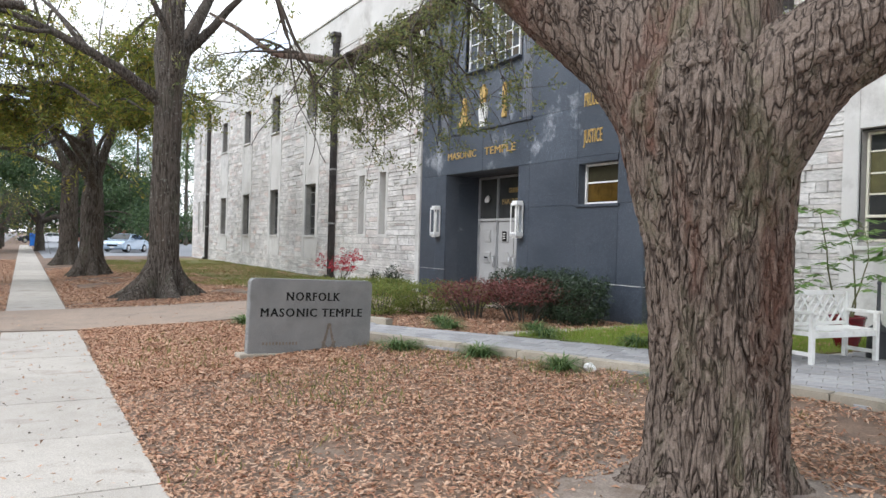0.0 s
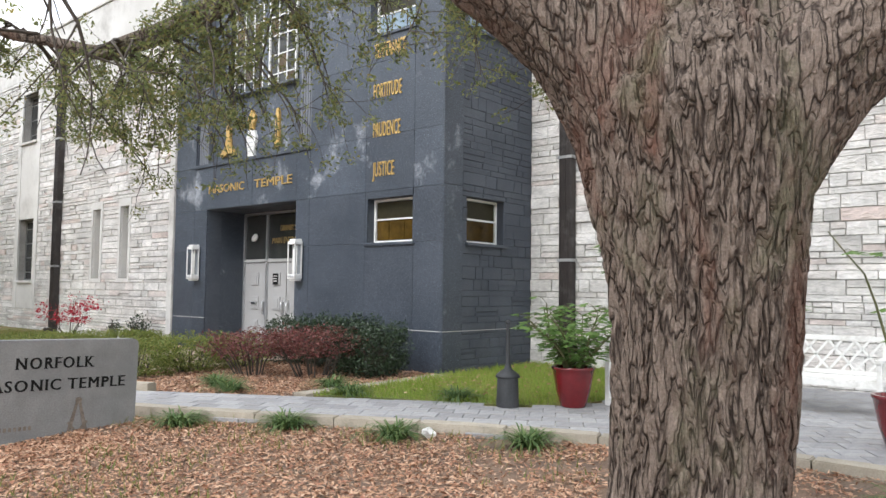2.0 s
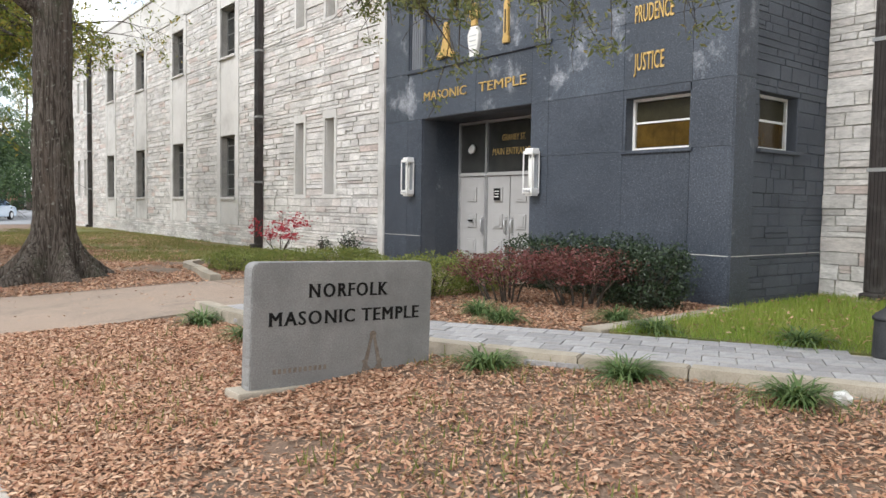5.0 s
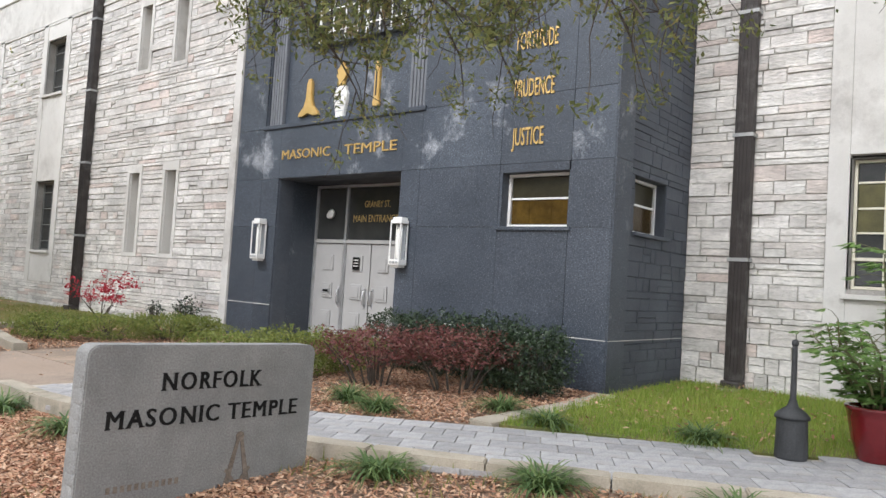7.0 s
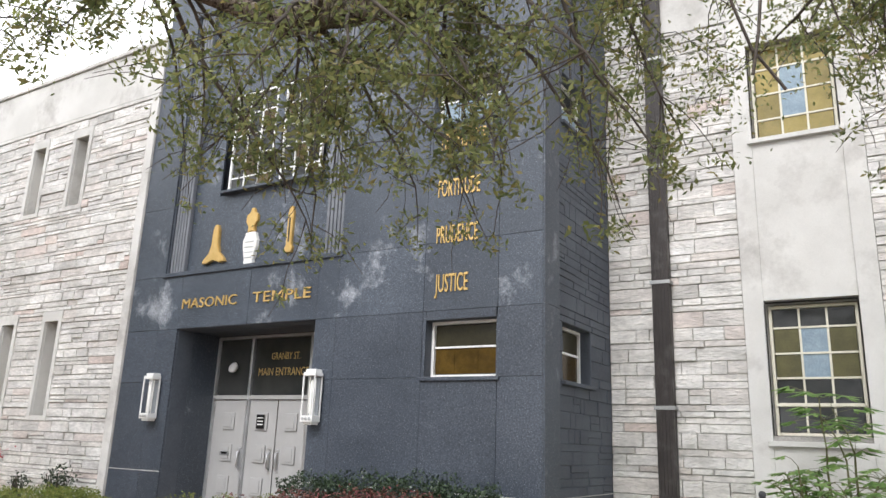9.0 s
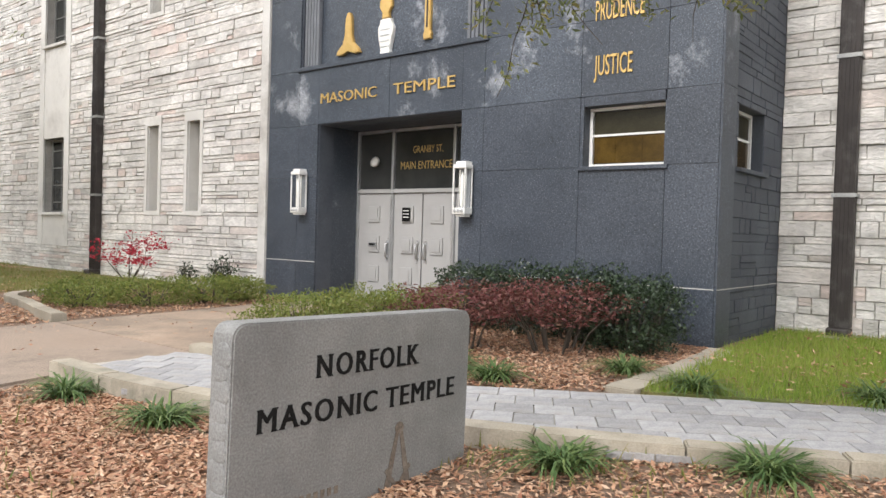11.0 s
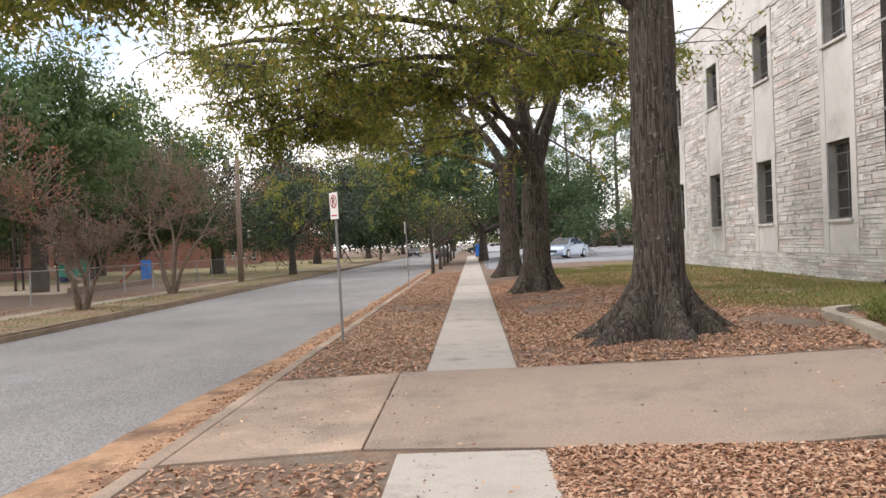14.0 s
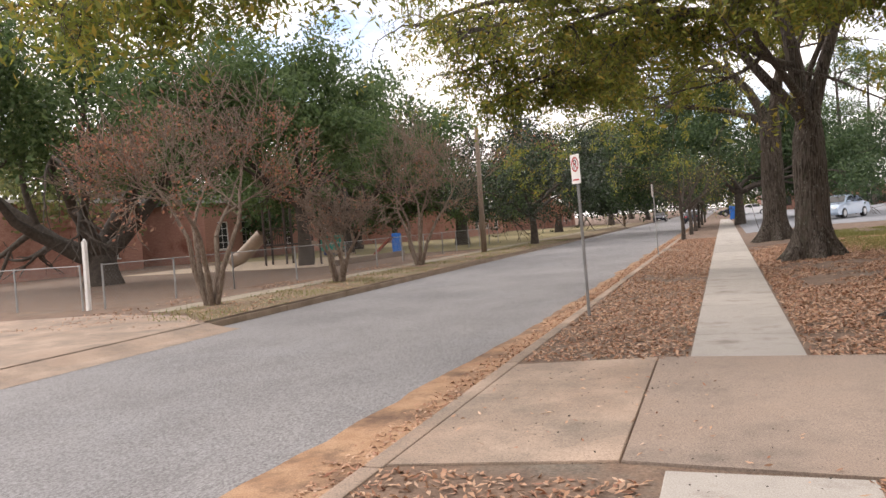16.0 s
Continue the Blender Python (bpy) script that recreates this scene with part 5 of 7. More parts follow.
    for at, way in (((1.4, 3.0, 5.8), (-0.4, 1, 0.5)), ((2.3, 0.9, 4.6), (-0.8, 0.2, 0.8)), ((5.4, -6, 4.8), (0.5, -1, 0.4)), ((4.6, 0.3, 5.2), (0.6, 0.2, 1)), ((4.2, -1.2, 4.3), (0.2, -0.5, 1.2)), ((4.95, 1.8, 5.3), (0.5, 0.9, 0.8)), ((4.7, -4, 3.8), (-0.7, -0.6, 0.8)), ((4.5, -2.3, 5.9), (0.6, -0.3, 1)), ((4.4, -2.2, 5.5), (1, 0.5, 0.6)), ((6.2, 0.9, 5.2), (1, 0.3, 0.7)), ((5.3, -1.0, 5.0), (1, -0.6, 0.7))):
        spread(rng, np.array(at, float), np.array(way, float), 2.4, 0.09, 3, up, ends, 0.05, 0.5, 2)
    ends = [e for e in ends if e[2] > 5.4]
    limbs_part("branchwork", up, TWIG, oak)
    leaves_part("crown", rng, ends, 40000, 0.3, 0.085, 0.034, OAK_LEAF, oak)


live_oak()


def willow_oak(x, y, seed, r, fork, limbs, count, flare=1.5, spray=(), lead=0.0):
    """A tall willow oak: a flared trunk, rising limbs, a yellowing crown that hangs."""
    rng = np.random.default_rng(seed)
    tree = thing("willow_oak_tree", "tall willow oak with flared roots and yellowing leaves", "tree", group="street trees")
    z0 = ground_z(x) - 0.05
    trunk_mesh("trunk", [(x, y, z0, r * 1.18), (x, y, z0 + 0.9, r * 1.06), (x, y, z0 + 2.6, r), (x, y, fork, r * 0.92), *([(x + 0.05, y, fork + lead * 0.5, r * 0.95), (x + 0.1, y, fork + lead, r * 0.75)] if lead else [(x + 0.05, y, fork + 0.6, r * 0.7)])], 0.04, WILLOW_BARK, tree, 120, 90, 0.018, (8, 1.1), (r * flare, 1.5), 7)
    tubes, tips = [], []
    for way, length, lr, droop in limbs:
        start = np.array([x, y, fork + 0.1])
        way = np.array(way, float) / np.linalg.norm(way)
        spread(rng, start - way * 0.3, way, length, r * lr, 4, tubes, tips, droop, 0.3, 2, 0.66)
    for a, b, n, ln in spray:
        for k in range(n):
            t = rng.uniform(0.15, 1)
            p = np.array(a) * (1 - t) + np.array(b) * t
            hanging(rng, p, (rng.normal(), rng.normal(), 0.1), rng.uniform(0.6, 1.1) * ln, tubes, tips, 4)
        mid = (np.array(a) + np.array(b)) / 2 + np.array([0, 0, 0.3])
        line = smooth_line([a, mid, b], 6)
        tubes.append((line, list(np.linspace(0.11, 0.03, len(line)))))
    limbs_part("branchwork", tubes, WILLOW_BARK, tree)
    tips = [t for t in tips if t[2] > 2.6 and not (abs(t[0] - FX) < 1.0 and t[2] < 10.3) and t[0] < FX + 1]
    leaves_part("crown", rng, tips, int(count * 0.38), 0.11, 0.18, 0.055, WILLOW_LEAF, tree, hang=0.3)
    return tree


willow_oak(3.45, 15.05, 51, 0.355, 4.9, [((-1.0, -0.1, 0.75), 4.2, 0.5, 0.05), ((0.15, 0.1, 1), 4.6, 0.8, 0.0), ((0.1, 0.9, 1.1), 4.2, 0.45, 0.0), ((-0.3, -0.5, 1.2), 4.4, 0.5, 0.02)], 44000, 1.9,
           spray=(((0.2, 14.6, 6.9), (-5.2, 13.6, 5.5), 44, 1.5), ((-1.5, 14.4, 6.6), (-8.2, 12.4, 5.0), 54, 1.6), ((-3, 14.6, 7), (-9.5, 15, 6.2), 40, 1.9)), lead=3.2)
willow_oak(2.6, 26.5, 52, 0.4, 3.3, [((0.55, 0, 1.4), 5.0, 0.55, 0.0), ((-0.2, 0, 1.3), 5.0, 0.6, 0.0), ((-0.9, -0.3, 0.8), 5.2, 0.45, 0.04), ((-0.6, -0.9, 0.9), 4.6, 0.4, 0.04), ((0.2, 0.9, 1.1), 4.6, 0.45, 0.02)], 122000, 0.9,
           spray=(((0.5, 25.5, 6.6), (-5.5, 22.5, 6.4), 46, 2.2), ((0.8, 24.0, 7.4), (-3.8, 19.5, 6.4), 44, 2.0), ((1.6, 25, 6.8), (1.6, 20.0, 7.2), 26, 1.5), ((0.5, 22, 7.6), (-5, 17.5, 7.0), 40, 2.0), ((2.8, 25.5, 7.0), (5.5, 21.5, 8.4), 26, 1.6), ((2.5, 26, 8), (-1, 20, 8.6), 36, 1.8), ((3.2, 25.5, 8.2), (4.0, 19.5, 8.8), 30, 1.8), ((2.0, 24, 6.4), (-2.5, 20.5, 5.6), 26, 1.3), ((0, 26, 6.3), (-6.2, 24, 5.7), 60, 1.9), ((-1, 25.5, 5.8), (-4.8, 23, 4.7), 40, 1.2), ((1, 24, 6.0), (-1.5, 21, 5.2), 30, 1.2), ((2.8, 24.5, 6.3), (3.6, 20.5, 5.7), 30, 1.2), ((-3, 25, 7.4), (-7, 23.5, 7.0), 44, 2.2), ((2.5, 25, 7.5), (4.6, 21, 5.8), 40, 1.6), ((0.5, 23, 6.6), (2.2, 19.5, 5.5), 36, 1.4), ((3.2, 27, 8), (6.5, 25, 7), 30, 1.8)))
willow_oak(2.35, 37.8, 53, 0.42, 4.6, [((0.4, 0.1, 1.4), 5.0, 0.55, 0.0), ((-0.5, -0.1, 1.2), 5.0, 0.55, 0.02), ((-0.9, 0.4, 0.8), 5.2, 0.45, 0.04), ((0.1, -0.8, 1.0), 4.6, 0.4, 0.02)], 80000, 0.9,
           spray=(((0.6, 37, 7), (-5.0, 34, 6.8), 40, 2.2), ((1, 36, 8), (4.5, 33, 9), 24, 2.0)))


def leafy_tree(name, label, x, y, seed, r, fork, height, crown, count, bark, leaf, size, droop=0.0, group="", wide=0.9, thin=3, depth=3, cat="tree", clear=0.0):
    """A tree of ordinary habit: trunk, forking limbs, leaves in clumps at the twigs."""
    rng = np.random.default_rng(seed)
    tree = thing(name, label, cat, group=group)
    z0 = ground_z(x) - 0.05
    tubes, tips = [([np.array([x, y, z0]), np.array([x, y, z0 + fork * 0.5]), np.array([x + rng.normal() * 0.1, y, z0 + fork])], [r * 1.35, r, r * 0.85])], []
    n = 5
    for k in range(n):
        a = 2 * math.pi * (k + rng.uniform(0, 0.7)) / n
        way = np.array([math.cos(a) * wide, math.sin(a) * wide, rng.uniform(0.5, 1.3)])
        spread(rng, np.array([x, y, z0 + fork * rng.uniform(0.75, 1.0)]), way, crown * rng.uniform(0.8, 1.1), r * 0.55, depth, tubes, tips, droop, 0.4, thin, 0.62)
    k = (height - fork) / max(1.0, max(t[2] for t in tips) - fork)
    f = lambda p: np.array([p[0], p[1], p[2] if p[2] < z0 + fork else z0 + fork + (p[2] - z0 - fork) * k])
    tubes = [([f(p) for p in pts], rad) for pts, rad in tubes]
    tips = [f(p) for p in tips]
    tips = [p for p in tips if p[2] > clear] or tips
    limbs_part("trunk", tubes, bark, tree)
    if count:
        leaves_part("crown", rng, tips, count, crown * 0.085 + 0.12, size, size * 0.45, leaf, tree)
    return tree


# far side of the street
for x, y, s, h, cnt in ((-12.15, 20.76, 61, 6.8, 3400), (-11.75, 26.9, 62, 3.7, 320), (-12.05, 34.7, 63, 6.8, 1000)):
    rng = np.random.default_rng(s)
    crape = thing("crape_myrtle_tree", "half-bare crape myrtle with pale stems and red leaves", "tree", group="crape myrtles")
    tubes, tips = [], []
    for k in range(5):
        a = 2 * math.pi * k / 5 + rng.uniform(0, 0.6)
        out = np.array([math.cos(a), math.sin(a), 0])
        base, knee = np.array([x, y, -0.05]) + out * 0.1, np.array([x, y, h * 0.26]) + out * h * rng.uniform(0.06, 0.12)
        tubes.append(([base, base * 0.5 + knee * 0.5 + rng.normal(size=3) * 0.05, knee], [0.09, 0.07, 0.06]))
        spread(rng, knee, out * rng.uniform(0.45, 0.8) + np.array([0, 0, 1.0]), h * 0.27, 0.06, 4, tubes, tips, -0.08, 0.42, 3, 0.68)
    tubes = [(pts, [max(0.011, r) for r in rad]) for pts, rad in tubes]
    limbs_part("branchwork", tubes, PALE_BARK, crape)
    low = [t for t in tips if math.hypot(t[0] - x, t[1] - y) > h * 0.2]
    low = [t for t in low if t[2] < h * 0.78 and noise.noise(Vector(t) * 0.55) > -0.05] or low
    leaves_part("crown", rng, low[::2], cnt, 0.12, 0.09, 0.045, CRAPE_LEAF, crape)
leafy_tree("live_oak_tree", "dark spreading live oak behind the fence", -27.5, 32.4, 71, 0.75, 1.5, 15, 6.4, 46000, TWIG, FAR_LEAF, 0.3, 0.03, wide=1.2, clear=4.6)
leafy_tree("live_oak_tree", "dark spreading live oak behind the playground", -26.5, 55, 72, 0.6, 2.6, 13, 6.2, 34000, TWIG, FAR_LEAF, 0.34, 0.04, clear=4.2)
leafy_tree("evergreen_tree", "dense dark evergreen behind the fence", -21.5, 41, 73, 0.35, 3.8, 12.5, 4.4, 30000, TWIG, FAR_LEAF, 0.28, 0.03, clear=4.4)
leafy_tree("live_oak_tree", "low dark live oak beside the street", -19.5, 62, 74, 0.5, 2.3, 9.5, 5.2, 30000, TWIG, FAR_LEAF, 0.26, 0.08, clear=2.3)
leafy_tree("street_tree", "broad evergreen tree on the verge", -11.4, 53.3, 75, 0.22, 2.4, 7.5, 3.2, 16000, TWIG, HOLLY_LEAF, 0.2, 0.05)
leafy_tree("street_tree", "dull reddish half-bare tree", -15.5, 70, 76, 0.2, 2.2, 9, 3.4, 7000, TWIG, CRAPE_LEAF, 0.2)
for k, (x, y, h, cr) in enumerate(((-17, 88, 13, 5.5), (-14.5, 112, 15, 5.8), (-22, 130, 19, 7.5), (-38, 90, 19, 7.5), (-13, 150, 17, 6.5), (-33, 70, 17, 6.5), (-48, 62, 17, 7), (-50, 44, 16, 7), (-42, 118, 21, 8))):
    leafy_tree("evergreen_tree", "large dark green tree down the street", x, y, 80 + k, 0.4, 2.0, h, cr, 16000, TWIG, (HOLLY_LEAF, OAK_LEAF, MAGNOLIA_LEAF)[k % 3], 0.5, 0.04, "distant trees", clear=2.0)
# near side, past the car park
leafy_tree("magnolia_tree", "dense dark magnolia at the edge of the car park", 1.6, 69, 95, 0.35, 3.0, 11.5, 7.4, 80000, TWIG, MAGNOLIA_LEAF, 0.3, 0.08, wide=1.2, clear=2.4)
leafy_tree("young_tree", "slim young tree with yellow leaves on the verge", -1.6, 45.4, 96, 0.09, 2.0, 5.4, 1.9, 700, TWIG, WILLOW_LEAF, 0.11)
for k, y in enumerate((53, 60, 68, 77, 88)):
    leafy_tree("young_tree", "slim half-bare young tree on the verge", -1.5, y, 100 + k, 0.1, 2.0, 5.0, 2.0, 160 if k else 420, TWIG, WILLOW_LEAF if k < 1 else CRAPE_LEAF, 0.11, group="verge trees")
for k, (x, y) in enumerate(((14.5, 112), (19.2, 118), (21, 108), (24, 102), (29, 110), (12, 124), (33, 104), (9, 130))):
    rng = np.random.default_rng(120 + k)
    pine = thing("pine_tree", "tall slender pine beyond the car park", "tree", group="pines")
    h = rng.uniform(17, 22)
    tubes, tips = [([np.array([x, y, 0.1]), np.array([x + rng.normal() * 0.3, y, h * 0.5]), np.array([x, y, h])], [0.3, 0.22, 0.05])], []
    for j in range(26):
        z = h * rng.uniform(0.42, 1.0)
        a = rng.uniform(0, 6.28)
        spread(rng, np.array([x, y, z]), np.array([math.cos(a), math.sin(a), 0.25]), (h - z) * 0.28 + 0.9, 0.05, 1, tubes, tips, 0.05, 0.3, 2)
    limbs_part("trunk", tubes, WILLOW_BARK, pine)
    leaves_part("needles", rng, tips, 5200, 0.42, 0.42, 0.13, PINE_LEAF, pine)
for k, (x, y) in enumerate(((6, 170), (-4, 190), (14, 180), (-9, 210), (24, 175), (2, 230), (38, 160), (50, 150), (-20, 185), (60, 120), (45, 125))):
    leafy_tree("evergreen_tree", "hazy green tree in the distance", x, y, 140 + k, 0.5, 3.0, rng.uniform(11, 17), 7, 6000, TWIG, (OAK_LEAF, HOLLY_LEAF, WILLOW_LEAF)[k % 3], 0.6, 0.03, "distant trees")

# ---- garden and forecourt ----
def name_stone():
    ob = thing("stone_sign", "grey stone name slab with cut black letters", "sign", pose(3.79, 4.72, 0.012, 0, 1.5, 1.0))
    w, h, t = 0.885, 1.155, 0.15
    bm = bmesh.new()
    outline, c = [(-w, 0.02), (w, 0.02)], 0.07
    for k in range(6):
        a = math.pi / 2 * k / 5
        outline.append((w - c + c * math.cos(a), h - c + c * math.sin(a)))
    for k in range(6):
        a = math.pi / 2 + math.pi / 2 * k / 5
        outline.append((-w + c + c * math.cos(a), h - c + c * math.sin(a)))
    fr = [bm.verts.new((x, 0, z)) for x, z in outline]
    bk = [bm.verts.new((x, t, z)) for x, z in outline]
    front = bm.faces.new(fr)
    bm.faces.new(list(reversed(bk)))
    n = len(outline)
    for k in range(n):
        bm.faces.new((fr[(k + 1) % n], fr[k], bk[k], bk[(k + 1) % n]))
    bmesh.ops.recalc_face_normals(bm, faces=bm.faces)
    bmesh.ops.bevel(bm, geom=list(front.edges), offset=0.008, segments=2, affect="EDGES")
    part("slab", bm, SLATE, ob)
    rng = random.Random(4)
    bm = bmesh.new()
    z = 0.15
    while z < h - 0.1:
        dz = rng.uniform(0.05, 0.1)
        r = bmesh.ops.create_icosphere(bm, subdivisions=2, radius=1.0)["verts"]
        bmesh.ops.scale(bm, vec=(0.011, rng.uniform(0.05, 0.07), dz * 0.75), verts=r)
        bmesh.ops.translate(bm, vec=(-w, t * rng.uniform(0.42, 0.55), z), verts=r)
        z += dz
    part("rough_edge", bm, SLATE, ob, "rock-faced end of the slab")
    front_m = lambda x, z: Matrix.Translation((x, -0.004, z)) @ pose(0, 0, 0, 90, 0, 0)
    for text, size, x, z, wd in (("NORFOLK", 0.165, 0.0, 0.865, 0.78), ("MASONIC TEMPLE", 0.162, 0.0, 0.645, 1.48)):
        lettering(text, size, 0.002, LETTER, ob, front_m(x, z), wd, 0.0042, "cut black capital", True)
    for k, x in enumerate(np.linspace(-0.68, -0.22, 11)):
        boxes("small_letter", RUST, ob, (x - 0.013, x + 0.013, -0.003, 0.002, 0.26, 0.3))
    for x0, z0, x1, z1, w0, w1 in ((0.145, 0.12, 0.235, 0.5, 0.024, 0.013), (0.355, 0.12, 0.265, 0.5, 0.024, 0.013), (0.15, 0.3, 0.26, 0.17, 0.012, 0.012), (0.35, 0.3, 0.24, 0.17, 0.012, 0.012)):
        bm = bmesh.new()
        side = Vector((z1 - z0, 0, x0 - x1)).normalized()
        a, b = Vector((x0, -0.002, z0)), Vector((x1, -0.002, z1))
        f = bm.faces.new([bm.verts.new(v) for v in (a - side * w0, b - side * w1, b + side * w1, a + side * w0)])
        ext = bmesh.ops.extrude_face_region(bm, geom=[f])
        bmesh.ops.translate(bm, vec=(0, -0.004 if x0 in (0.145, 0.355) else -0.005, 0), verts=[v for v in ext["geom"] if isinstance(v, bmesh.types.BMVert)])
        bmesh.ops.recalc_face_normals(bm, faces=bm.faces)
        part("emblem_bar", bm, RUST, ob, "rust-stained bar of the cut emblem")
    bm = bmesh.new()
    lathe(bm, [(0.034, -0.006), (0.034, 0.004), (0.015, 0.006)], 12)
    part("emblem_ring", bm, RUST, ob).matrix_basis = Matrix.Translation((0.25, -0.003, 0.52)) @ pose(0, 0, 0, 90, 0, 0)
    boxes("footing", KERB, ob, (-1.0, 0.9, -0.05, 0.22, -0.05, 0.15), bevel=0.02, label="pale concrete footing")


name_stone()


def shrub(name, label, centre, size, seed, count, leaf, length, twig=TWIG, group="", shell=0.55, cat="shrub", flat=0.0, boxy=0.9, low=0.0):
    """A clipped or mounded shrub: branching stems under an uneven coat of leaves."""
    rng = np.random.default_rng(seed)
    ob = thing(name, label, cat, group=group)
    cx, cy = centre
    z0 = ground_z(cx)
    bm = bmesh.new()
    for k in range(14):
        a, q = rng.uniform(0, 6.28), rng.uniform(0.2, 0.85)
        end = (cx + math.cos(a) * size[0] * q, cy + math.sin(a) * size[1] * q, z0 + size[2] * rng.uniform(0.5, 0.85))
        mid = (cx + math.cos(a) * size[0] * q * 0.6, cy + math.sin(a) * size[1] * q * 0.6, z0 + size[2] * 0.3)
        tube(bm, [(cx + math.cos(a) * size[0] * q * 0.4, cy + math.sin(a) * size[1] * q * 0.4, z0 - 0.03), mid, end], [0.016, 0.012, 0.006], 5)
    stems = part("branchwork", bm, twig, ob)
    stems["kind"] = "stuff"
    v = rng.normal(size=(count, 3))
    v /= np.linalg.norm(v, axis=1, keepdims=True)
    v = np.sign(v) * np.abs(v) ** boxy
    lump = np.array([noise.noise((float(p[0]) * 2.2 + seed, float(p[1]) * 2.2, float(p[2]) * 2.2)) for p in v])
    r = (shell + (1 - shell) * rng.uniform(0, 1, count) ** 0.6) * (1 + 0.5 * lump)
    at = np.stack([cx + v[:, 0] * r * size[0], cy + v[:, 1] * r * size[1], z0 + np.maximum(0.015, size[2] * (low + (1 - low) * (0.5 + 0.5 * v[:, 2] * r)))], 1)
    quads("foliage", leaf_quads(rng, at, length, length * 0.5, flat), leaf, ob)
    return ob


shrub("low_shrub", "low light green shrub beside the entrance walk", (6.55, 8.45), (0.7, 0.6, 0.66), 201, 6800, BOX_LEAF, 0.04, group="low green shrubs")
shrub("low_shrub", "low light green shrub beside the entrance walk", (7.55, 8.5), (0.75, 0.55, 0.68), 202, 6800, BOX_LEAF, 0.04, group="low green shrubs")
shrub("low_shrub", "low light green shrub beside the entrance walk", (8.6, 8.55), (0.7, 0.5, 0.62), 203, 5600, BOX_LEAF, 0.04, group="low green shrubs")
shrub("purple_maple_shrub", "weeping dwarf maple with fine purple leaves", (8.1, 7.35), (0.9, 0.85, 0.78), 204, 3000, MAPLE_LEAF, 0.06, group="dwarf maples", shell=0.35, flat=0.6, low=0.36)
shrub("purple_maple_shrub", "weeping dwarf maple with fine purple leaves", (8.65, 6.45), (0.95, 0.9, 0.84), 205, 3300, MAPLE_LEAF, 0.06, group="dwarf maples", shell=0.35, flat=0.6, low=0.36)
for k, (x, y, h) in enumerate(((9.75, 8.5, 0.9), (9.7, 7.6, 0.95), (9.65, 6.7, 0.98), (9.55, 5.95, 0.92), (9.2, 5.75, 0.85))):
    shrub("evergreen_hedge", "dark glossy evergreen hedge against the granite", (x, y), (0.5, 0.62, h), 210 + k, 4600, HOLLY_LEAF, 0.05, group="dark hedge", boxy=0.7)
for k, (x, y, a, b, h) in enumerate(((6.7, 14.2, 0.55, 0.9, 0.4), (7.6, 13.6, 0.7, 0.65, 0.48), (8.6, 13.35, 0.75, 0.6, 0.5), (7.3, 15.1, 0.8, 0.6, 0.4), (9.3, 13.5, 0.5, 0.6, 0.45))):
    shrub("low_shrub", "low green shrub in the kerbed bed", (x, y), (a, b, h), 220 + k, 3800, BOX_LEAF, 0.045, group="low green shrubs")
shrub("leafy_sprig", "thin dark green sprig by the wall", (9.9, 14.9), (0.3, 0.35, 0.75), 231, 500, HOLLY_LEAF, 0.07, shell=0.2)
shrub("leafy_sprig", "thin dark green sprig by the wall", (9.9, 16.2), (0.2, 0.25, 0.6), 232, 260, HOLLY_LEAF, 0.07, shell=0.2)


def red_maple():
    rng = np.random.default_rng(240)
    ob = thing("small_red_maple", "small maple with bright red leaves beside the wall", "tree")
    tubes, tips = [], []
    for k in range(4):
        a = k * 1.7
        spread(rng, np.array([9.26, 17.4, 0.22]), np.array([math.cos(a) * 0.42, math.sin(a) * 0.42, 1.0]), 0.66, 0.02, 2, tubes, tips, -0.02, 0.4, 2, 0.62)
    limbs_part("branchwork", tubes, TWIG, ob)
    tips = [t for t in tips if t[2] > 0.75]
    at = np.array(tips)[rng.integers(0, len(tips), 800)] + rng.normal(size=(800, 3)) * np.array([0.09, 0.09, 0.03])
    quads("foliage", leaf_quads(rng, at, 0.07, 0.05, 0.6), RED_LEAF, ob)


red_maple()


def grass_tuft(m, seed, size=1.0):
    rng = np.random.default_rng(seed)
    ob = thing("grass_tuft", "arching dark green tuft of border grass", "plant", m, "border grasses")
    blades = []
    for k in range(190):
        a, ln = rng.uniform(0, 6.28), size * rng.uniform(0.22, 0.44)
        base = np.array([rng.normal() * 0.05, rng.normal() * 0.05, -0.02]) * size
        out, side = np.array([math.cos(a), math.sin(a), 0]), np.array([-math.sin(a), math.cos(a), 0]) * 0.008
        bend = rng.uniform(0.7, 1.25)
        pts = [base + out * ln * bend * t**1.2 + np.array([0, 0, ln * (1.2 * t - 0.95 * bend * t * t)]) for t in (0, 0.35, 0.7, 1.0)]
        for i, (p, q) in enumerate(zip(pts, pts[1:])):
            w0, w1 = (1, 1, 0.8)[i], (1, 0.8, 0.1)[i]
            blades.append([p - side * w0, p + side * w0, q + side * w1, q - side * w1])
    quads("blade_clump", blades, TUFT, ob)
    return ob


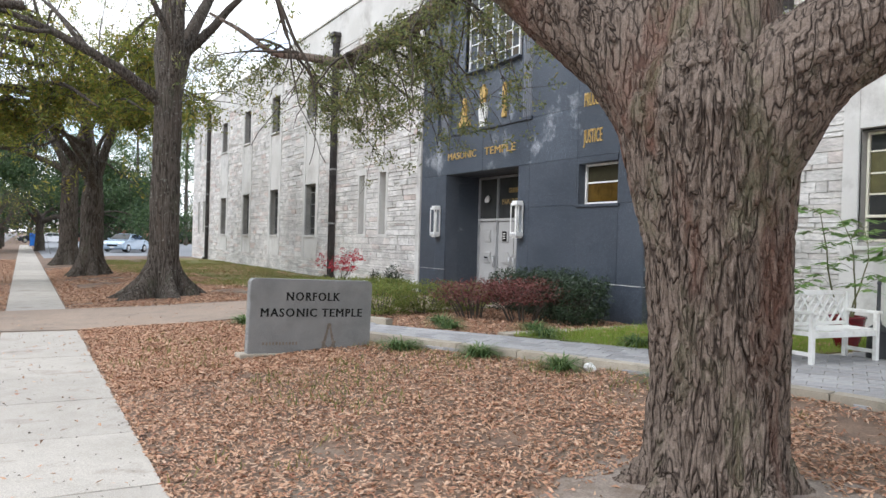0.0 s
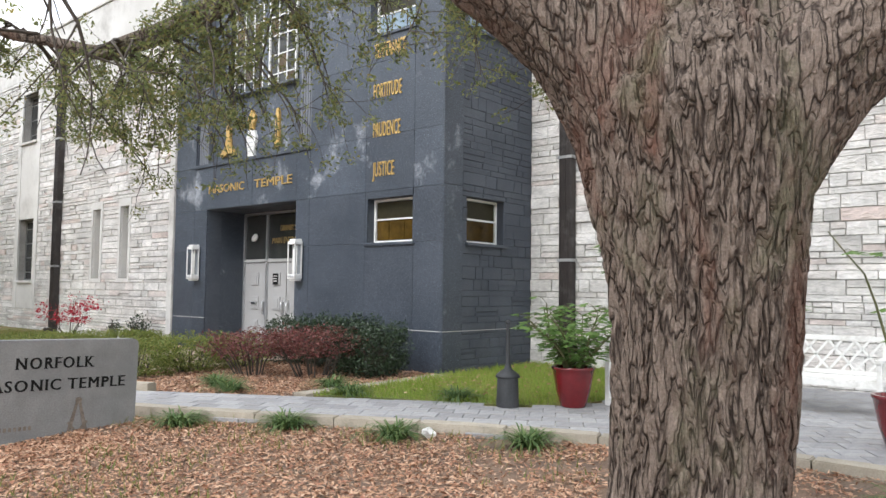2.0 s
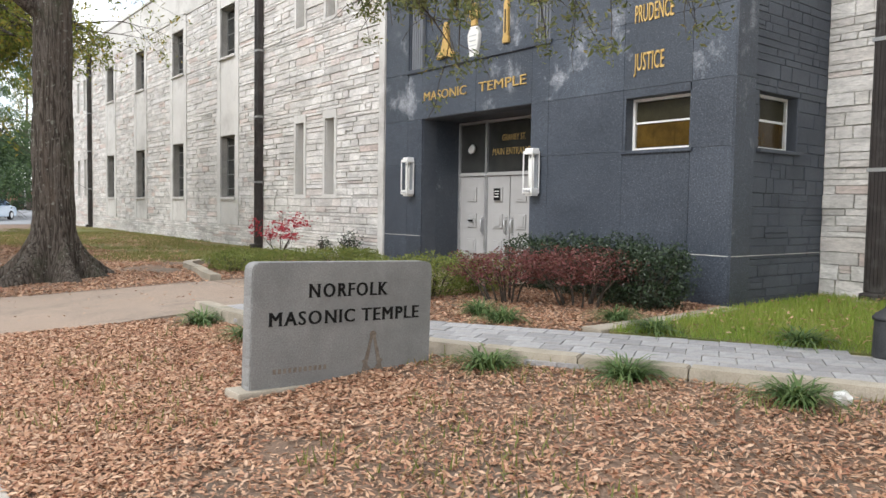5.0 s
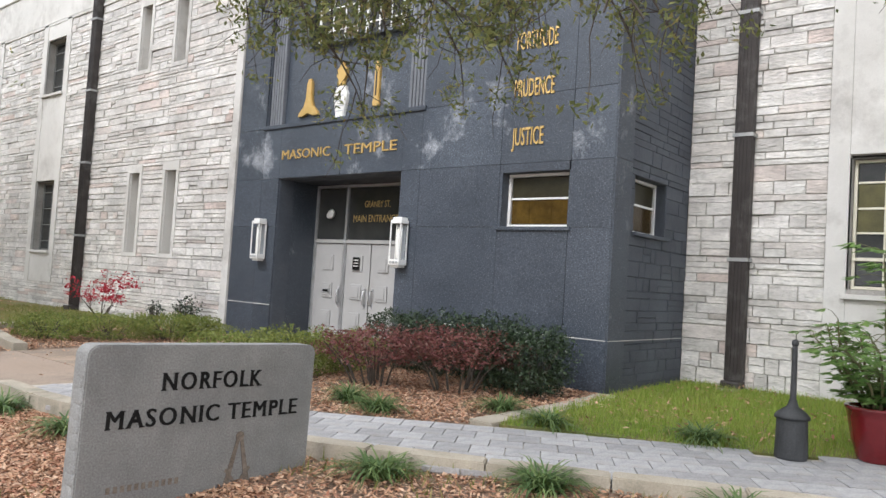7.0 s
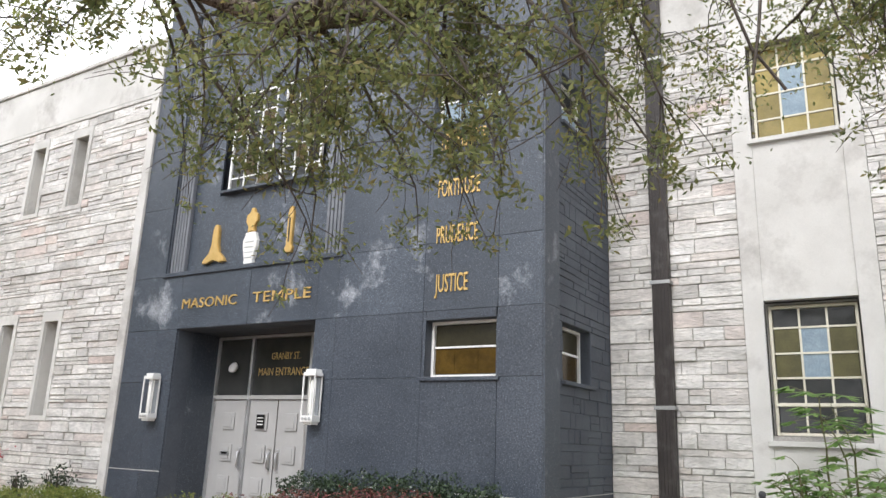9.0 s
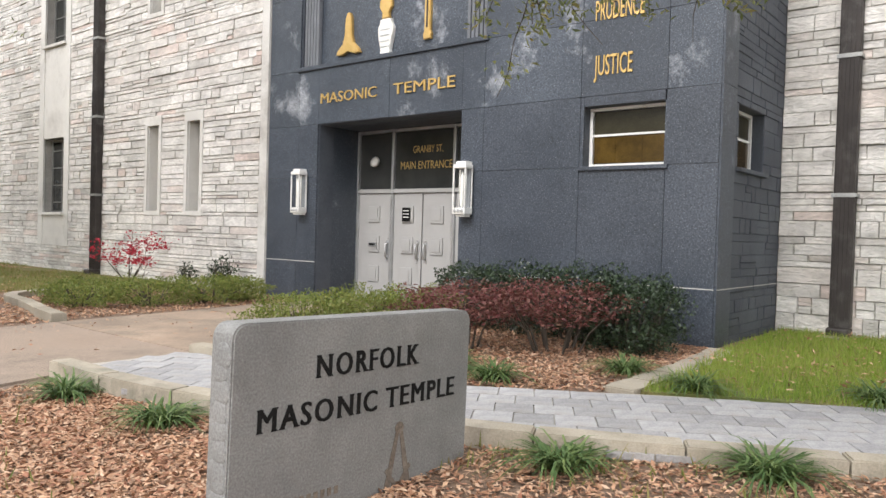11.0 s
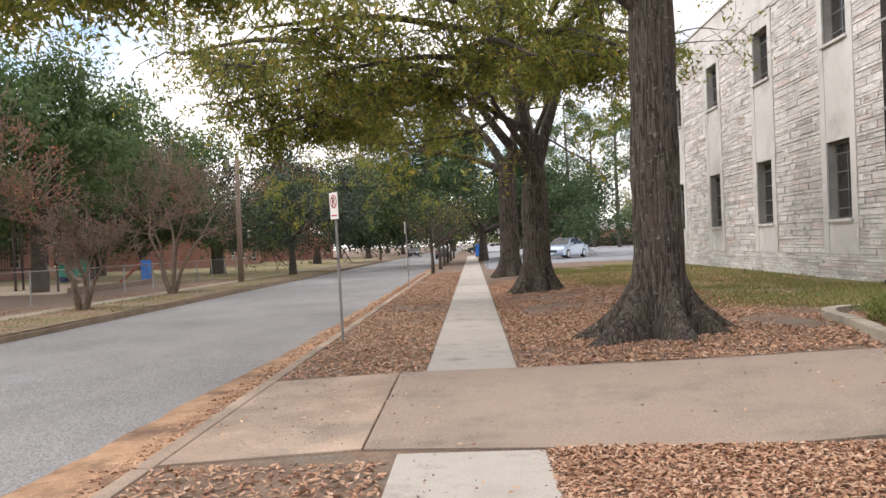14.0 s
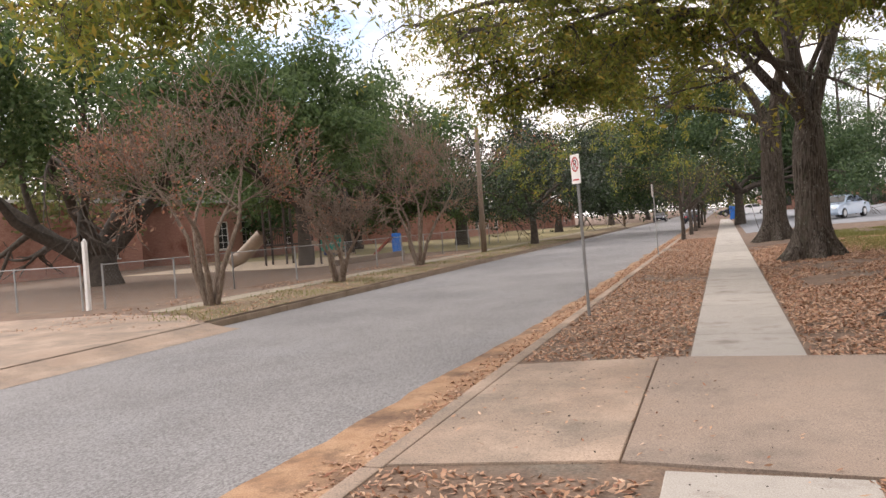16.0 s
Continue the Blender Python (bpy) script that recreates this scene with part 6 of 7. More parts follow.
TUFTS = [(4.9, 4.18), (5.55, 3.16), (5.93, 1.92), (6.52, 0.72), (6.5, -2.48), (3.78, 8.15), (3.87, 6.85), (8.2, 3.0), (6.7, 5.95), (7.95, 5.2), (7.55, 4.35), (6.9, 6.6)]
tufts = [grass_tuft(pose(0, 0, -5), 300 + k) for k in range(3)]
for k, (x, y) in enumerate(TUFTS):
    z = 0.27 if (x, y) == (8.2, 3.0) else ground_z(x)
    if k < 3:
        tufts[k].matrix_basis = pose(x, y, z, 0, 0, 40 * k)
    else:
        copy_thing(tufts[k % 3], pose(x, y, z, 0, 0, 57 * k))


def build_lawn():
    """The small bright lawn between path and wall."""
    area = [(p[0] + 0.05, p[1] + 0.02) for p in BACK if p[1] < 4.7] + [(13.05, 5.1), (10.3, 5.0), (8.3, 4.75), (7.2, 4.72)]
    holder = thing("lawn", "small lawn of fresh green grass", "grass", kind="stuff")
    prism("turf", area, 0.1, 0.285, LAWN_MAT, holder)
    rng = np.random.default_rng(9)
    at = []
    while len(at) < 26000:
        p = (rng.uniform(7.0, 13.1), rng.uniform(1.4, 5.1))
        if inside(p, area):
            at.append((p[0], p[1], 0.284))
    at = np.array(at)
    n = len(at)
    a, h = rng.uniform(0, 6.28, n), rng.uniform(0.03, 0.085, n)
    side = np.stack([np.cos(a), np.sin(a), 0 * a], 1) * 0.005
    lean = rng.normal(size=(n, 3)) * 0.025
    top = at + lean + np.stack([0 * h, 0 * h, h], 1)
    quads("grass_blades", np.stack([at - side, at + side, top + side * 0.2, top - side * 0.2], 1), GRASS, holder)


build_lawn()


def garden_bench(m):
    """A white bench with a lattice back, seat slats and plain arms; it faces -y."""
    ob = thing("garden_bench", "white painted wooden bench with a lattice back", "bench", m, "white benches")
    w, d = 0.66, 0.52
    for x in (-w, w - 0.06):
        boxes("leg", WHITE_WOOD, ob, (x, x + 0.06, -0.06, 0.0, 0, 0.92), bevel=0.006)
        boxes("leg", WHITE_WOOD, ob, (x, x + 0.06, -d, -d + 0.06, 0, 0.64), bevel=0.006)
        boxes("arm", WHITE_WOOD, ob, (x - 0.01, x + 0.07, -d - 0.03, -0.06, 0.64, 0.68), bevel=0.008)
        boxes("stretcher", WHITE_WOOD, ob, (x + 0.012, x + 0.048, -d + 0.06, -0.06, 0.1, 0.15), bevel=0.004)
        boxes("side_rail", WHITE_WOOD, ob, (x + 0.012, x + 0.048, -d + 0.06, -0.06, 0.36, 0.42), bevel=0.004)
    boxes("front_rail", WHITE_WOOD, ob, (-w + 0.06, w - 0.06, -d + 0.01, -d + 0.045, 0.34, 0.42), bevel=0.004)
    boxes("back_rail", WHITE_WOOD, ob, (-w + 0.06, w - 0.06, -0.05, -0.01, 0.87, 0.93), bevel=0.006)
    boxes("back_rail", WHITE_WOOD, ob, (-w + 0.06, w - 0.06, -0.05, -0.01, 0.45, 0.5), bevel=0.006)
    for k in range(7):
        boxes("slat", WHITE_WOOD, ob, (-w + 0.061, w - 0.061, -d + 0.05 + k * 0.062, -d + 0.1 + k * 0.062, 0.421, 0.443), bevel=0.004)
    n = 4
    step = (2 * w - 0.12) / n
    for k in range(n):
        x0 = -w + 0.06 + k * step
        for a, b in (((x0, 0.5), (x0 + step, 0.87)), ((x0, 0.87), (x0 + step, 0.5)), ((x0 + step / 2, 0.5), (x0 + step, 0.685)), ((x0, 0.685), (x0 + step / 2, 0.87))):
            bm = bmesh.new()
            ln, ang = math.hypot(b[0] - a[0], b[1] - a[1]), math.atan2(b[1] - a[1], b[0] - a[0])
            box(bm, 0, ln, -0.011, 0.011, -0.014, 0.014)
            lat = part("lattice_bar", bm, WHITE_WOOD, ob)
            lat.matrix_basis = Matrix.Translation((a[0], -0.03, a[1])) @ Matrix.Rotation(-ang, 4, "Y")
    return ob


bench = garden_bench(pose(9.84, 1.32, 0.288, 0, 0, -4))
copy_thing(bench, pose(11.0, -0.82, 0.288, 0, 0, -88))


def smokers_post(m):
    ob = thing("smokers_post", "charcoal cigarette receptacle with a tapered neck", "ash bin", m, "ash bins")
    bm = bmesh.new()
    lathe(bm, [(0.135, 0), (0.142, 0.02), (0.132, 0.34), (0.128, 0.36)], 24)
    part("canister", bm, CHARCOAL, ob, smooth=False)
    bm = bmesh.new()
    lathe(bm, [(0.152, 0.361), (0.152, 0.385), (0.12, 0.42), (0.05, 0.47), (0.028, 0.54), (0.023, 0.98), (0.022, 1.02)], 24)
    part("neck", bm, CHARCOAL, ob, smooth=True)
    bm = bmesh.new()
    lathe(bm, [(0.026, 1.021), (0.03, 1.03), (0.03, 1.06), (0.015, 1.075)], 16)
    part("cap", bm, CHARCOAL, ob, smooth=True)
    return ob


post = smokers_post(pose(8.2, 2.18, 0.288))
copy_thing(post, pose(10.75, 0.95, 0.288))


def potted_plant(name, label, m, seed, stems, leaf_len, spread_r, h, count, palmate=False, crown_only=False):
    rng = np.random.default_rng(seed)
    ob = thing(name, label, "potted plant", m)
    bm = bmesh.new()
    lathe(bm, [(0.15, 0), (0.16, 0.02), (0.215, 0.2), (0.25, 0.4), (0.262, 0.46), (0.275, 0.47), (0.275, 0.5), (0.24, 0.5), (0.222, 0.45)], 28)
    part("pot", bm, RED_POT, ob, "glazed deep red pot", True)
    bm = bmesh.new()
    lathe(bm, [(0.222, 0.4), (0.222, 0.44)], 20)
    part("soil", bm, SOIL, ob)
    tubes, tips, pet = [], [], []
    for k in range(stems):
        a = 2 * math.pi * k / stems + rng.uniform(0, 0.7)
        p, d = np.array([math.cos(a) * 0.08, math.sin(a) * 0.08, 0.43]), np.array([math.cos(a) * spread_r, math.sin(a) * spread_r, 1.0])
        pts = [p]
        for j in range(6):
            d = d + rng.normal(size=3) * 0.13
            d /= np.linalg.norm(d)
            p = p + d * h * rng.uniform(0.75, 1.15) / 6
            pts.append(p)
        tubes.append((pts, list(np.linspace(0.02, 0.007, 7))))
        tips.extend(pts[5:] if crown_only else pts[2:] if palmate else pts[1:])
    quad_list = []
    for k in range(count):
        p = tips[int(rng.integers(len(tips)))]
        a, el = rng.uniform(0, 6.28), rng.uniform(-0.1, 0.7)
        out = np.array([math.cos(a) * math.cos(el), math.sin(a) * math.cos(el), math.sin(el)])
        ln = leaf_len * rng.uniform(0.7, 1.3)
        hub = p + out * ln
        tubes.append(([p, p + out * ln * 0.5 + np.array([0, 0, 0.02]), hub], [0.004, 0.003, 0.003]))
        for j in range(7 if palmate else 5):
            b = a + (j - (3 if palmate else 2)) * 0.42
            way = np.array([math.cos(b), math.sin(b), -0.25 + 0.1 * rng.normal()])
            way /= np.linalg.norm(way)
            side = np.cross(way, (0, 0, 1)) * leaf_len * (0.11 if palmate else 0.13)
            tip = hub + way * leaf_len * rng.uniform(0.6, 0.9)
            mid = hub + way * leaf_len * 0.42
            quad_list.append([hub, mid + side + np.array([0, 0, -0.01]), tip, mid - side + np.array([0, 0, -0.01])])
    limbs_part("branchwork", tubes, mat("green_stem", (0.09, 0.1, 0.04), (0.14, 0.13, 0.06)), ob)
    quads("foliage", quad_list, PLANT_LEAF, ob)
    return ob


potted_plant("potted_shrub", "bushy green plant in a red glazed pot", pose(8.8, 1.6, 0.288), 401, 14, 0.15, 0.5, 0.92, 420)
potted_plant("potted_papaya", "tall palm-like plant in a red glazed pot", pose(11.15, 0.38, 0.288), 402, 2, 0.36, 0.18, 1.15, 34, True, True)
potted_plant("potted_papaya", "tall thin plant with broad leaves in a red pot", pose(11.3, 1.75, 0.288), 403, 3, 0.3, 0.24, 1.75, 44, True)
potted_plant("potted_papaya", "bare-stemmed plant in a red glazed pot", pose(8.75, -2.0, 0.288), 404, 3, 0.2, 0.25, 1.8, 12, True)
bm = bmesh.new()
r_ = bmesh.ops.create_icosphere(bm, subdivisions=2, radius=0.08)["verts"]
for v_ in r_:
    v_.co *= 1 + 0.5 * noise.noise(v_.co * 14)
bmesh.ops.scale(bm, vec=(1, 0.8, 0.7), verts=r_)
scrap = part("paper_scrap", bm, FRAME_WHITE)
scrap.matrix_basis = pose(6.2, 1.7, 0.3)
tagged(scrap, "crumpled white paper on the mulch", "paper")


# ---- fallen leaves and litter ----
def scatter(name, label, seed, count, region, length, width, material, lift=0.006, keep=None):
    """Loose leaves over the ground of a region (x0, x1, y0, y1)."""
    rng = np.random.default_rng(seed)
    x0, x1, y0, y1 = region
    x, y = rng.uniform(x0, x1, count), rng.uniform(y0, y1, count)
    if keep is not None:
        ok = np.array([keep(a, b) for a, b in zip(x, y)])
        x, y = x[ok], y[ok]
    z = np.interp(x, G_X, G_Z) + lift + rng.uniform(0, 0.018, len(x))
    at = np.stack([x, y, z], 1)
    ob = quads(name, leaf_quads(rng, at, length, width, 0.72), material)
    return tagged(ob, label, "leaves", kind="stuff")


def bare(x, y, s=0.0):
    return noise.noise((x * 0.45 + s, y * 0.45, 3.3)) + 0.5 * noise.noise((x * 1.7, y * 1.7, s))


FRONT_AT = sorted((p[1], p[0]) for p in FRONT)
FY, FXS = [p[0] for p in FRONT_AT], [p[1] for p in FRONT_AT]


def bare_earth(x, y):
    """Where the leaves are worn away round the oak's foot."""
    d = math.hypot((x - 3.75) * 0.8, (y + 2.2) * 1.05)
    return d < 1.0 + 0.35 * noise.noise((x * 1.3, y * 1.3, 6)) + 0.2 * noise.noise((x * 5, y * 5, 2)) and random.random() < 0.9


def mulch(x, y):
    if x > np.interp(y, FY, FXS) - 0.1 or math.hypot(x - 4.2, y + 1.85) < 0.62 or bare_earth(x, y):
        return False
    return y < 9.5 - max(0.0, x - 1.3) * 0.3 and bare(x, y) > -0.66 + 0.4 * random.random()


def mulch_edge(x, y):
    if x > np.interp(y, FY, FXS) - 0.1:
        return False
    return y < 9.5 - max(0.0, x - 1.3) * 0.3 and bare(x, y, 2) > -0.5 + 0.3 * random.random()


random.seed(7)
scatter("fallen_leaves", "thick carpet of dry reddish-brown oak leaves", 501, 135000, (1.15, 7.4, -8, 9.6), 0.058, 0.02, LEAFBED, keep=mulch)
scatter("fallen_leaves", "bright dry leaves heaped beside the walk", 510, 30000, (1.2, 4.1, 3.5, 9.6), 0.065, 0.024, LEAFBED, 0.012, keep=mulch_edge)
scatter("fallen_leaves", "dry brown leaves over thin grass", 502, 60000, (1.2, 6.5, 12.5, 34), 0.08, 0.03, LEAFBED,
        keep=lambda x, y: y > 13.2 - max(0.0, x - 1.3) * 0.25 and x < 5.6 + 0.12 * y * 0.2 and math.hypot(x - 3.45, y - 15.05) > 0.7 and bare(x, y, 5) > -0.55 + 0.4 * random.random() - 0.02 * (34 - y) * 0.2)
scatter("fallen_leaves", "dry brown leaves on the street verge", 503, 34000, (-1.84, -0.02, -6, 46), 0.075, 0.028, LEAFBED,
        keep=lambda x, y: not 9.3 < y < 13.05 and bare(x, y, 9) > -0.6 + 0.35 * random.random())
scatter("fallen_leaves", "leaves caught along the gutter", 504, 26000, (-2.6, -2.0, 0, 50), 0.07, 0.026, LEAFBED, 0.02, keep=lambda x, y: random.random() < (x + 2.55) / 0.5)
scatter("fallen_leaves", "leaves and mulch in the shrub beds", 505, 14000, (5.7, 10.3, 4.95, 8.9), 0.07, 0.025, LEAFBED, keep=lambda x, y: x > np.interp(y, [4.7, 5.6, 6.6, 7.5, 9], [7.1, 6.4, 5.9, 5.65, 5.6]) + 0.1)
scatter("fallen_leaves", "leaves and mulch in the shrub beds", 506, 8000, (5.8, 10.3, 12.6, 16.2), 0.07, 0.025, LEAFBED)
scatter("fallen_leaves", "scattered leaves on the walks", 507, 1900, (-1.8, 9.5, -6, 13), 0.06, 0.022, LEAFBED, 0.03,
        keep=lambda x, y: (0 < x < 1.16) or 9.7 < y < 12.2)
scatter("acorn_litter", "dark acorns and twigs on the concrete", 508, 1500, (-1.8, 3.2, -6, 13), 0.022, 0.018, TWIG, 0.022, keep=lambda x, y: (0.02 < x < 1.14) or (9.75 < y < 12.8 and x < 1.4))
scatter("fallen_leaves", "leaves on the far verge", 509, 9000, (-15, -9.8, 16.5, 50), 0.09, 0.035, LEAFBED, keep=lambda x, y: bare(x, y, 2) > -0.1 + 0.3 * random.random())

# ---- the street, its far side and the distance ----
def plot(name, outline, dz, material, label, category, kind="structure"):
    bm = bmesh.new()
    f = bm.faces.new([bm.verts.new((x, y, ground_z(x) + dz)) for x, y in outline])
    bmesh.ops.recalc_face_normals(bm, faces=bm.faces)
    if f.normal.z < 0:
        f.normal_flip()
    return tagged(part(name, bm, material), label, category, kind=kind)


plot("driveway_apron", [(-9.62, 11.0), (-9.62, 17.1), (-11.2, 18.6), (-14.2, 19.3), (-17, 18.6), (-24, 17.6), (-24, 11)], 0.012, TAN, "sandy tan concrete driveway across the street", "driveway")
apron = thing("apron_ramp", "sandy tan concrete ramp down to the street", "driveway", kind="structure")
bm = bmesh.new()
ramp_rows = [[bm.verts.new((x, y, z)) for y in np.linspace(10.6, 17.3, 12)] for x, z in ((-9.75, 0.016), (-9.55, -0.01), (-9.15, -0.1), (-8.8, -0.134))]
for ra, rb in zip(ramp_rows, ramp_rows[1:]):
    for k in range(11):
        bm.faces.new((ra[k], rb[k], rb[k + 1], ra[k + 1]))
part("slab", bm, TAN, apron)
plot("far_verge", [(-9.78, 17.4), (-9.78, 120), (-12.4, 120), (-12.4, 19.2), (-11.2, 18.8)], 0.012, mat("dry_verge", (0.17, 0.125, 0.08), (0.24, 0.18, 0.11), scale=1.2, fine=40, rough=0.95, bump=0.6, depth=0.01, grain=0.35, stain=(0.15, 0.15, 0.06), stain_scale=0.8), "thin grass verge across the street", "grass", "stuff")
plot("far_pavement", [(-12.4, 19.4), (-12.4, 120), (-13.3, 120), (-13.3, 19.6)], 0.016, mat("dull_far_concrete", (0.27, 0.24, 0.18), (0.34, 0.3, 0.23), scale=0.8, fine=30, rough=0.95, stain=(0.18, 0.14, 0.09), stain_scale=0.5), "narrow worn pavement across the street", "pavement")
plot("school_lawn", [(-13.4, 50), (-13.4, 120), (-60, 120), (-60, 66), (-30, 50)], 0.01, mat("dry_lawn", (0.22, 0.19, 0.09), (0.3, 0.25, 0.13), scale=0.6, fine=40, rough=0.95, grain=0.25), "dry pale lawn beyond the fence", "grass", "stuff")
plot("play_sand", [(-19, 38), (-18, 47), (-22, 52), (-34, 52), (-34, 40)], 0.014, mat("play_sand", (0.42, 0.33, 0.24), (0.5, 0.41, 0.31), rough=0.95, grain=0.15), "pale sand of the playground", "sand", "stuff")
tagged(sheet("car_park", 1.5, 60, 48.4, 128, 0.014, mat("car_park_asphalt", (0.2, 0.21, 0.225), (0.25, 0.26, 0.275), scale=0.4, fine=90, rough=0.9, grain=0.2)), "grey asphalt car park", "car park", kind="structure")


def build_thin_grass():
    bm = bmesh.new()
    ys = np.arange(15.9, 44, 0.4)
    left = np.interp(ys, [15.9, 17, 19, 24, 44], [9.2, 7.2, 5.9, 5.2, 3.4])
    rows = []
    for y, x0 in zip(ys, left):
        x0 = x0 + 0.5 * noise.noise((0, y * 0.8, 1)) + 0.3 * noise.noise((0, y * 2.1, 7))
        rows.append([bm.verts.new((x, y, ground_z(x) + 0.02)) for x in (x0, max(x0 + 0.1, 9.0) if x0 < 9 else x0 + 0.1, 10.36)])
    for a, b in zip(rows, rows[1:]):
        for j in range(2):
            bm.faces.new((a[j], a[j + 1], b[j + 1], b[j]))
    return tagged(part("thin_grass", bm, LAWN_MAT), "thin patchy grass beside the stone wing", "grass", kind="stuff")


build_thin_grass()


def build_bare_earth():
    """Pale sandy earth worn bare round the oak's foot."""
    bm = bmesh.new()
    rings = []
    for q in (0.0, 0.35, 0.7, 1.0):
        ring = []
        for k in range(48):
            a = 2 * math.pi * k / 48
            d = q * (1.12 + 0.3 * noise.noise((math.cos(a) * 1.4, math.sin(a) * 1.4, 3)) + 0.12 * noise.noise((math.cos(a) * 5, math.sin(a) * 5, 8)))
            x, y = 3.8 + math.cos(a) * d * 1.2, -2.15 + math.sin(a) * d
            ring.append(bm.verts.new((x, y, ground_z(x) + 0.028 - 0.03 * q * q)))
        rings.append(ring)
    for a, b in zip(rings, rings[1:]):
        for k in range(48):
            bm.faces.new((a[k], b[k], b[(k + 1) % 48], a[(k + 1) % 48]))
    bmesh.ops.remove_doubles(bm, verts=bm.verts, dist=0.0005)
    earth = mat("pale_sandy_earth", (0.2, 0.165, 0.135), (0.3, 0.255, 0.215), scale=3, fine=60, rough=0.95, bump=0.8, depth=0.012, grain=0.35, stain=(0.15, 0.11, 0.08), stain_scale=2.2)
    return tagged(part("bare_earth", bm, earth), "pale sandy earth worn bare round the oak", "earth", kind="stuff")


build_bare_earth()


def build_blades(name, label, seed, count, region, keep, material):
    """Short blades of grass that stand on the ground of a region."""
    rng = np.random.default_rng(seed)
    x, y = rng.uniform(region[0], region[1], count), rng.uniform(region[2], region[3], count)
    ok = np.array([keep(a, b) for a, b in zip(x, y)])
    x, y = x[ok], y[ok]
    n = len(x)
    at = np.stack([x, y, np.interp(x, G_X, G_Z) + 0.015], 1)
    a, h = rng.uniform(0, 6.28, n), rng.uniform(0.025, 0.075, n)
    side = np.stack([np.cos(a), np.sin(a), 0 * a], 1) * 0.007
    top = at + rng.normal(size=(n, 3)) * 0.025 + np.stack([0 * h, 0 * h, h], 1)
    return tagged(quads(name, np.stack([at - side, at + side, top + side * 0.2, top - side * 0.2], 1), material), label, "grass", kind="stuff")


DULL_GRASS = leaf_mat("dull_autumn_grass", [(0.12, 0.16, 0.035), (0.2, 0.22, 0.06), (0.28, 0.23, 0.09), (0.16, 0.2, 0.05)], trans=0.35)
random.seed(11)
build_blades("grass_blades", "sparse green blades between the fallen leaves", 519, 9000, (1.2, 6.5, -3, 9.4), lambda x, y: mulch(x, y) and bare(x, y, 3) > 0.25 - 0.2 * random.random(), DULL_GRASS)
build_blades("grass_blades", "dull green blades among fallen leaves", 520, 70000, (3.4, 10.3, 15.5, 40),
             lambda x, y: x > np.interp(y, [15.9, 17, 19, 24, 44], [9.0, 6.6, 5.2, 4.6, 3.4]) - random.random() and bare(x, y, 4) > -0.35 + 0.3 * random.random(), DULL_GRASS)
build_blades("grass_blades", "sparse grass on the far verge", 521, 12000, (-12.4, -9.8, 17.5, 60), lambda x, y: bare(x, y, 8) > -0.1 + 0.3 * random.random(), DULL_GRASS)
scatter("fallen_leaves", "a few dry leaves on the thin grass", 522, 9000, (5.0, 10.2, 15.8, 34), 0.08, 0.03, LEAFBED, 0.03, keep=lambda x, y: bare(x, y, 6) > 0.1 - 0.4 * random.random() and x + 0.4 * random.random() > 5.6 and not (x > 9.9) and (y > 16.6 or x < 6))


scatter("fallen_leaves", "a few dry leaves on the small lawn", 523, 900, (7.6, 13.0, 1.7, 5.0), 0.07, 0.028, LEAFBED, 0.07, keep=lambda x, y: x > np.interp(y, [1.5, 2.75, 3.9, 4.75], [9.6, 8.1, 7.6, 7.1]) and random.random() < 0.4 + bare(x, y, 1))


def parking_sign(x, y, h, turn, plate=True):
    ob = thing("parking_sign", "small white no-parking sign on a galvanised post", "road sign", pose(x, y, -0.01), "parking signs")
    bm = bmesh.new()
    box(bm, -0.03, 0.03, -0.006, 0.006, 0, h, 0.002)
    box(bm, -0.03, -0.022, -0.02, 0.006, 0, h, 0.001)
    box(bm, 0.022, 0.03, -0.02, 0.006, 0, h, 0.001)
    part("post", bm, GALV, ob).matrix_basis = pose(0, 0, 0, 1.2, 0, turn)
    p = boxes("plate", SIGN_WHITE, ob, (-0.15, 0.15, -0.028, -0.024, h - 0.47, h), bevel=0.001)
    p.matrix_basis = pose(0, -0.03, 0, 1.2, 0, turn)
    bm = bmesh.new()
    n = 28
    for r0, r1 in ((0.095, 0.12),):
        a = [bm.verts.new((r0 * math.cos(6.2832 * k / n), -0.0295, h - 0.16 + r0 * math.sin(6.2832 * k / n))) for k in range(n)]
        b = [bm.verts.new((r1 * math.cos(6.2832 * k / n), -0.0295, h - 0.16 + r1 * math.sin(6.2832 * k / n))) for k in range(n)]
        for k in range(n):
            bm.faces.new((a[k], a[(k + 1) % n], b[(k + 1) % n], b[k]))
    part("ring", bm, SIGN_RED, p, "red ring")
    lettering("P", 0.22, 0.001, LETTER, p, Matrix.Translation((0, -0.031, h - 0.235)) @ pose(0, 0, 0, 90, 0, 0))
    bm = bmesh.new()
    box(bm, -0.1, 0.1, -0.0335, -0.0325, -0.012, 0.012)
    part("bar", bm, SIGN_RED, p).matrix_basis = Matrix.Translation((0, 0, h - 0.16)) @ Matrix.Rotation(radians(45), 4, "Y")
    boxes("arrow", SIGN_RED, p, (-0.1, 0.1, -0.03, -0.029, h - 0.42, h - 0.395))
    return ob


parking_sign(-1.7, 16.88, 2.63, -52)
parking_sign(-2.2 + 0.3, 33.2, 2.6, -100)


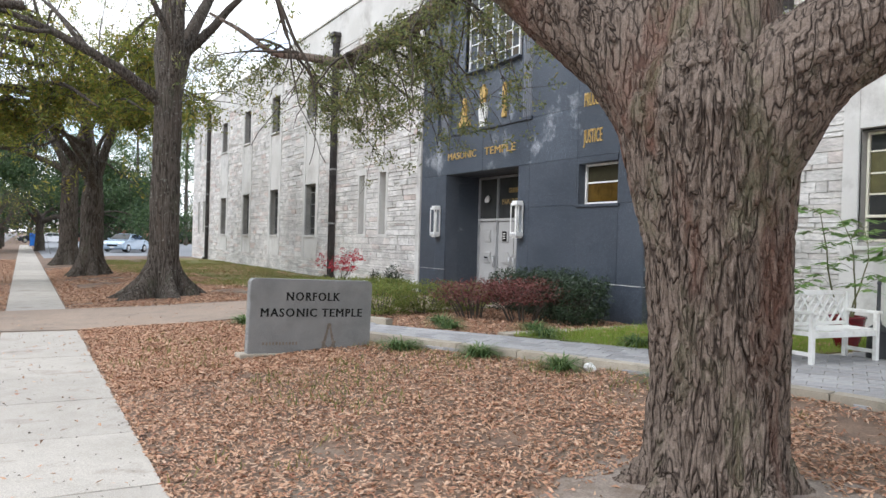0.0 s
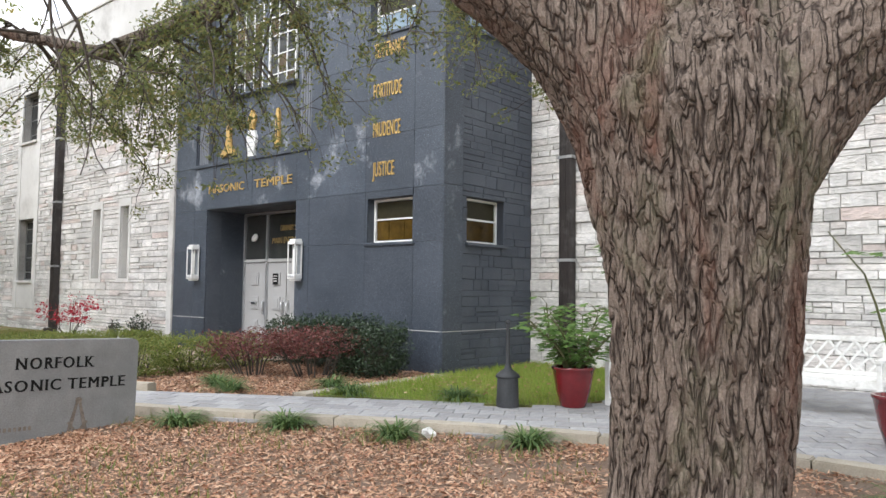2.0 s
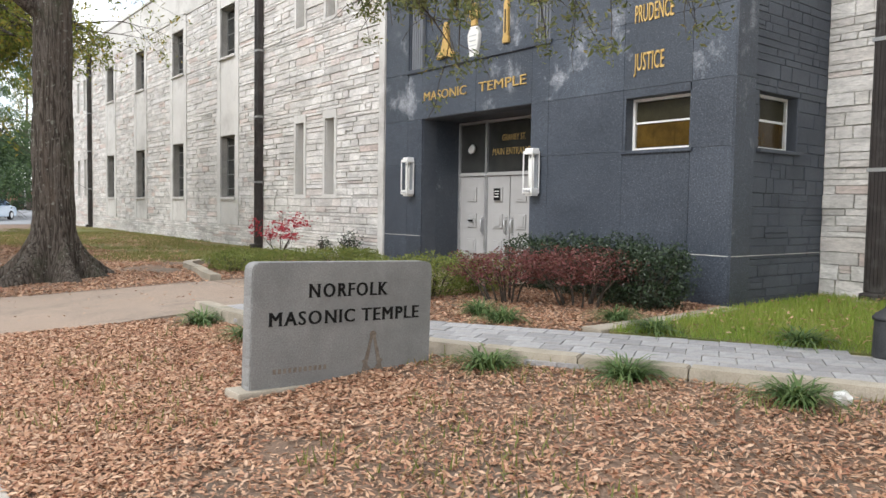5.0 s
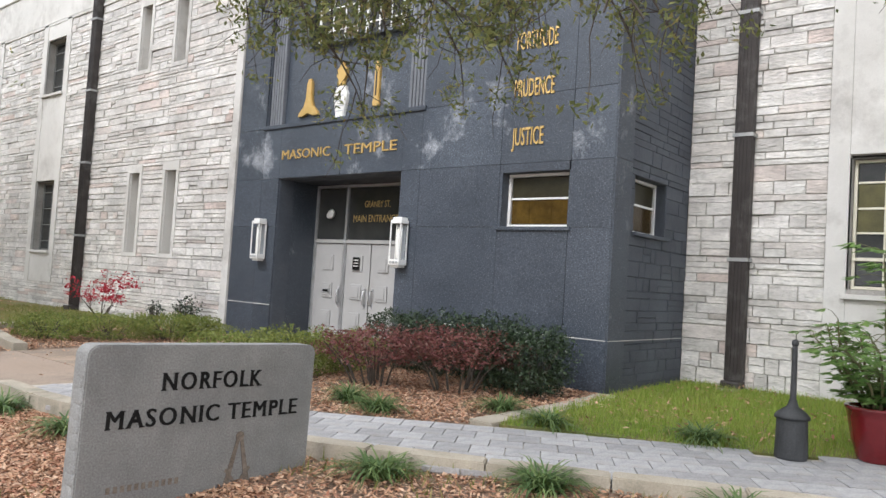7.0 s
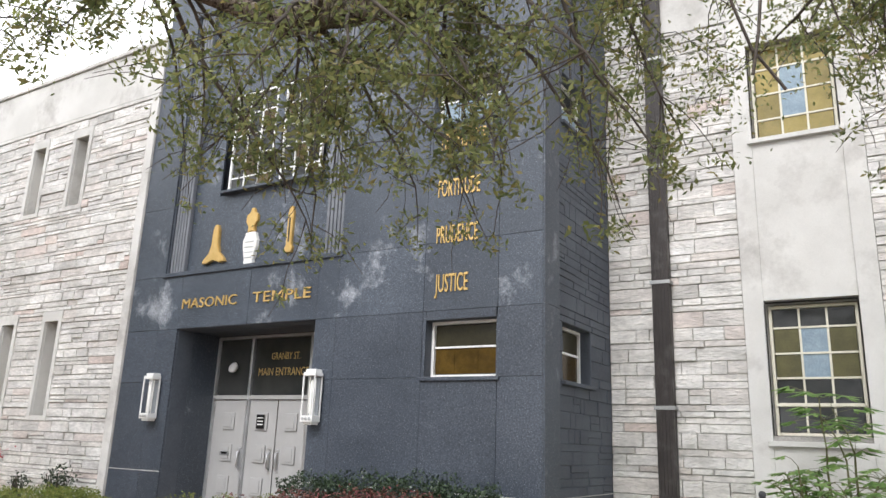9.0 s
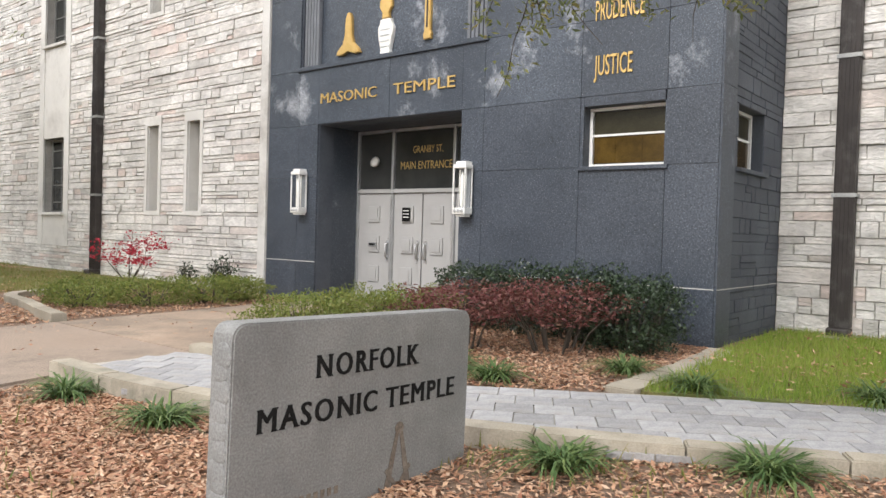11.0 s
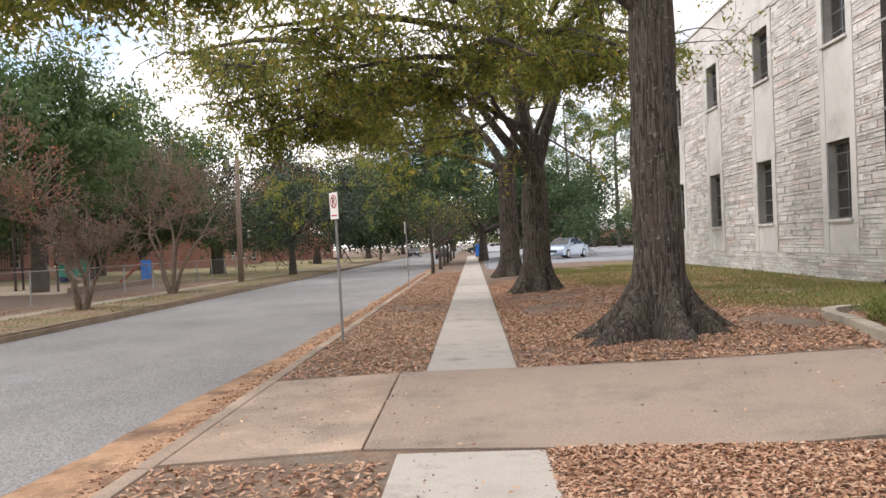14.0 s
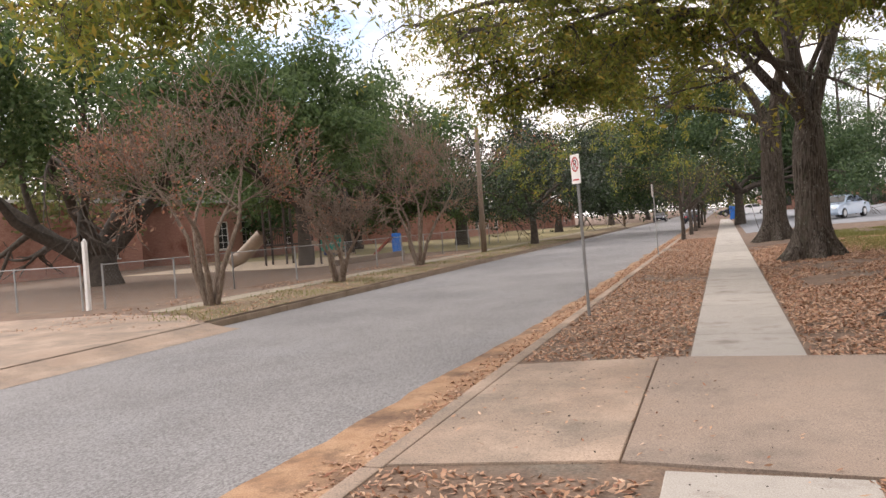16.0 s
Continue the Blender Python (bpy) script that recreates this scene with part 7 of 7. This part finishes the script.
def utility_pole(x, y, h, arm):
    ob = thing("utility_pole", "weathered grey wooden utility pole", "pole", pose(x, y, -0.02), "utility poles")
    bm = bmesh.new()
    tube(bm, [(0, 0, 0), (0, 0, h * 0.5), (0.03, 0, h)], [0.16, 0.14, 0.11], 12)
    part("shaft", bm, POLE_WOOD, ob, smooth=True)
    if arm:
        boxes("crossarm", POLE_WOOD, ob, (-1.1, 1.1, -0.06, 0.06, h - 0.7, h - 0.58), bevel=0.01)
        bm = bmesh.new()
        tube(bm, [(0, 0, h - 2.2), (1.2, 0, h - 1.7), (2.2, 0, h - 1.65)], [0.035, 0.03, 0.03], 8)
        part("lamp_arm", bm, GALV, ob)
        bm = bmesh.new()
        box(bm, 2.15, 2.75, -0.13, 0.13, h - 1.72, h - 1.6, 0.04)
        part("lamp_head", bm, GALV, ob)
    return ob


utility_pole(-12.2, 44.6, 7.0, False)
utility_pole(-11.0, 98, 9.5, True)
utility_pole(-11.0, 145, 9.5, True)


def white_post(x, y):
    ob = thing("gate_post", "leaning white painted gate post", "post", pose(x, y, 0, 0, 1.0, 0))
    bm = bmesh.new()
    box(bm, -0.055, 0.055, -0.055, 0.055, -0.02, 1.92, 0.012)
    part("shaft", bm, WHITE_WOOD, ob)
    bm = bmesh.new()
    lathe(bm, [(0.075, 1.921), (0.082, 1.94), (0.02, 2.0)], 4)
    part("cap", bm, WHITE_WOOD, ob)


white_post(-16.23, 20.64)


def chain_fence(name, line, h, step=2.9):
    ob = thing(name, "low chain-link fence on grey steel posts", "fence")
    for (x0, y0), (x1, y1) in zip(line, line[1:]):
        ln = math.hypot(x1 - x0, y1 - y0)
        n = max(1, round(ln / step))
        for k in range(n + 1):
            x, y = x0 + (x1 - x0) * k / n, y0 + (y1 - y0) * k / n
            bm = bmesh.new()
            tube(bm, [(x, y, -0.05), (x, y, h + 0.03)], [0.03, 0.03], 8)
            part("post", bm, GALV, ob)
        bm = bmesh.new()
        tube(bm, [(x0, y0, h), (x1, y1, h)], [0.015, 0.015], 6)
        part("top_rail", bm, GALV, ob)
        way, m = np.array([x1 - x0, y1 - y0, 0]) / ln, 0.12
        nx, nz, q = int(ln / m), int(h / m), []
        for s in (1, -1):
            for k in range(-nz, nx):
                a = k * m if s == 1 else (k + nz) * m
                b = a + s * nz * m
                lo, hi = 0.02, h - 0.02
                pts = []
                for u, z in ((a, lo), (b, hi)):
                    pts.append((u, z))
                (u0, z0), (u1, z1) = pts
                u0c, u1c = min(max(u0, 0), ln), min(max(u1, 0), ln)
                if abs(u1c - u0c) < 1e-3:
                    continue
                z0c, z1c = (z0 + (u - u0) / (u1 - u0) * (z1 - z0) for u in (u0c, u1c))
                p = np.array([x0, y0, z0c]) + way * u0c
                r = np.array([x0, y0, z1c]) + way * u1c
                up = np.array([0, 0, 0.004])
                q.append([p - up, r - up, r + up, p + up])
        quads("wire_mesh", q, MESH_GREY, ob)
    return ob


chain_fence("chain_link_fence", [(-15.9, 20.9), (-15.3, 26), (-14.7, 33), (-15.2, 46), (-16.2, 61)], 1.25)
chain_fence("chain_link_fence", [(-16.4, 20.6), (-30, 21.5)], 1.25)


def brick_building(name, label, x0, x1, y0, y1, h, windows, face="x", roof=True, rise=0.0):
    """A brick block with real openings on the side that faces the street (+x)."""
    ob = thing(name, label, "building")
    holes = [(c - w / 2, c + w / 2, z, z + hh) for c, w, z, hh in windows]
    wall = wall_west("wall", x1 - 0.35, x1, y0, y1, 0, h, holes, BRICK_WALL, ob)
    boxes("rear_wall", BRICK_WALL, ob, (x0, x1 - 0.36, y0, y1, 0, h))
    for c, w, z, hh in windows:
        win = boxes("window", FRAME_WHITE, ob, (x1 - 0.2, x1 - 0.12, c - w / 2, c - w / 2 + 0.09, z, z + hh), (x1 - 0.2, x1 - 0.12, c + w / 2 - 0.09, c + w / 2, z, z + hh), (x1 - 0.2, x1 - 0.12, c - w / 2, c + w / 2, z + hh - 0.09, z + hh), (x1 - 0.2, x1 - 0.12, c - w / 2, c + w / 2, z, z + 0.09))
        boxes("pane", DARK_GLASS, win, (x1 - 0.19, x1 - 0.17, c - w / 2 + 0.09, c + w / 2 - 0.09, z + 0.09, z + hh - 0.09))
        for k in (1, 2, 3):
            boxes("glazing_bar", FRAME_WHITE, win, (x1 - 0.17, x1 - 0.15, c - w / 2 + 0.09, c + w / 2 - 0.09, z + hh * k / 4 - 0.02, z + hh * k / 4 + 0.02))
        boxes("glazing_bar", FRAME_WHITE, win, (x1 - 0.172, x1 - 0.152, c - 0.02, c + 0.02, z + 0.09, z + hh - 0.09))
        boxes("sill", SMOOTH, win, (x1 - 0.12, x1 + 0.06, c - w / 2 - 0.08, c + w / 2 + 0.08, z - 0.1, z - 0.004))
    if roof:
        bm = bmesh.new()
        xm = (x0 + x1) / 2
        a = [bm.verts.new(p) for p in ((x0 - 0.4, y0 - 0.4, h), (x1 + 0.4, y0 - 0.4, h), (x1 + 0.4, y1 + 0.4, h), (x0 - 0.4, y1 + 0.4, h), (xm, y0 + 2, h + max(0.3, rise)), (xm, y1 - 2, h + max(0.3, rise)))]
        for f in ((0, 1, 4), (1, 2, 5, 4), (2, 3, 5), (3, 0, 4, 5), (3, 2, 1, 0)):
            bm.faces.new([a[i] for i in f])
        part("roof", bm, ROOF, ob)
    else:
        boxes("coping", SMOOTH, ob, (x0 - 0.1, x1 + 0.1, y0 - 0.1, y1 + 0.1, h, h + 0.2))
    return ob


brick_building("school_building", "red brick school block behind the trees", -60, -43, 34, 52, 5.2, [(38, 1.4, 1.0, 2.0), (49, 1.2, 1.0, 2.0)], roof=False)
boxes("porch", BRICK_WALL, bpy.data.objects["school_building"], (-43, -41.8, 44.2, 44.8, 0, 3.4), (-43, -41.8, 47.4, 48, 0, 3.4), (-43, -41.6, 44, 48.2, 3.4, 3.9))
# no opening here: a near-black panel on the wall stands in for the porch's shade
boxes("porch_shade_panel", DARK, bpy.data.objects["school_building"], (-42.98, -42.9, 44.8, 47.4, 0, 3.4))
brick_building("school_building", "long brick school wing with white sash windows", -62, -40, 56, 82, 5.0, [(58.5 + 3.4 * k, 1.5, 1.0, 2.4) for k in range(7)], rise=2.6)
brick_building("brick_house", "low brick house with white windows", -46, -30, 90, 112, 3.6, [(94 + 4.5 * k, 1.8, 0.9, 1.6) for k in range(4)], rise=2.4)
brick_building("brick_house", "low brick house down the street", -40, -26, 128, 146, 3.6, [(131 + 5 * k, 1.8, 0.9, 1.6) for k in range(3)], rise=2.4)


def low_shops():
    ob = thing("low_building", "long low brick building with a pale flat roof", "building")
    boxes("wall", BRICK_WALL, ob, (6, 46, 134, 148, 0, 3.0))
    boxes("roof_band", SMOOTH, ob, (5.6, 46.4, 133.2, 148.4, 3.0, 4.3), bevel=0.05)
    for k in range(9):
        boxes("window", DARK_GLASS, ob, (8 + k * 4.1, 10.4 + k * 4.1, 133.93, 133.99, 0.9, 2.4))
    for k in range(6):
        boxes("post", SMOOTH, ob, (6 + k * 7.5, 6.25 + k * 7.5, 133.3, 133.55, 0, 3.0))


low_shops()
for k in range(7):
    shrub("clipped_hedge", "clipped dark hedge before the low building", (13 + k * 3.2, 124), (1.8, 0.8, 1.6), 600 + k, 900, HOLLY_LEAF, 0.3, group="far hedge")


def play_set():
    ob = thing("playground_set", "brown playground tower with a pale slide", "playground", pose(-25.6, 43.2, 0, 0, 0, 15))
    for x in (0, 1.3, 2.6):
        for y in (0, 1.3):
            bm = bmesh.new()
            tube(bm, [(x, y, 0), (x, y, 3.4 if x < 2 else 2.4)], [0.07, 0.07], 8)
            part("post", bm, BROWN_PLAY, ob)
    boxes("deck", BROWN_PLAY, ob, (-0.1, 2.7, -0.1, 1.4, 1.15, 1.25), bevel=0.02)
    for k in range(9):
        boxes("baluster", BROWN_PLAY, ob, (0.1 + k * 0.14, 0.13 + k * 0.14, -0.04, -0.01, 1.25, 2.2))
    boxes("rail", BROWN_PLAY, ob, (0, 2.6, -0.05, 0.0, 2.2, 2.27), bevel=0.01)
    for y in (0.15, 0.75):
        bm = bmesh.new()
        pts = [(2.6, y, 1.22), (3.2, y, 0.95), (4.0, y, 0.55), (4.6, y, 0.32), (5.2, y, 0.28)]
        for a, b in zip(pts, pts[1:]):
            vs = [bm.verts.new(p) for p in ((a[0], a[1], a[2]), (b[0], b[1], b[2]), (b[0], b[1] + 0.5, b[2]), (a[0], a[1] + 0.5, a[2]))]
            bm.faces.new(vs)
        sl = part("slide", bm, TAN_PLAY, ob, "pale plastic slide")
        for dy in (0, 0.5):
            bm = bmesh.new()
            tube(bm, [(p[0], p[1] + dy, p[2] + 0.08) for p in pts], [0.05] * 5, 6)
            part("slide_edge", bm, TAN_PLAY, sl)
    bm = bmesh.new()
    tube(bm, [(-0.3, 0.6, 1.9), (-1.1, 0.6, 1.2), (-1.8, 0.6, 0.6), (-2.4, 0.6, 0.4)], [0.42, 0.42, 0.42, 0.42], 14, False)
    part("tube_slide", bm, TAN_PLAY, ob, "tan tube slide", True)
    panel = thing("play_panel", "teal plastic play panel on posts", "playground", pose(-19.9, 41.3, 0, 0, 0, 20))
    boxes("panel", GREEN_PLAY, panel, (-0.7, 0.7, -0.05, 0.05, 0.75, 1.55), bevel=0.04)
    boxes("shelf", GREEN_PLAY, panel, (-0.7, 0.7, -0.4, -0.05, 1.45, 1.55), bevel=0.03)
    boxes("leg", BROWN_PLAY, panel, (-0.75, -0.65, -0.05, 0.05, 0, 1.7))
    boxes("leg", BROWN_PLAY, panel, (0.65, 0.75, -0.05, 0.05, 0, 1.7))
    climb = thing("small_slide", "small red and blue plastic slide", "playground", pose(-20.0, 48.6, 0, 0, 0, 10))
    boxes("ladder", BLUE_BIN, climb, (0.4, 0.9, -0.3, 0.3, 0, 1.4), bevel=0.05)
    bm = bmesh.new()
    for a, b in (((0.4, 1.3), (-0.9, 0.15)),):
        vs = [bm.verts.new(p) for p in ((a[0], -0.3, a[1]), (b[0], -0.3, b[1]), (b[0], 0.3, b[1]), (a[0], 0.3, a[1]), (a[0], -0.3, a[1] - 0.12), (b[0], -0.3, b[1] - 0.12), (b[0], 0.3, b[1] - 0.12), (a[0], 0.3, a[1] - 0.12))]
        for f in ((0, 1, 2, 3), (7, 6, 5, 4), (0, 4, 5, 1), (1, 5, 6, 2), (2, 6, 7, 3), (3, 7, 4, 0)):
            bm.faces.new([vs[i] for i in f])
    part("chute", bm, mat("red_plastic", (0.3, 0.06, 0.03), (0.36, 0.08, 0.05), rough=0.5), climb)
    for x in (-29, -27.9):
        b = thing("plastic_barrel", "dark blue plastic barrel beside the school", "barrel", pose(x, 57, 0), "barrels")
        bm = bmesh.new()
        lathe(bm, [(0.4, 0), (0.44, 0.1), (0.44, 1.2), (0.38, 1.25)], 14)
        part("drum", bm, mat("dark_blue_plastic", (0.02, 0.04, 0.16), (0.03, 0.06, 0.2), rough=0.5), b)
    boxes("sand_border", POLE_WOOD, None, (-18.4, -18.1, 38, 47, 0, 0.3), bevel=0.02)
    tagged(bpy.data.objects["sand_border"], "low timber border of the sand pit", "timber")


play_set()


def sedan(m, paint, label, group="parked cars"):
    """A four-door saloon that points to +x, its wheels on z = 0."""
    ob = thing("parked_car", label, "car", m, group)
    prof = [(-2.22, 0.38), (-2.26, 0.62), (-2.15, 0.92), (-1.6, 0.98), (-0.95, 1.4), (-0.2, 1.47), (0.45, 1.4), (1.15, 0.99), (1.95, 0.86), (2.24, 0.66), (2.26, 0.4), (2.1, 0.24), (-2.05, 0.24)]
    bm = bmesh.new()
    rings = []
    for y, k in ((-0.86, 0.0), (-0.8, 1.0), (0.8, 1.0), (0.86, 0.0)):
        ring = []
        for x, z in prof:
            inset = max(0.0, z - 0.95) * 0.42
            yy = y - math.copysign(inset, y)
            ring.append(bm.verts.new((x * (0.985 + 0.015 * k), yy, z - (1 - k) * 0.03 * (z > 0.3))))
        rings.append(ring)
    n = len(prof)
    for a, b in zip(rings, rings[1:]):
        for j in range(n):
            bm.faces.new((a[j], a[(j + 1) % n], b[(j + 1) % n], b[j]))
    bm.faces.new(rings[0])
    bm.faces.new(list(reversed(rings[-1])))
    bmesh.ops.recalc_face_normals(bm, faces=bm.faces)
    part("body", bm, paint, ob, smooth=False)
    for s in (-1, 1):
        for pts in (((-1.35, 1.02), (-0.88, 1.34), (-0.22, 1.4), (-0.22, 1.02)), ((-0.16, 1.02), (-0.16, 1.4), (0.4, 1.34), (0.98, 1.02))):
            bm = bmesh.new()
            vs = [bm.verts.new((x, s * (0.862 - (z - 0.95) * 0.42 + 0.006), z)) for x, z in pts]
            bm.faces.new(vs if s < 0 else list(reversed(vs)))
            part("side_window", bm, DARK_GLASS, ob)
        for x in (-1.38, 1.36):
            w = part("wheel", *(lambda b: (lathe(b, [(0.2, -0.1), (0.31, -0.1), (0.325, -0.06), (0.325, 0.06), (0.31, 0.1), (0.2, 0.1)], 20), (b, RUBBER))[1])(bmesh.new()), ob)
            w.matrix_basis = Matrix.Translation((x, s * 0.79, 0.325)) @ pose(0, 0, 0, 90, 0, 0)
            bm = bmesh.new()
            lathe(bm, [(0.05, -0.11), (0.2, -0.105), (0.2, 0.105), (0.05, 0.11)], 12)
            part("rim", bm, STEEL, w)
        boxes("headlight", WHITE_ENAMEL, ob, (2.12, 2.25, s * 0.62 - 0.14, s * 0.62 + 0.14, 0.62, 0.74), bevel=0.02)
        boxes("tail_light", SIGN_RED, ob, (-2.26, -2.16, s * 0.64 - 0.13, s * 0.64 + 0.13, 0.7, 0.86), bevel=0.02)
        boxes("mirror", paint, ob, (0.78, 0.95, s * 0.95 - 0.09, s * 0.95 + 0.09, 0.98, 1.1), bevel=0.03)
    for x0, z0, x1, z1 in ((1.13, 1.02, 0.5, 1.395), (-1.56, 1.01, -0.99, 1.385)):
        bm = bmesh.new()
        d = 0.012
        q = [bm.verts.new((x + math.copysign(d, x0), y * (0.78 - (z - 0.95) * 0.42), z + d)) for x, z in ((x0, z0), (x1, z1)) for y in (-1, 1)]
        bm.faces.new((q[0], q[1], q[3], q[2]))
        part("windscreen", bm, DARK_GLASS, ob)
    boxes("grille", LETTER, ob, (2.2, 2.27, -0.4, 0.4, 0.46, 0.6), bevel=0.02)
    boxes("number_plate", SIGN_WHITE, ob, (2.272, 2.28, -0.16, 0.16, 0.34, 0.44))
    return ob


car = sedan(pose(7.45, 58.9, 0.284, 0, 0, 238), CAR_PAINT, "silver-blue saloon parked in the car park")
sedan(pose(3.6, 112, 0.14, 0, 0, 190), CAR_WHITE, "white car parked in the car park")
sedan(pose(1.9, 118, 0.06, 0, 0, 185), CAR_DARK, "dark car parked in the car park")
sedan(pose(-4.0, 118, -0.138, 0, 0, 92), CAR_WHITE, "white car parked along the street")
sedan(pose(-8.6, 122, -0.138, 0, 0, 270), CAR_DARK, "dark car parked along the street")
sedan(pose(-3.0, 96, -0.138, 0, 0, 90), CAR_DARK, "dark car parked at the kerb")


def recycling_box():
    ob = thing("collection_bin", "bright blue plastic collection bin beside the pavement", "bin", pose(1.55, 91, 0.02))
    bm = bmesh.new()
    box(bm, -0.55, 0.55, -0.5, 0.5, 0.08, 1.3, 0.06)
    part("body", bm, BLUE_BIN, ob)
    bm = bmesh.new()
    box(bm, -0.6, 0.6, -0.56, 0.56, 1.305, 1.5, 0.07)
    part("lid", bm, BLUE_BIN, ob)
    for x in (-0.45, 0.45):
        bm = bmesh.new()
        lathe(bm, [(0.05, -0.06), (0.12, -0.06), (0.12, 0.06), (0.05, 0.06)], 12)
        part("wheel", bm, RUBBER, ob).matrix_basis = Matrix.Translation((x, 0.45, 0.12)) @ pose(0, 0, 0, 0, 90, 0)


recycling_box()

# ---- wall stones ----
lay_stones(wing_left, ashlar(21, 14.43, 47.5, 0.1, 8.71, left_clear, (0.07, 0.19), (0.35, 1.3)), FX, (16.6, 2.2), STONE)
lay_stones(wing_right, ashlar(22, -16, 5.19, 0.1, 8.82, [(RBAY - 0.93, RBAY + 0.93, 0.3, 8.8)], (0.09, 0.25), (0.25, 0.95), 0.003), RX, (3.6, 2.2), STONE)
lay_stones(block, [(*c[:4], c[4] * 0.35) for c in ashlar(23, FX + 0.53, 13.14, 0.1, BTOP - 0.02, SIDE, (0.09, 0.24), (0.25, 0.9), 0.004)], BY0, (11.6, 2.0), PAINTED, "y")
